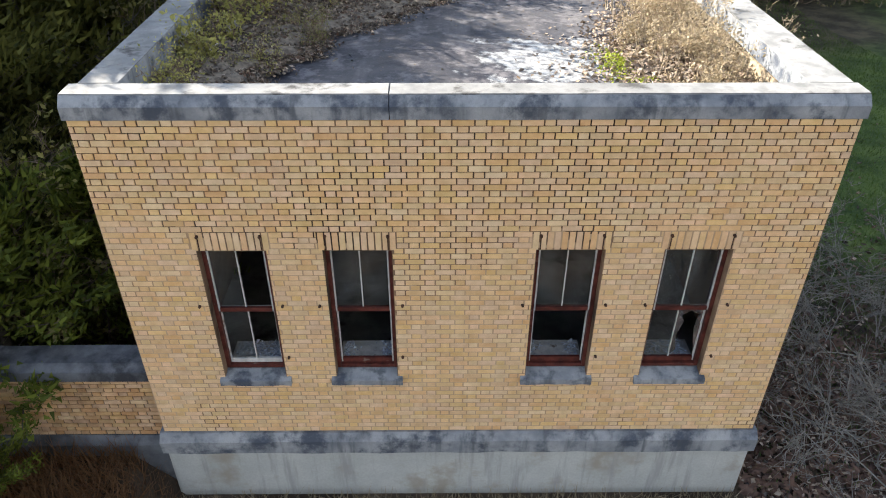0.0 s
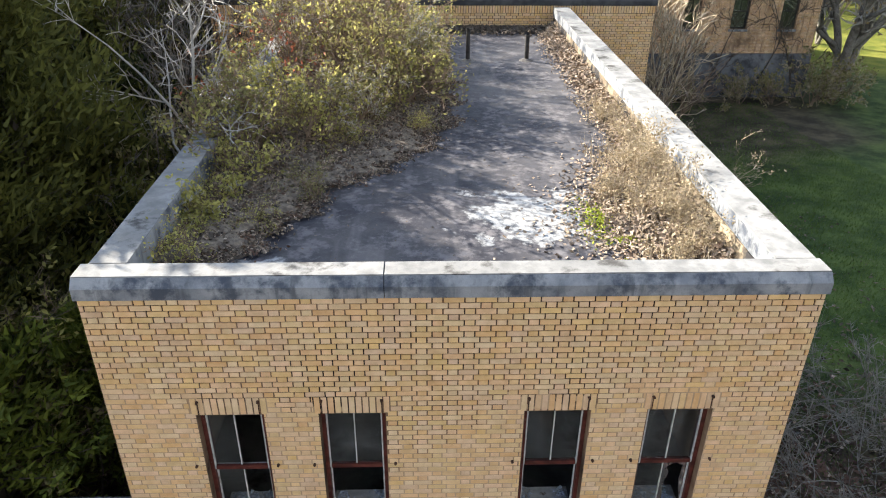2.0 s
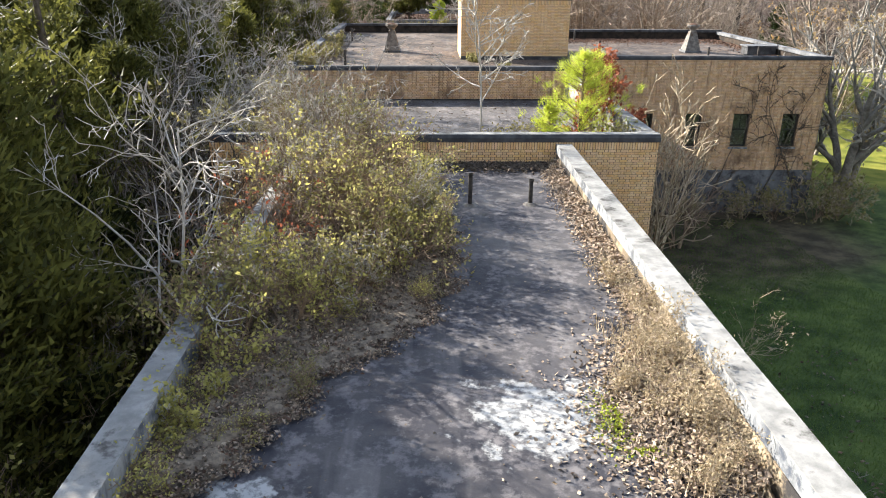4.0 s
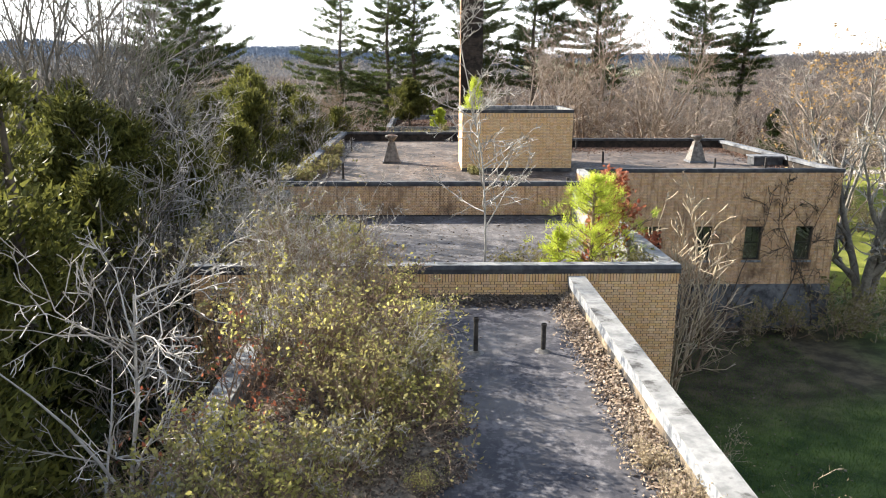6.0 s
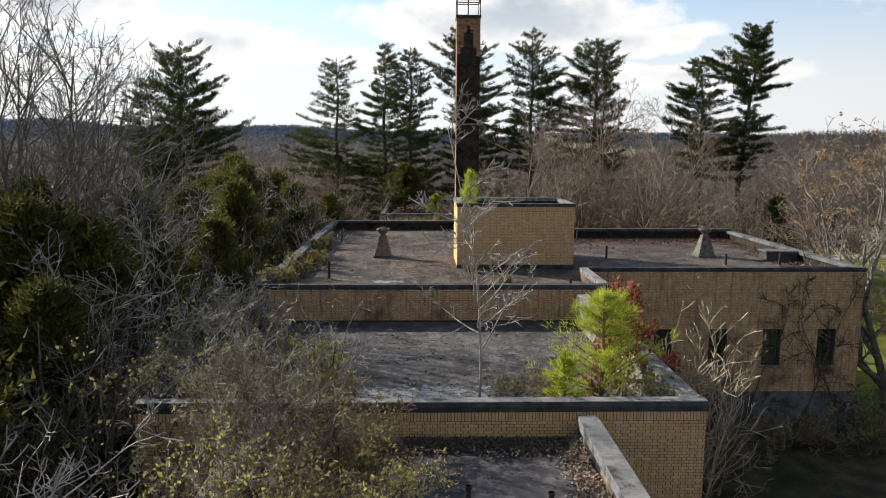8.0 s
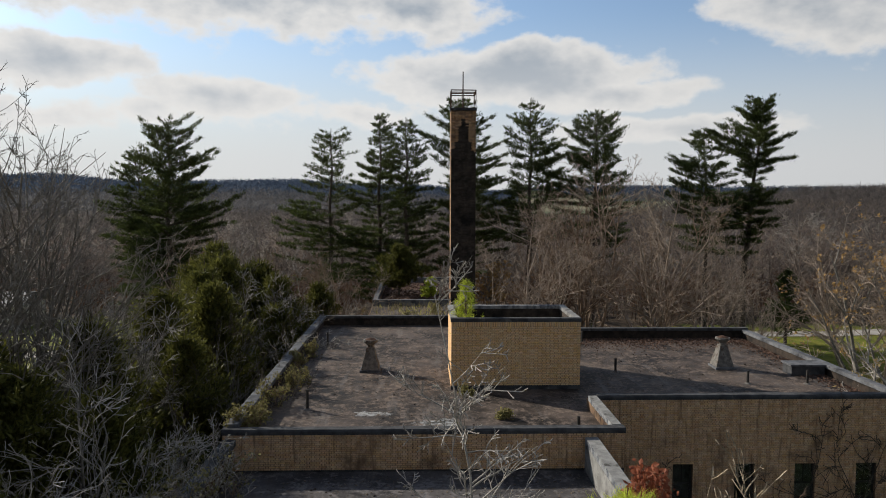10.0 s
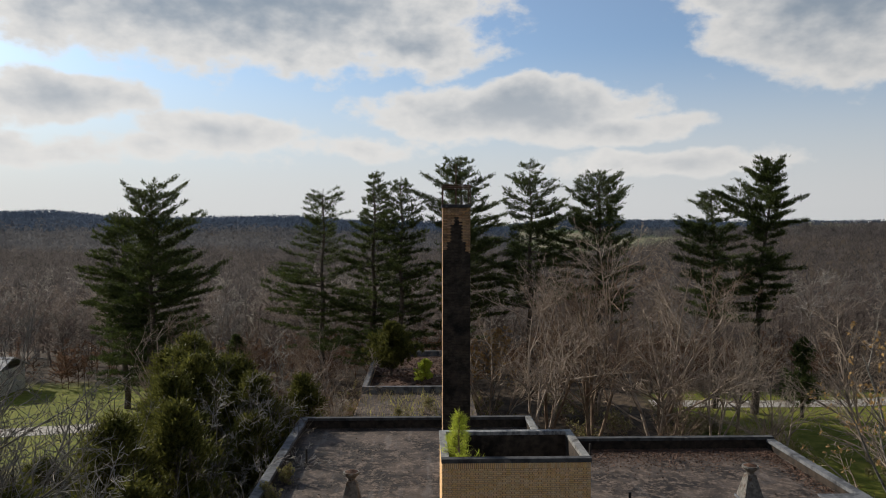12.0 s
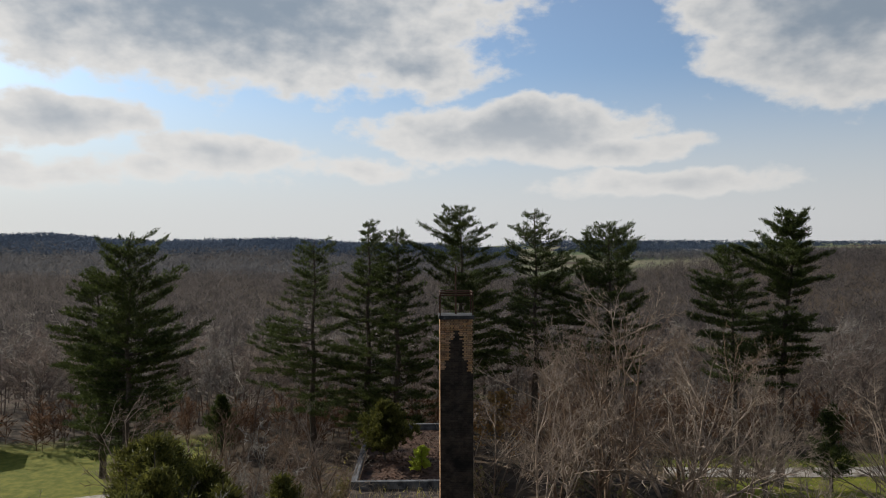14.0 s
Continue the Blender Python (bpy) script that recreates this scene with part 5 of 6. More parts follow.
# the tall pines beyond the building
PINES = [(-26.5, 80.0, 20.4, 5.0, 0.16, "dome", 0.3, 1.25), (-31.0, 85.0, 17.6, 4.4, 0.12, "cone", -0.6, 1.2), (-10.5, 88.1, 20.6, 5.6, 0.22, "cone", 0.3, 0.8), (-4.9, 91.0, 22.5, 4.4, 0.12, "cone", 0.2, 1.35), (-1.6, 88.4, 22.0, 3.9, 0.16, "cone", 0.1, 1.0),
         (5.2, 88.3, 23.7, 4.3, 0.25, "dome", 0.0, 1.25), (12.6, 85.0, 23.2, 4.8, 0.38, "cone", 0.0, 1.0), (19.4, 82.5, 21.8, 4.4, 0.35, "dome", 0.2, 1.1), (31.0, 80.0, 19.9, 4.2, 0.42, "cone", -0.5, 1.35), (34.0, 77.5, 22.7, 2.75, 0.42, "clump", 1.8, 2.2)]
for x, y, top, crown, bare, form, lean, dense in PINES:
    crown, dense = crown * 1.38, dense * 0.8
    h = top - float(land(x, y))
    place(pine("pine_tree", rng, h, crown, bare, form, {"cone": "tall open pine with level tiers of feathery limbs", "dome": "tall dark pine with a broad rounded crown", "clump": "tall dark pine with a bare trunk and a clumped crown"}[form], lean, dense), x, y)
for x, y, h, s in ((38.0, 76.0, 8.5, 2.6), (-20.5, 90.0, 7.0, 2.4), (0.5, 83.0, 6.0, 2.0)):
    place(cedar("cedar", rng, h, s, PINE_NEEDLES, "small dark evergreen under the pines", dense=0.8, blade=0.3), x, y)

# evergreens and bare thicket on the shaded side of the building
ced = [cedar("cedar", rng, 10.2, 3.4, CEDAR_SPRAY, "dark olive cedar in the thicket beside the building", dense=1.25) for _ in range(3)]
# several near y 3 to 8 are added, mostly unseen, to shade the roof
spots = [(-8.3, 6.0, 0.72), (-10.8, 9.5, 0.95), (-8.8, 13.0, 0.8), (-12.5, 15.5, 1.1), (-11.4, 20.5, 1.12), (-14.5, 24.0, 1.1), (-10.9, 27.5, 1.12), (-13.0, 33.0, 0.9), (-9.8, 38.0, 1.12), (-12.0, 44.0, 1.15), (-8.6, 47.0, 1.08),
         (-16.5, 18.0, 1.1), (-18.5, 30.0, 1.2), (-16.5, 40.0, 0.8), (-6.8, 52.5, 0.95), (-13.5, 7.0, 1.0), (-17.0, 12.0, 1.1), (-6.4, 2.0, 0.5), (-8.8, 1.6, 0.56), (-22.0, 24.0, 1.1), (-22.0, 38.0, 1.1), (-9.2, 31.8, 1.0), (-7.8, 42.6, 0.95),
         (-6.3, 6.8, 0.55), (-12.0, 3.6, 0.85), (-15.5, 4.0, 0.9), (-13.5, 53.0, 1.18), (-11.2, 51.6, 1.1), (-15.8, 55.0, 1.1), (-10.4, 11.6, 1.0), (-11.5, 46.0, 1.22), (-10.0, 49.0, 1.15), (-13.0, 50.0, 1.25), (-9.4, 6.6, 1.15), (-10.8, 8.2, 1.25), (-8.4, 4.8, 1.0), (-6.7, 5.0, 0.86), (-7.7, 6.7, 0.95), (-6.9, 3.3, 0.76), (-13.2, 18.0, 1.14), (-10.2, 21.8, 1.06), (-12.4, 23.0, 1.16), (-16.4, 15.2, 1.15), (-11.6, 36.0, 1.12), (-9.0, 9.2, 0.85), (-7.4, 7.8, 0.66), (-19.5, 7.0, 1.1), (-21.5, 14.0, 1.15), (-14.5, 50.0, 1.0), (-10.2, 52.5, 0.95), (-26.0, 31.0, 1.1), (-27.0, 20.0, 1.2), (-9.5, 17.6, 0.9), (-8.9, 23.6, 0.95), (-5.6, 3.0, 0.36)]
for i, (x, y, s) in enumerate(spots):
    (place if i < 3 else copy_at)(ced[i % 3], x, y, turn=i * 1.7, size=s)

thick = [bare_tree("bare_tree", rng, 11.6, 0.095, dict(TREE, kids=(8, 5, 4, 2)), BARK, (PALE_TWIG, BARK, PALE_TWIG, DARK_BARK)[i], stems=3, lean=0.2, label="leafless grey tree in the thicket beside the building", thin=0.009) for i in range(4)]
spots = [(-11.8, 12.5, 1.1), (-9.0, 19.0, 1.0), (-9.6, 22.5, 1.05), (-8.0, 41.0, 1.0),  (-9.0, 15.3, 1.05), (-8.6, 19.5, 1.05), (-11.8, 12.5, 1.15), (-9.6, 22.5, 1.1), (-8.2, 26.5, 1.05), (-12.4, 26.5, 1.2), (-7.6, 30.0, 1.0), (-11.2, 30.5, 1.15), (-7.9, 34.5, 1.0), (-14.5, 20.5, 1.25),
         (-8.4, 40.5, 1.05), (-11.2, 47.5, 1.05), (-15.2, 29.0, 1.2), (-15.0, 37.0, 1.15), (-19.0, 24.0, 1.25), (-20.5, 16.0, 1.3), (-24.0, 30.0, 1.25), (-7.0, 49.8, 0.95), (-5.6, 54.0, 0.85), (-18.0, 46.0, 1.15), (-23.0, 20.0, 1.4), (-13.0, 52.0, 1.0),
         (-10.0, 35.5, 1.1), (-7.4, 44.8, 0.95), (-13.4, 40.5, 1.15), (-9.2, 56.0, 0.95), (-11.5, 46.0, 1.15), (-8.8, 43.0, 1.05), (-7.4, 47.0, 1.0), (-9.6, 53.5, 1.1), (-11.6, 49.2, 1.1), (-6.4, 56.5, 0.9), (-7.9, 16.8, 0.95), (-7.7, 23.4, 0.9), (-6.9, 27.8, 0.9), (-6.7, 37.5, 0.85), (-7.4, 15.0, 0.85), (-6.9, 21.5, 0.85), (-6.8, 32.2, 0.85), (-9.8, 44.0, 1.0), (-10.5, 50.5, 1.0), (-12.5, 56.0, 1.0)]
spots = [p for k, p in enumerate(spots) if k < 4 or k % 5 < 3 or p[1] > 40]
for i, (x, y, s) in enumerate(spots):
    (place if i < 4 else copy_at)(thick[i % 4], x, y, turn=i * 2.3, size=s)
# the last is added out of view to shade the front roof
for k, (x, y, h) in enumerate(((-12.4, 24.2, 19.0), (-13.4, 26.0, 19.5), (-11.9, 25.6, 18.5), (-14.9, 28.5, 20.0), (-12.0, 8.2, 15.0))):
    place(bare_tree("bare_tree", np.random.default_rng(40 + k), h, 0.16, dict(TREE, kids=(10, 6, 5, 4), angle=((18, 45), (20, 50), (25, 60), (25, 65))), BARK, BARK, stems=3, lean=0.13, label="tall leafless tree standing over the thicket", thin=0.009), x, y, turn=k)

bush = [bare_tree("bare_shrub", rng, 5.6, 0.035, dict(THICKET, kids=(5, 5, 4)), BARK, (BARK, DARK_BARK, BARK)[k], stems=6, lean=0.42, label="grey leafless shrub in the tangle beside the wall", group="bare shrubs", leaf=DULL_LEAF, leaf_size=0.05, leaf_share=0.06, thin=0.009) for k in range(3)]
i = 0
for x in (-5.4, -7.6, -10.4):
    for y in np.arange(13.5, 50, 4.6):
        px, py = x + rng.normal(0, 0.5), y + rng.normal(0, 0.8)
        if px > -4.4 or (13 < py < 26 and px > -6.9) or (py > 25 and px > -6.6):
            continue
        (place if i < 3 else copy_at)(bush[i % 3], px, py, turn=rng.uniform(0, 6), size=rng.uniform(1.0, 1.6))
        i += 1

# bushes added as dark filling, so that the thicket's inside looks shaded
under = cedar("evergreen_bush", rng, 5.2, 3.0, SHADE_SPRAY, "dense evergreen bush with the thicket's shade in its colour", "bush", "evergreen bushes", dense=1.35, blade=0.19, broad=0.5)
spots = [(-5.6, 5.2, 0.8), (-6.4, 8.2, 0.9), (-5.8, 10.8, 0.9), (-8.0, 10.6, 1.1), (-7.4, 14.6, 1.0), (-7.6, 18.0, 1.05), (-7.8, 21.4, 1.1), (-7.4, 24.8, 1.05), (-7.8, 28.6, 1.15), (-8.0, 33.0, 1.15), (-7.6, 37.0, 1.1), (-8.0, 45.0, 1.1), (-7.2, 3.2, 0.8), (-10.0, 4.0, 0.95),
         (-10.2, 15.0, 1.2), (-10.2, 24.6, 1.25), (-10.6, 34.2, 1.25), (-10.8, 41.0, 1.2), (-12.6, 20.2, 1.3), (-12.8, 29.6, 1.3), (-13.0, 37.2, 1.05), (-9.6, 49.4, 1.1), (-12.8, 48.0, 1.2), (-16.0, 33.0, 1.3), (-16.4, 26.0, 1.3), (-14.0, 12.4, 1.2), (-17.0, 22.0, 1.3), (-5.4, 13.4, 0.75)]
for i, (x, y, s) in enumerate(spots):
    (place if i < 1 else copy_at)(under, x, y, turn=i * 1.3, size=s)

# open evergreens added so that their crowns throw broken shade over the front roof
shade = [cedar("cedar", np.random.default_rng(610 + k), 11.8, 2.9, CEDAR_SPRAY, "tall ragged cedar added to shade the front roof", dense=1.2, blade=0.2, broad=0.42, limb_count=29) for k in range(2)]
for i, (x, y, s) in enumerate(((-8.3, 9.2, 1.0), (-8.5, 11.6, 0.98))):
    (place if i < 2 else copy_at)(shade[i % 2], x, y, turn=i * 1.9, size=s)

for k, (x, y, h) in enumerate(((-4.45, 5.6, 6.6), (-4.6, 7.8, 7.2), (-5.0, 3.6, 5.6), (-4.7, 9.8, 7.4), (-5.6, 2.4, 4.8), (-5.2, 1.4, 3.6), (-4.6, 12.2, 7.8), (-5.3, 13.1, 8.2), (-4.6, 11.0, 7.6), (-6.8, 14.6, 8.0))):
    place(bare_tree("leafy_shrub", np.random.default_rng(140 + k), h, 0.03, dict(THICKET, kids=(6, 5, 5)), DARK_BARK, BROWN_TWIG, stems=5, lean=0.2, label="straggling shrub with yellow leaves beside the parapet", group="leafy shrubs", leaf=(YELLOW_LEAF, DULL_LEAF)[k % 2], leaf_size=0.05, leaf_share=0.28, thin=0.004), x, y, turn=k)

# a pale dead tree that leans over the parapet
lean_tree = bare_tree("bare_tree", np.random.default_rng(17), 12.4, 0.085, dict(TREE, kids=(13, 5, 4, 2), bend=(0.06, 0.2, 0.26, 0.28, 0.28), ratio=(0.52, 0.55, 0.5, 0.5), angle=((40, 80), (25, 65), (25, 70), (25, 70)), **{"from": (0.58, 0.2, 0.15, 0.1)}), PALE_TWIG, PALE_TWIG, stems=1, lean=0.02, label="pale dead tree leaning over the parapet", thin=0.0065)
place(lean_tree, -4.75, 5.0, turn=2.4)
lean_tree.matrix_basis = Matrix.Translation(lean_tree.matrix_basis.translation) @ Matrix.Rotation(radians(4.5), 4, "Y") @ Matrix.Rotation(2.4, 4, "Z")

# cedars that hang over the low wall
front = cedar("cedar", rng, 4.4, 1.9, FRONT_SPRAY, "green cedar hanging over the low brick wall", dense=0.9, blade=0.17, broad=0.34)
for i, (x, y, s) in enumerate(((-5.9, 1.0, 1.0), (-7.4, 0.8, 1.05), (-6.6, -0.75, 0.62), (-8.2, -0.9, 0.7), (-4.9, 2.2, 0.85), (-9.4, 0.9, 1.1), (-5.6, -0.55, 0.40))):
    (place if i < 1 else copy_at)(front, x, y, turn=i * 1.9, size=s)

# shrubs on the front roof, growing out of the leaf drift
SHRUBS = [(-2.7, 5.6, 1.3, YELLOW_LEAF, 0.22), (-1.9, 7.4, 2.0, YELLOW_LEAF, 0.14), (-1.2, 6.6, 1.6, DULL_LEAF, 0.2), (-2.9, 8.6, 2.4, YELLOW_LEAF, 0.16), (-1.3, 9.2, 2.2, DULL_LEAF, 0.14), (-2.3, 10.8, 2.5, DULL_LEAF, 0.12), (-0.8, 8.0, 1.5, DULL_LEAF, 0.16),
          (-3.0, 4.4, 1.3, DULL_LEAF, 0.2), (-3.1, 12.6, 2.4, DULL_LEAF, 0.1), (-0.6, 10.2, 1.5, YELLOW_LEAF, 0.14), (-1.7, 12.4, 2.0, DULL_LEAF, 0.06), (-2.2, 8.8, 2.2, DULL_LEAF, 0.1), (-3.1, 2.2, 0.55, YELLOW_LEAF, 0.4), (-1.0, 11.6, 1.5, YELLOW_LEAF, 0.1), (-0.2, 9.0, 1.1, DULL_LEAF, 0.1),
          (-3.3, 10.4, 2.6, DULL_LEAF, 0.06), (-3.2, 6.8, 1.7, RED_LEAF, 0.05), (-2.2, 4.6, 1.1, YELLOW_LEAF, 0.16), (-1.5, 5.6, 1.2, DULL_LEAF, 0.2), (-3.1, 3.4, 1.15, YELLOW_LEAF, 0.16), (-0.9, 7.2, 1.2, YELLOW_LEAF, 0.2), (0.0, 8.8, 1.1, DULL_LEAF, 0.1), (-0.3, 7.8, 0.9, DULL_LEAF, 0.1)]
def drift_edge(y):
    """How far the leaf drift reaches over the front roof."""
    return np.interp(y, (0.3, 1.0, 2.0, 3.0, 3.84, 4.44, 6.1, 7.8, 10.3, 12.8, 13.7), (-3.0, -2.71, -2.03, -1.71, -1.11, -0.49, 0.16, 0.22, 0.0, -0.3, -0.5))


for k, (x, y, h, mat, share) in enumerate(SHRUBS):
    h *= 0.8 if y > 8.5 else 0.95
    x = min(x, float(drift_edge(y)) - 0.42 * h)
    b = bare_tree("roof_shrub", np.random.default_rng(200 + k), h * 1.6, 0.02, dict(THICKET, kids=(6, 6, 7)), BROWN_TWIG, BROWN_TWIG if k % 3 else PALE_TWIG, stems=9, lean=0.42, label="straggling shrub with yellow-green leaves on the roof" if mat is YELLOW_LEAF else "straggling half-bare shrub with dull leaves on the roof", group="roof shrubs", leaf=mat, leaf_size=0.034, leaf_share=min(share * 1.0, 0.32), thin=0.004)
    place(b, x, y, ROOF1, turn=k)

# low growth that creeps over the drift
low_plants = [bare_tree("roof_shrub", np.random.default_rng(290 + k), 0.95, 0.010, dict(THICKET, kids=(5, 5, 5)), BROWN_TWIG, BROWN_TWIG, stems=9, lean=0.7, label="low straggling growth on the leaf drift", group="roof shrubs", leaf=(YELLOW_LEAF, DULL_LEAF, YELLOW_LEAF)[k], leaf_size=0.019, leaf_share=(0.3, 0.35, 0.2)[k], thin=0.003) for k in range(3)]
low_rng = np.random.default_rng(295)
for k in range(12):
    y = 1.0 + 0.48 * k + low_rng.uniform(0, 0.4)
    x = -3.1 + (float(drift_edge(y)) - 0.25 + 3.1) * low_rng.uniform(0.0, 1.0)
    (place if k < 3 else copy_at)(low_plants[k % 3], x, y, ROOF1 + 0.05, turn=k * 1.3, size=low_rng.uniform(0.45, 1.0))

# bare growth against the step wall and along the middle wing
for k, (x, y, s) in enumerate(((-4.7, 12.4, 1.6), (-5.5, 13.1, 1.6), (-5.1, 10.8, 1.45), (-6.2, 12.2, 1.6), (-5.6, 8.2, 1.3), (-6.5, 10.2, 1.5), (-5.3, 9.4, 1.35), (-7.2, 12.8, 1.65), (-6.0, 6.6, 1.2), (-7.4, 8.6, 1.45), (-4.6, 13.5, 1.65), (-6.7, 15.8, 1.4), (-6.7, 18.6, 1.45), (-6.8, 21.2, 1.4), (-6.7, 24.2, 1.4), (-7.2, 17.2, 1.5))):
    copy_at(bush[k % 3], x, y, turn=k * 1.4, size=s)
for k, (x, y, h) in enumerate(((-3.0, 13.2, 3.0), (-2.2, 13.1, 2.5), (-1.5, 13.3, 1.6), (-2.9, 11.8, 2.5), (-2.6, 13.4, 2.8), (-3.2, 12.5, 2.7))):
    place(bare_tree("roof_shrub", np.random.default_rng(230 + k), h * 1.5, 0.02, dict(THICKET, kids=(6, 5, 5)), BROWN_TWIG, PALE_TWIG, stems=7, lean=0.4, label="leafless shrub on the roof below the brick wall", group="roof shrubs", leaf=DULL_LEAF, leaf_size=0.036, leaf_share=0.05, thin=0.005), x, y, ROOF1, turn=k)

# saplings and scrub on the middle roof
place(bare_tree("sapling", np.random.default_rng(31), 9.6, 0.062, dict(TREE, kids=(24, 5, 4, 2), angle=((45, 80), (25, 60), (25, 65), (25, 70)), ratio=(0.36, 0.5, 0.5, 0.5)), PALE_TWIG, PALE_TWIG, stems=1, lean=0.02, label="pale leafless sapling rooted in the roof", group="roof saplings", thin=0.009), 1.3, 16.1, ROOF2)
place(cedar("young_pine", rng, 3.2, 1.7, YOUNG_PINE, "bright yellow-green young pine on the roof", "pine sapling", "roof saplings", blade=0.2, dense=0.85, stem=BROWN_TWIG, broad=0.07), 4.3, 16.4, ROOF2)
place(cedar("young_pine", rng, 1.7, 0.6, YOUNG_PINE, "bright yellow-green young pine on the roof", "pine sapling", "roof saplings", blade=0.13, dense=0.5, stem=BROWN_TWIG, broad=0.16), 3.3, 15.9, ROOF2)
place(bare_tree("red_leaved_shrub", np.random.default_rng(33), 3.4, 0.03, THICKET, BROWN_TWIG, BROWN_TWIG, stems=5, lean=0.2, label="shrub with dry red-brown leaves on the roof", group="roof saplings", leaf=RED_LEAF, leaf_size=0.08, leaf_share=0.75), 5.1, 17.4, ROOF2)
for k, (x, y, h, mat, share) in enumerate(((2.7, 16.6, 1.3, DULL_LEAF, 0.05), (2.2, 17.2, 1.1, DULL_LEAF, 0.05), (5.1, 15.4, 1.6, DULL_LEAF, 0.15), (-2.6, 17.5, 1.9, YELLOW_LEAF, 0.4), (-3.6, 16.4, 1.8, DULL_LEAF, 0.15), (-4.8, 18.0, 2.2, DULL_LEAF, 0.1), (-5.6, 21.0, 2.4, DULL_LEAF, 0.1),
                                          (3.2, 17.6, 1.2, DULL_LEAF, 0.04), (-5.0, 15.4, 1.9, DULL_LEAF, 0.15), (-2.9, 15.3, 1.5, DULL_LEAF, 0.1), (-6.4, 16.8, 2.6, DULL_LEAF, 0.06), (-6.5, 19.0, 2.6, DULL_LEAF, 0.06), (-6.4, 23.4, 2.4, DULL_LEAF, 0.06), (-4.0, 14.9, 1.7, DULL_LEAF, 0.1), (-5.2, 23.6, 1.8, DULL_LEAF, 0.05), (-6.0, 15.0, 2.4, DULL_LEAF, 0.1), (-4.0, 20.4, 1.6, DULL_LEAF, 0.1))):
    place(bare_tree("roof_shrub", np.random.default_rng(240 + k), h, 0.015, THICKET, BROWN_TWIG, PALE_TWIG, stems=8, lean=0.4, label="dry leafless scrub on the middle roof", group="roof shrubs", leaf=mat, leaf_size=0.05, leaf_share=share, thin=0.004), x, y, ROOF2, turn=k)
# on the rear roof and in the roof house
place(cedar("young_pine", rng, 3.3, 0.8, YOUNG_PINE, "young evergreen growing out of the roof house", "pine sapling", "roof saplings", blade=0.2, dense=0.6, stem=BROWN_TWIG, broad=0.08), 2.15, 32.8, ROOF3 + 1.352)
place(cedar("young_pine", rng, 1.9, 1.0, YOUNG_PINE, "bushy young evergreen on the back roof", "pine sapling", "roof saplings", blade=0.16, dense=0.8, stem=BROWN_TWIG), 1.0, 60.0, 4.531)
place(cedar("bush", rng, 4.5, 2.4, CEDAR_SPRAY, "broad olive bush on the back roof", "bush", blade=0.22, dense=1.6), -1.6, 63.0, 4.531)
for k, (x, y, h) in enumerate(((-4.9, 31.5, 1.3), (-5.0, 33.2, 1.0), (-5.2, 27.4, 1.3), (-5.1, 29.6, 1.5), (-5.3, 35.4, 1.2), (-5.2, 38.0, 1.1), (-5.4, 26.3, 1.6), (3.2, 28.0, 0.5), (2.0, 30.9, 0.6), (1.2, 51.0, 1.6), (-0.5, 50.0, 1.2))):
    place(bare_tree("roof_shrub", np.random.default_rng(270 + k), h, 0.014, THICKET, BROWN_TWIG, BROWN_TWIG, stems=6, lean=0.4, label="dry weed tuft on the rear roof", group="roof shrubs", leaf=DULL_LEAF, leaf_size=0.05, leaf_share=0.2, thin=0.005), x, y, ROOF3 if y < 46 else 4.531, turn=k)

# trees and shrubs on the lawn side
place(bare_tree("bare_shrub", np.random.default_rng(51), 8.6, 0.06, dict(THICKET, kids=(5, 4, 3), angle=((15, 40), (20, 45), (25, 55)), lift=(0.07, 0.08, 0.06, 0.0)), DRY_STEM, DRY_STEM, stems=16, lean=0.34, label="leafless many-stemmed shrub between the wings", group="bare shrubs", thin=0.016), 8.4, 20.5)
place(bare_tree("bare_shrub", np.random.default_rng(52), 6.5, 0.045, THICKET, BROWN_TWIG, BROWN_TWIG, stems=7, lean=0.3, label="leafless many-stemmed shrub between the wings", group="bare shrubs", thin=0.007), 10.5, 24.0)
place(bare_tree("bare_tree", np.random.default_rng(53), 13.0, 0.30, TREE, BARK, PALE_TWIG, stems=3, lean=0.24, label="forked grey leafless tree at the building's corner", leaf=PALE_BRONZE_LEAF, leaf_size=0.07, leaf_share=0.08, thin=0.010), 20.8, 30.0)
place(bare_tree("bare_tree", np.random.default_rng(54), 20.0, 0.2, TREE, BARK, TAN_TWIG, stems=2, lean=0.12, label="leafless tree with a few orange leaves", leaf=ORANGE_LEAF, leaf_size=0.085, leaf_share=0.22, thin=0.011), 25.0, 40.5)
big = [bare_tree("bare_tree", np.random.default_rng(60 + k), 19.0, 0.17, TREE, (TAN_TWIG, BROWN_TWIG, TAN_TWIG)[k], (TAN_TWIG, BROWN_TWIG, TAN_TWIG)[k], stems=4, lean=0.24, label="large leafless brown-grey tree behind the building", thin=0.010) for k in range(3)]
for i, (x, y, s) in enumerate(((9.5, 61, 0.95), (14.5, 64, 1.05), (19.0, 62, 1.0), (24.0, 63, 0.8), (12.0, 70, 0.95), (29.0, 70, 0.7), (6.5, 66, 0.7), (22.0, 70, 0.95), (26.5, 58, 0.55), (-7.0, 58, 0.6), (-9.5, 62, 0.65), (-6.0, 68, 0.6), (30.0, 48, 0.7), (17.5, 55, 0.55), (36.0, 62, 0.75), (17.5, 75, 1.15),
                              (-14, 66, 0.7), (-18, 60, 0.7), (45, 66, 0.8), (40, 56, 0.75))):
    (place if i < 3 else copy_at)(big[i % 3], x, y, turn=i * 1.9, size=s)
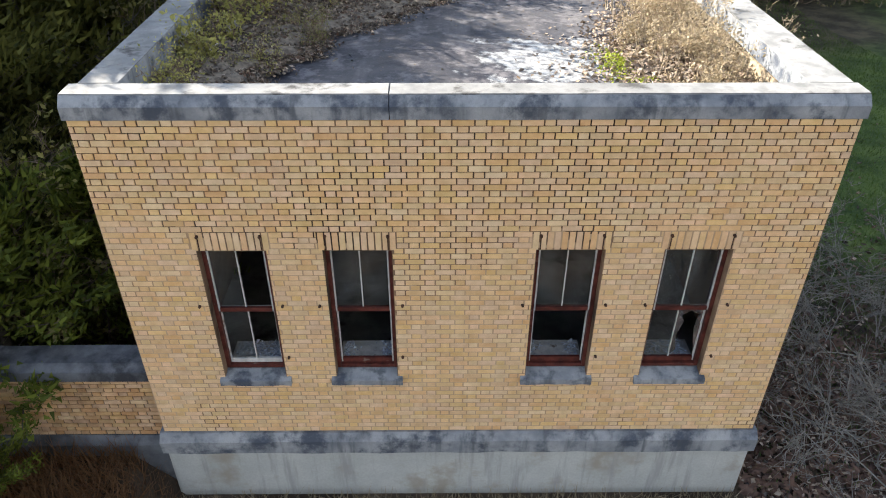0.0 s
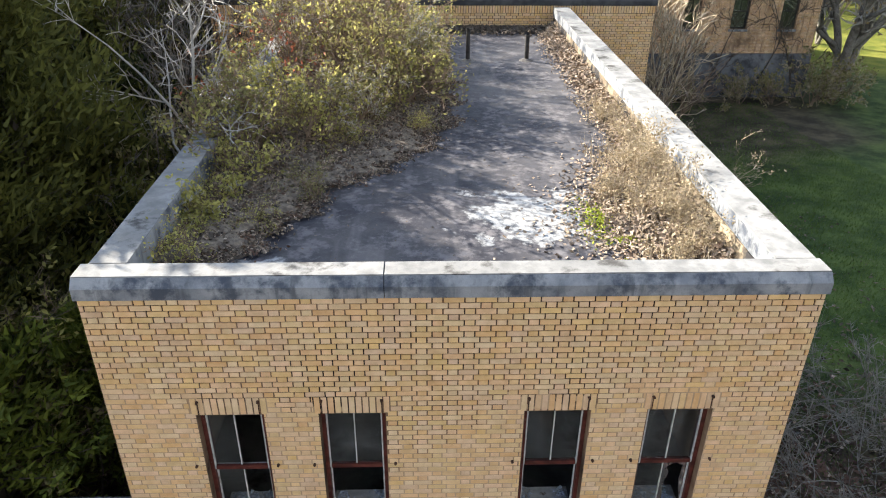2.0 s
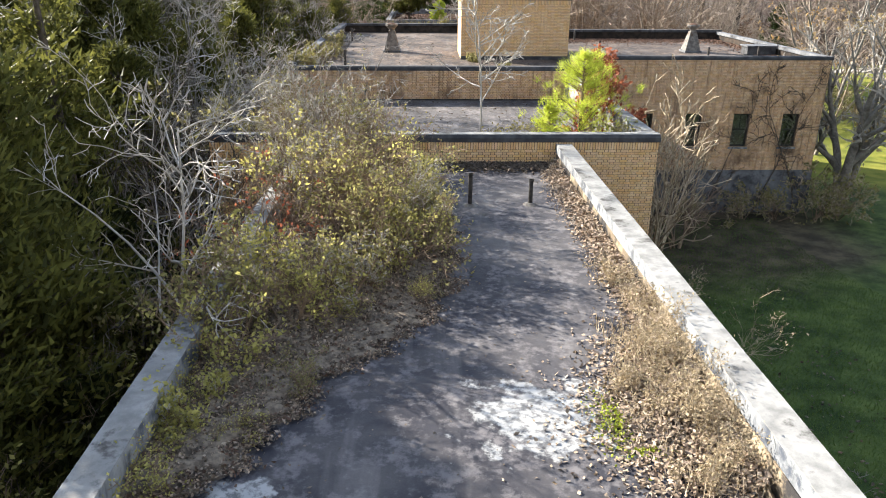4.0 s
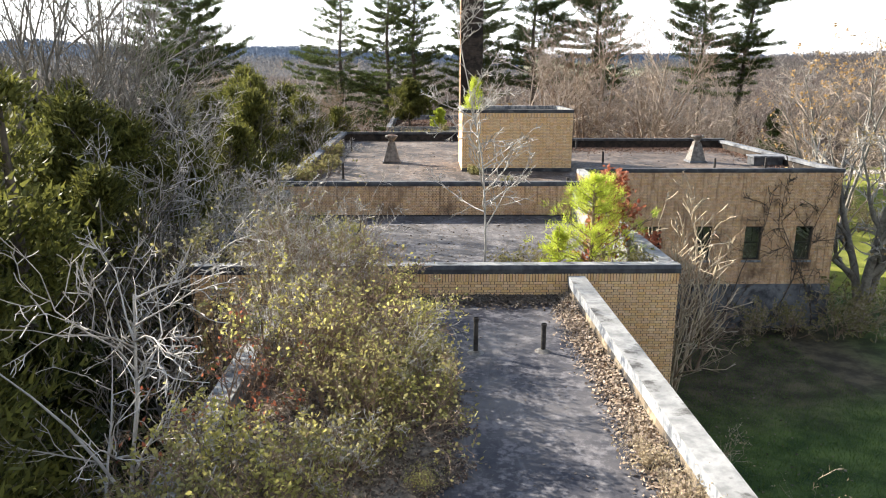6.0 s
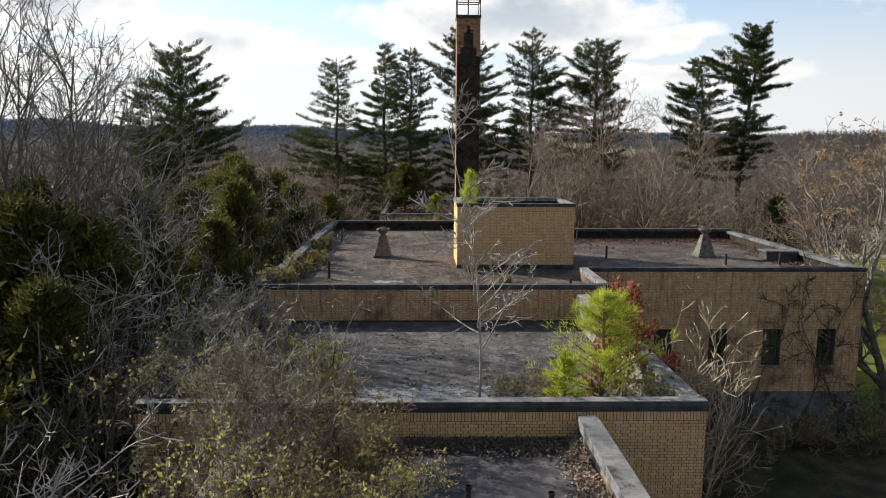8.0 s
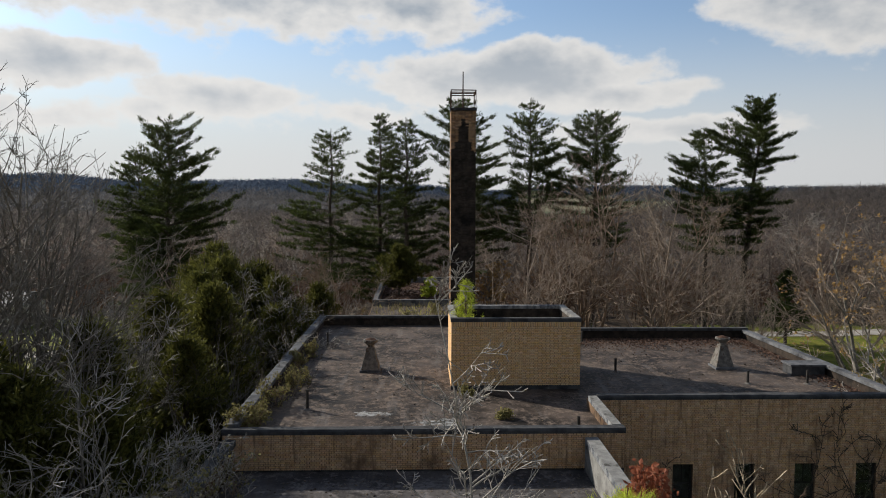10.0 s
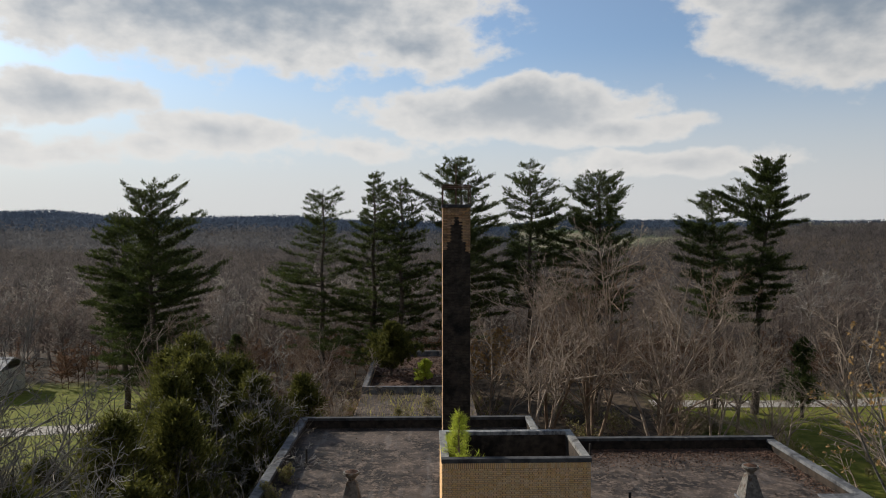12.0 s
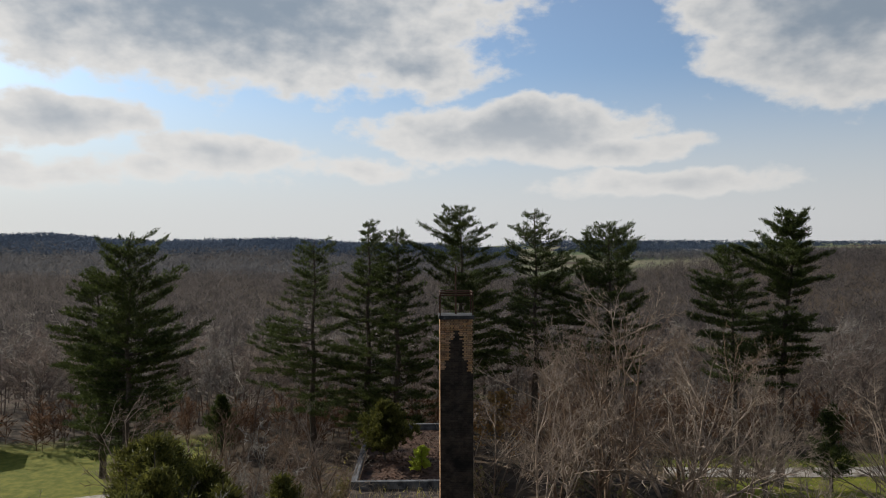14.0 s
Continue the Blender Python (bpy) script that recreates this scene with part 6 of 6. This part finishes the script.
place(bare_tree("beech_tree", np.random.default_rng(71), 11.0, 0.14, TREE, BARK, BROWN_TWIG, stems=2, lean=0.15, label="tree that keeps its orange-brown dry leaves", leaf=ORANGE_LEAF, leaf_size=0.13, leaf_share=0.45, thin=0.01), 8.5, 84.0)
place(bare_tree("beech_tree", np.random.default_rng(72), 12.0, 0.14, TREE, BARK, BROWN_TWIG, stems=2, lean=0.15, label="tree that keeps its orange-brown dry leaves", leaf=ORANGE_LEAF, leaf_size=0.13, leaf_share=0.2, thin=0.01), 34.0, 45.0)
scrub = [bare_tree("bare_shrub", np.random.default_rng(80 + k), 3.2, 0.03, THICKET, BROWN_TWIG, DRY_STEM, stems=8, lean=0.45, label="dry tangled shrub behind the building", group="bare shrubs", leaf=DULL_LEAF, leaf_size=0.07, leaf_share=0.2, thin=0.008) for k in range(2)]
i = -1
for _ in range(60):
    x, y = rng.uniform(-16, 34), rng.uniform(46, 76)
    if -5 < x < 8 and y < 73 or x < -6.5 and y < 50 or (x < 19.5 and y < 44) or (abs(y - 82) < 4):
        continue
    i += 1
    (place if i < 2 else copy_at)(scrub[i % 2], x, y, turn=i * 1.1, size=rng.uniform(0.7, 1.3))
# brush along the rear foundation
for i, (x, s_) in enumerate(((9.6, 0.7), (12.4, 0.6), (15.0, 0.75), (16.6, 0.8), (18.4, 1.0), (19.6, 1.1))):
    copy_at(scrub[i % 2], x, Y4 - 1.2, turn=i * 2.1, size=s_)
# bushes round the back roof
for i, (x, y, s_) in enumerate(((-4.6, 57.5, 1.5), (-5.2, 60.5, 1.6), (-4.4, 64.0, 1.5), (-6.6, 59.0, 1.7), (-7.8, 62.0, 1.6), (-5.6, 67.0, 1.5), (5.4, 58.0, 1.3), (5.8, 62.5, 1.4), (6.4, 67.5, 1.4), (4.8, 74.0, 1.5), (-1.5, 74.5, 1.6), (1.8, 75.0, 1.5), (-4.5, 73.0, 1.6))):
    copy_at(scrub[i % 2], x, y, turn=i * 1.7, size=s_)


def climber(name, rng, height, label):
    """A vine flat against a wall that faces -y."""
    ob = thing(name, (0, 0, 0), label, "vine", "wall vines")
    out = [[], [], []]
    grow(rng, (0, 0, -0.1), (0.12, 0, 1.0), height, 0.035, 0, out, dict(steps=(9, 6, 4), bend=(0.16, 0.3, 0.4), lift=(0.06, 0.03, 0.0), kids=(11, 7), ratio=(0.42, 0.4), angle=((25, 75), (25, 80)), **{"from": (0.12, 0.1)}))
    for name_, rows, mat in (("stem", out[0], DARK_BARK), ("twigwork", out[1] + out[2], DARK_BARK)):
        r = np.array(rows)
        r[:, 1], r[:, 4] = -0.03 - 0.03 * np.abs(np.sin(r[:, 0] * 7)), -0.03 - 0.03 * np.abs(np.sin(r[:, 3] * 7))
        r[:, 6:] = np.maximum(r[:, 6:], 0.012)
        v, q = tubes(r, 4)
        part(name_, mesh_of(name_, v, q), mat, ob, kind="stuff" if name_ == "twigwork" else "")
    return ob


for k, (x, hgt) in enumerate(((8.6, 5.6), (11.2, 6.0), (13.5, 7.0), (15.9, 8.2), (17.9, 7.6))):
    place(climber("vine", np.random.default_rng(340 + k), hgt, "bare dark vine climbing the rear brick wall"), x, Y4 - 0.1, -2.2)

# fallen brush by the front corner
brush = bare_tree("dead_brush", np.random.default_rng(90), 2.6, 0.016, dict(THICKET, lift=(-0.10, -0.04, 0, 0)), BARK, BARK, stems=7, lean=1.1, label="grey dead brush lying on the grass", group="dead brush", thin=0.0045)
for k, (x, y) in enumerate(((5.2, 0.6), (6.0, 2.6), (6.6, 4.6), (5.0, 3.2), (7.6, 1.8), (6.4, -0.6), (5.0, -1.2), (8.0, 3.8), (4.6, 1.8), (5.8, 1.4), (7.0, 0.2), (7.2, 3.0), (5.4, 4.6), (6.2, 6.0), (4.6, 5.2), (8.6, 0.4), (9.0, 2.4))):
    (place if k == 0 else copy_at)(brush, x, y, turn=k * 0.9, size=0.8 + 0.3 * (k % 3))


# ---- leaf drifts, weeds and grass ----
def scatter(name, centres, mat, size, label, flat=0.75, category="leaves", narrow=0.6, seed=0):
    v, q = leaves(np.random.default_rng(seed), centres, size, flat, narrow)
    return tagged(part(name, mesh_of(name, v, q), mat), label, category, kind="stuff")


def heap(rng, n, x, y, sx, sy, z, high):
    p = np.stack([rng.normal(x, sx, n), rng.normal(y, sy, n)], -1)
    d = ((p[:, 0] - x) / sx) ** 2 + ((p[:, 1] - y) / sy) ** 2
    return np.concatenate([p, (z + rng.random(n) * high * np.exp(-d / 2))[:, None]], 1)


def keep_roof(c):
    return c[(c[:, 0] > -W + 0.42) & (c[:, 0] < W - 0.5) & (c[:, 1] > 0.36) & (c[:, 1] < 13.9)]


rng = np.random.default_rng(9)
def mound(name, x0, x1, y0, y1, z, bumps, mat, label, step=0.08, seed=0, edge=None):
    """A low uneven heap that lies on the roof."""
    r = np.random.default_rng(seed)
    gx, gy = np.arange(x0, x1 + step, step), np.arange(y0, y1 + step, step)
    X, Y = np.meshgrid(gx, gy)
    H = sum(h * np.exp(-(((X - bx) / sx) ** 2 + ((Y - by) / sy) ** 2)) for bx, by, sx, sy, h in bumps)
    if edge is not None:
        H = (H + 0.04) * np.clip((edge(Y) + 0.12 * np.sin(Y * 5.3) + 0.08 * np.sin(Y * 13.1) - X) / 0.3, 0, 1)
    H = H - 0.035 + r.normal(0, 0.012, H.shape) * (H > 0.02)
    ids = np.arange(X.size).reshape(X.shape)
    q = np.stack([ids[:-1, :-1], ids[:-1, 1:], ids[1:, 1:], ids[1:, :-1]], -1).reshape(-1, 4)
    q = q[(H.ravel()[q] > -0.03).any(1)]
    ob = part(name, mesh_of(name, np.stack([X, Y, z + H], -1).reshape(-1, 3), q, smooth=True), mat)
    return tagged(ob, label, "leaves", kind="stuff"), (lambda px, py: z - 0.03 + sum(h * np.exp(-(((px - bx) / sx) ** 2 + ((py - by) / sy) ** 2)) for bx, by, sx, sy, h in bumps))


BUMPS = [(-2.9, 3.0, 0.9, 2.2, 0.22), (-2.3, 6.5, 1.3, 2.4, 0.34), (-2.0, 10.0, 1.4, 2.6, 0.25), (-3.2, 1.2, 0.4, 0.7, 0.16)]
_, drift_top = mound("leaf_drift", -W + 0.41, 0.6, 0.34, 13.6, ROOF1, BUMPS, GREY_LITTER, "deep drift of grey-brown dead leaves on the roof", seed=1, edge=drift_edge)
n_d = 140000
dx, dy = rng.uniform(-W + 0.43, 0.7, n_d), rng.uniform(0.36, 13.6, n_d)
inside = drift_edge(dy) + 0.12 * np.sin(dy * 5.3) + 0.08 * np.sin(dy * 13.1) - dx
ok = inside > -rng.exponential(0.06, n_d)
dz = np.maximum(drift_top(dx, dy), ROOF1 + 0.008) + rng.random(n_d) * 0.06 * np.clip(inside + 0.2, 0, 1)
pick = rng.random(n_d)
for lo, hi, mat, size, words in ((0.0, 0.42, GREY_LITTER, 0.026, "grey-brown dead leaves on the roof drift"), (0.42, 0.84, LITTER, 0.024, "pale tan dead leaves on the roof drift"), (0.84, 1.0, BROWN_LITTER, 0.026, "red-brown dead leaves on the roof drift")):
    scatter("dead_leaves", np.stack([dx, dy, dz], -1)[ok & (pick >= lo) & (pick < hi)], mat, size, words, 0.45, seed=int(lo * 100) + 1)
off = np.abs(rng.normal(0, 0.22, 11000))
right = np.stack([W - 0.5 - off, rng.uniform(1.0, 13.8, 11000), ROOF1 + 0.012 + rng.random(11000) * (0.04 + np.maximum(0.3 - off, 0) * 0.75)], -1)
scatter("leaf_drift", keep_roof(right), LITTER, 0.035, "pale dry leaves blown against the parapet", 0.6, seed=2)
corner = np.concatenate([heap(rng, 9000, 2.65, 2.4, 0.36, 1.0, ROOF1 + 0.012, 0.16), heap(rng, 1500, 2.2, 2.2, 0.5, 0.8, ROOF1 + 0.012, 0.03)])
scatter("leaf_drift", keep_roof(corner), LITTER, 0.033, "dry leaves heaped in the roof corner", 0.6, seed=3)
loose = np.stack([rng.uniform(-3, 3, 500), rng.uniform(0.4, 13.8, 500), np.full(500, ROOF1 + 0.012)], -1)
scatter("loose_leaves", keep_roof(loose), GREY_LITTER, 0.022, "scattered dry leaves on the roof", 0.9, seed=4)
scatter("leaf_drift", np.concatenate([np.stack([rng.uniform(-0.5, 3.1, 5000), 13.95 - np.abs(rng.normal(0, 0.35, 5000)), ROOF1 + 0.012 + rng.random(5000) * 0.1], -1)]), GREY_LITTER, 0.035, "dark leaves drifted under the brick wall", 0.6, seed=5)
moss = np.concatenate([heap(rng, 500, 1.9, 2.3, 0.12, 0.3, ROOF1 + 0.01, 0.06), heap(rng, 260, 2.2, 1.75, 0.2, 0.08, ROOF1 + 0.01, 0.05)])
scatter("moss", moss, MOSS, 0.022, "bright yellow-green moss at the edge of the leaf heap", 0.3, "moss", seed=6)
back = np.concatenate([np.stack([rng.uniform(7.0, 18.1, 7000), 42.3 - np.abs(rng.normal(0, 1.3, 7000)), ROOF3 + 0.012 + rng.random(7000) * 0.06], -1), np.stack([18.1 - np.abs(rng.normal(0, 0.5, 2500)), rng.uniform(30, 42, 2500), ROOF3 + 0.012 + rng.random(2500) * 0.06], -1)])
scatter("leaf_drift", back, BROWN_LITTER, 0.042, "red-brown leaves drifted along the rear parapet", 0.6, seed=7)


def weeds(name, n, xs, ys, z, high, mat, label, seed, wide=0.008, lean=0.25):
    r = np.random.default_rng(seed)
    c = np.stack([r.uniform(*xs, n), r.uniform(*ys, n), np.full(n, z)], -1) if callable(z) is False else None
    d = np.stack([r.normal(0, lean, n), r.normal(0, lean, n), np.ones(n)], -1)
    v, t = blades(r, c, d, high, wide)
    return tagged(part(name, mesh_of(name, v, None, t), mat), label, "weeds", kind="stuff")


rx, ry = rng.uniform(-5.3, 18.0, 5200), rng.uniform(25.8, 45.5, 5200)
ok = ((rx < 6.4) | ((ry > 29.6) & (ry < 42.0))) & ~((rx > 1.3) & (rx < 7.0) & (ry > 31.6) & (ry < 39.5)) & (np.sin(rx * 1.3 + ry * 0.7) + np.sin(rx * 0.6 - ry * 1.1) + rng.normal(0, 0.8, 5200) > 0.2)
scatter("loose_leaves", np.stack([rx, ry, np.full(5200, ROOF3 + 0.014)], -1)[ok], GREY_LITTER, 0.045, "dry leaves and bits scattered on the rear roof", 0.9, seed=15)
mx, my = rng.uniform(-5.3, 5.3, 2600), rng.uniform(14.6, 25.0, 2600)
scatter("loose_leaves", np.stack([mx, my, np.full(2600, ROOF2 + 0.014)], -1), GREY_LITTER, 0.042, "dry leaves scattered on the middle roof", 0.9, seed=16)
weeds("dry_weeds", 420, (2.2, 3.12), (0.9, 4.8), ROOF1, 0.34, DRY_STEM, "straw-coloured dry weeds in the roof corner", 11, 0.012)
weeds("dry_weeds", 160, (2.8, 3.14), (4.6, 7.5), ROOF1, 0.35, DRY_STEM, "straw-coloured dry weeds along the parapet", 12, 0.012)
for k, (x, y, h) in enumerate(((2.9, 1.6, 0.9), (2.95, 2.7, 1.2), (2.7, 3.4, 1.1), (3.0, 4.2, 1.1), (2.5, 2.3, 0.8), (3.0, 5.2, 0.9), (2.6, 1.3, 0.6), (2.3, 3.0, 0.7), (2.8, 3.9, 1.0), (3.0, 2.1, 1.0), (2.9, 6.2, 0.7))):
    place(bare_tree("dry_weed", np.random.default_rng(300 + k), h, 0.006, THICKET, DRY_STEM, DRY_STEM, stems=9, lean=0.3, label="dry branching weed in the roof corner", group="dry weeds", leaf=DRY_GRASS, leaf_size=0.02, leaf_share=0.12, thin=0.002), x, y, ROOF1)
for k, y in enumerate((5.4, 6.4, 7.6, 9.0)):
    place(bare_tree("dry_weed", np.random.default_rng(320 + k), 5.2, 0.016, THICKET, DRY_STEM, DRY_STEM, stems=5, lean=0.1, label="tall dry weed rising beside the parapet", group="dry weeds", leaf=DRY_GRASS, leaf_size=0.025, leaf_share=0.25, thin=0.003), W + 0.42, y)


def turf(name, n, x0, x1, y0, y1, high, wide, mat, label, seed):
    r = np.random.default_rng(seed)
    x, y = r.uniform(x0, x1, n), r.uniform(y0, y1, n)
    c = np.stack([x, y, land(x, y) - 0.01], -1)
    v, t = blades(r, c, np.stack([r.normal(0, 0.5, n), r.normal(0, 0.5, n), np.ones(n)], -1), high, wide)
    return tagged(part(name, mesh_of(name, v, None, t), mat), label, "grass", kind="stuff")


weeds("dry_weeds", 600, (-3.3, 4.1), (47.3, 56.6), 4.53, 0.55, DRY_GRASS, "yellow-brown dry weeds on the back roof", 14, 0.035, 0.4)
weeds("green_weeds", 220, (-3.0, 3.9), (48.5, 56.6), 4.53, 0.5, YELLOW_LEAF, "yellow-green weeds on the back roof", 15, 0.05, 0.5)
scatter("leaf_drift", np.stack([rng.uniform(-3.0, 3.8, 5000), rng.uniform(57.3, 71.5, 5000), np.full(5000, 4.56)], -1), BROWN_LITTER, 0.09, "red-brown leaves on the back roof", 0.8, seed=14)
turf("tall_grass", 16000, 5.0, 18.0, 47.0, 60.0, 0.55, 0.05, DRY_GRASS, "tall yellow dry grass behind the building", 24)
turf("grass", 90000, 3.9, 16.0, -3.0, 28.0, 0.10, 0.016, GRASS, "short green lawn grass", 21)
turf("dry_grass", 16000, -12.5, -3.7, -2.0, 0.05, 0.42, 0.016, RUST_GRASS, "rust-brown dry grass along the low wall", 22)
turf("dry_grass", 2600, -3.6, 3.7, -0.75, -0.12, 0.22, 0.012, DRY_GRASS, "thin dry grass along the foundation", 23)
n_l = 12000
lx, ly = rng.uniform(3.8, 12.0, n_l), rng.uniform(-4.0, 28.0, n_l)
keep = rng.random(n_l) < np.clip(1.25 - (ly + 4) / 9.0, 0.12, 1.0)
gx, gy = 3.75 + np.abs(rng.normal(0, 3.2, 15000)), rng.normal(-0.6, 2.8, 15000)
scatter("leaf_litter", np.stack([gx, gy, land(gx, gy) + 0.02 + rng.random(15000) * 0.03], -1), BROWN_LITTER, 0.06, "dark brown leaf litter by the corner", 0.75, seed=12)
scatter("pale_leaves", np.stack([gx[:2600] + 0.03, gy[:2600], land(gx[:2600], gy[:2600]) + 0.055], -1), LITTER, 0.045, "curled pale leaves in the litter", 0.6, seed=13)
scatter("fallen_leaves", np.stack([lx, ly, land(lx, ly) + 0.03], -1)[keep], GREY_LITTER, 0.05, "fallen leaves strewn over the grass", 0.75, seed=8)


# ---- far woods ----
WOOD = dict(steps=(3, 2, 1, 1), bend=(0.08, 0.14, 0.2, 0.25), lift=(0.02, 0.08, 0.05, 0.0), kids=(11, 6, 5), ratio=(0.55, 0.5, 0.5), angle=((25, 60), (25, 70), (25, 75)), **{"from": (0.12, 0.15, 0.1)})


def wood_tree(seed):
    out = [[] for _ in WOOD["steps"]]
    grow(np.random.default_rng(seed), (0, 0, 0), (0.03, 0.02, 1.0), 0.85, 0.008, 0, out, WOOD)
    return np.array(out[0] + out[1]), np.array(out[2] + out[3])


KINDS = [wood_tree(500 + k) for k in range(8)]


def far_woods(name, n, xs, ys, high, seed, mat, label, thin=0.03, where=None):
    """Many bare trees that nobody could count."""
    r = np.random.default_rng(seed)
    x, y = r.uniform(*xs, n), r.uniform(*ys, n)
    ok = np.ones(n, bool) if where is None else where(x, y)
    rows, ends = [], []
    for px, py in zip(x[ok], y[ok]):
        body, tips = KINDS[r.integers(len(KINDS))]
        k = np.concatenate([body, tips])
        h, a = high * r.uniform(0.65, 1.15), r.uniform(0, 6.28)
        c, s_ = math.cos(a), math.sin(a)
        for o in (0, 3):
            X, Y = k[:, o] * c - k[:, o + 1] * s_, k[:, o] * s_ + k[:, o + 1] * c
            k[:, o], k[:, o + 1], k[:, o + 2] = px + X * h * 1.25, py + Y * h * 1.25, float(land(px, py)) + k[:, o + 2] * h
        k[:, 6:] = np.maximum(k[:, 6:] * h, thin)
        rows.append(k[:len(body)])
        ends.append(k[len(body):])
    v, q = tubes(np.concatenate(rows), 3)
    tv, tt = slivers(np.concatenate(ends), thin * 2.6)
    return tagged(part(name, mesh_of(name, np.concatenate([v, tv]), q, tt + len(v)), mat), label, "woods", kind="stuff")


RUST_TWIG = twiggy("rust_brown_brush", (0.10, 0.058, 0.038), (0.21, 0.13, 0.085), 0.2)
WOOD_RED = twiggy("reddish_bare_twigs", (0.075, 0.061, 0.055), (0.285, 0.232, 0.202), 0.16)
WOOD_GREY = twiggy("pale_grey_bare_twigs", (0.15, 0.136, 0.124), (0.34, 0.31, 0.278), 0.2)
far_woods("woods", 170, (-75, 85), (95, 170), 13.5, 407, WOOD_GREY, "pale grey leafless trees among the brown woods", 0.035, lambda x, y: ~((x < -22) & (y < 104)))
far_woods("woods", 400, (-75, 85), (94, 150), 12.5, 401, WOOD_RED, "grey-brown leafless woods on the slope below", 0.025, lambda x, y: ~((x < -22) & (y < 103)) & (y > 94 + 2 * np.sin(x / 6)))
far_woods("undergrowth", 230, (-62, 50), (89, 101), 5.5, 405, RUST_TWIG, "rust-brown brush under the pines", 0.03, lambda x, y: ~((x < -22) & (y < 97 + 2 * np.sin(x / 3))))
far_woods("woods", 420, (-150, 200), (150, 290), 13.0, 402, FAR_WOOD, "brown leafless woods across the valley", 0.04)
far_woods("woods", 110, (44, 85), (58, 100), 11.0, 403, WOOD_RED, "brown leafless woods beside the drive", 0.025, lambda x, y: np.abs(y - 82 - (x - 46) * 0.2) > 5)
far_woods("woods", 90, (-85, -56), (60, 120), 11.0, 404, WOOD_RED, "grey-brown leafless woods beyond the lawn", 0.025, lambda x, y: (y > 104) | (y < 60))


def canopy(name, n, xs, ys, size, high, seed, mat, label, where=None, rays=12, wide=0.3):
    """The bare crowns of distant trees: slim branches that fan out of each stem."""
    r = np.random.default_rng(seed)
    x, y = r.uniform(*xs, n), r.uniform(*ys, n)
    ok = np.ones(n, bool) if where is None else where(x, y)
    x, y = np.repeat(x[ok], rays), np.repeat(y[ok], rays)
    h = np.repeat(high * r.uniform(0.7, 1.2, ok.sum()), rays)
    z = land(x, y) + h * r.uniform(0.0, 0.8, len(x)) ** 0.8
    c = np.stack([x + r.normal(0, size, len(x)), y + r.normal(0, size, len(x)), z], -1)
    d = np.stack([r.normal(0, size * 0.75, len(x)), r.normal(0, size * 0.75, len(x)), h * r.uniform(0.06, 0.26, len(x))], -1)
    v, t = blades(r, c, d, 1.0, wide)
    v = v.reshape(-1, 3, 3)
    v[:, 2] = c + d
    return tagged(part(name, mesh_of(name, v.reshape(-1, 3), None, t), mat), label, "woods", kind="stuff")


def fields(x, y):
    """Where the farther valley is open pasture."""
    return (x > 70) & (x > 0.13 * y) & (np.sin(x / 83.0) + np.sin(y / 61.0 + x / 140.0) > -0.75)


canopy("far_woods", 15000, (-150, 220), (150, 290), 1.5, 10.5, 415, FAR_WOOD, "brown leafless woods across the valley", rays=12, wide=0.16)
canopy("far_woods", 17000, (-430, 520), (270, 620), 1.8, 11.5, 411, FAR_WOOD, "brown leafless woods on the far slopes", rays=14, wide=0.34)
canopy("far_woods", 17000, (-760, 900), (620, 1000), 2.2, 12.0, 414, MID_WOOD, "haze-greyed woods on the far slopes", lambda x, y: ~fields(x, y), rays=9, wide=0.8)
canopy("distant_ridge_woods", 22000, (-1200, 700), (950, 1500), 2.6, 13.0, 412, BLUE_WOOD, "haze-blue woods on the distant ridge", lambda x, y: ~fields(x, y), rays=8, wide=1.7)
canopy("distant_hill_woods", 10000, (-1400, 2200), (1500, 2500), 3.5, 12.0, 413, BLUE_WOOD, "haze-blue woods on the distant hills", lambda x, y: np.sin(x / 150.0) + np.sin(y / 110.0) < 0.3, rays=8, wide=3.2)

# farm buildings on the far hillside
for x, y, w, h, turn in ((640, 1150, 26, 6.5, 0.3), (690, 1165, 16, 5.0, -0.2), (720, 1140, 12, 4.5, 0.5), (420, 1120, 30, 5.5, 0.1)):
    barn = thing("farm_building", (x, y, float(land(x, y)) - 0.3), "white farm building with a grey roof on the far hillside", "farm building", "far farm buildings", turn=turn)
    part("wall", block(-w / 2, w / 2, -5, 5, 0, h), SIDING, barn)
    part("roof", prism([(-5.6, h - 0.3), (-5.6, h), (0, h + 3.0), (5.6, h), (5.6, h - 0.3), (0, h + 2.7)], w + 1.0), SHED_ROOF, barn).location = (-w / 2 - 0.5, 0, 0)
    for k in range(3):
        part("window", block(-w / 3 + k * w / 3 - 1.0, -w / 3 + k * w / 3 + 1.0, -5.06, -5.0, 1.2, 3.0), STEEL, barn)
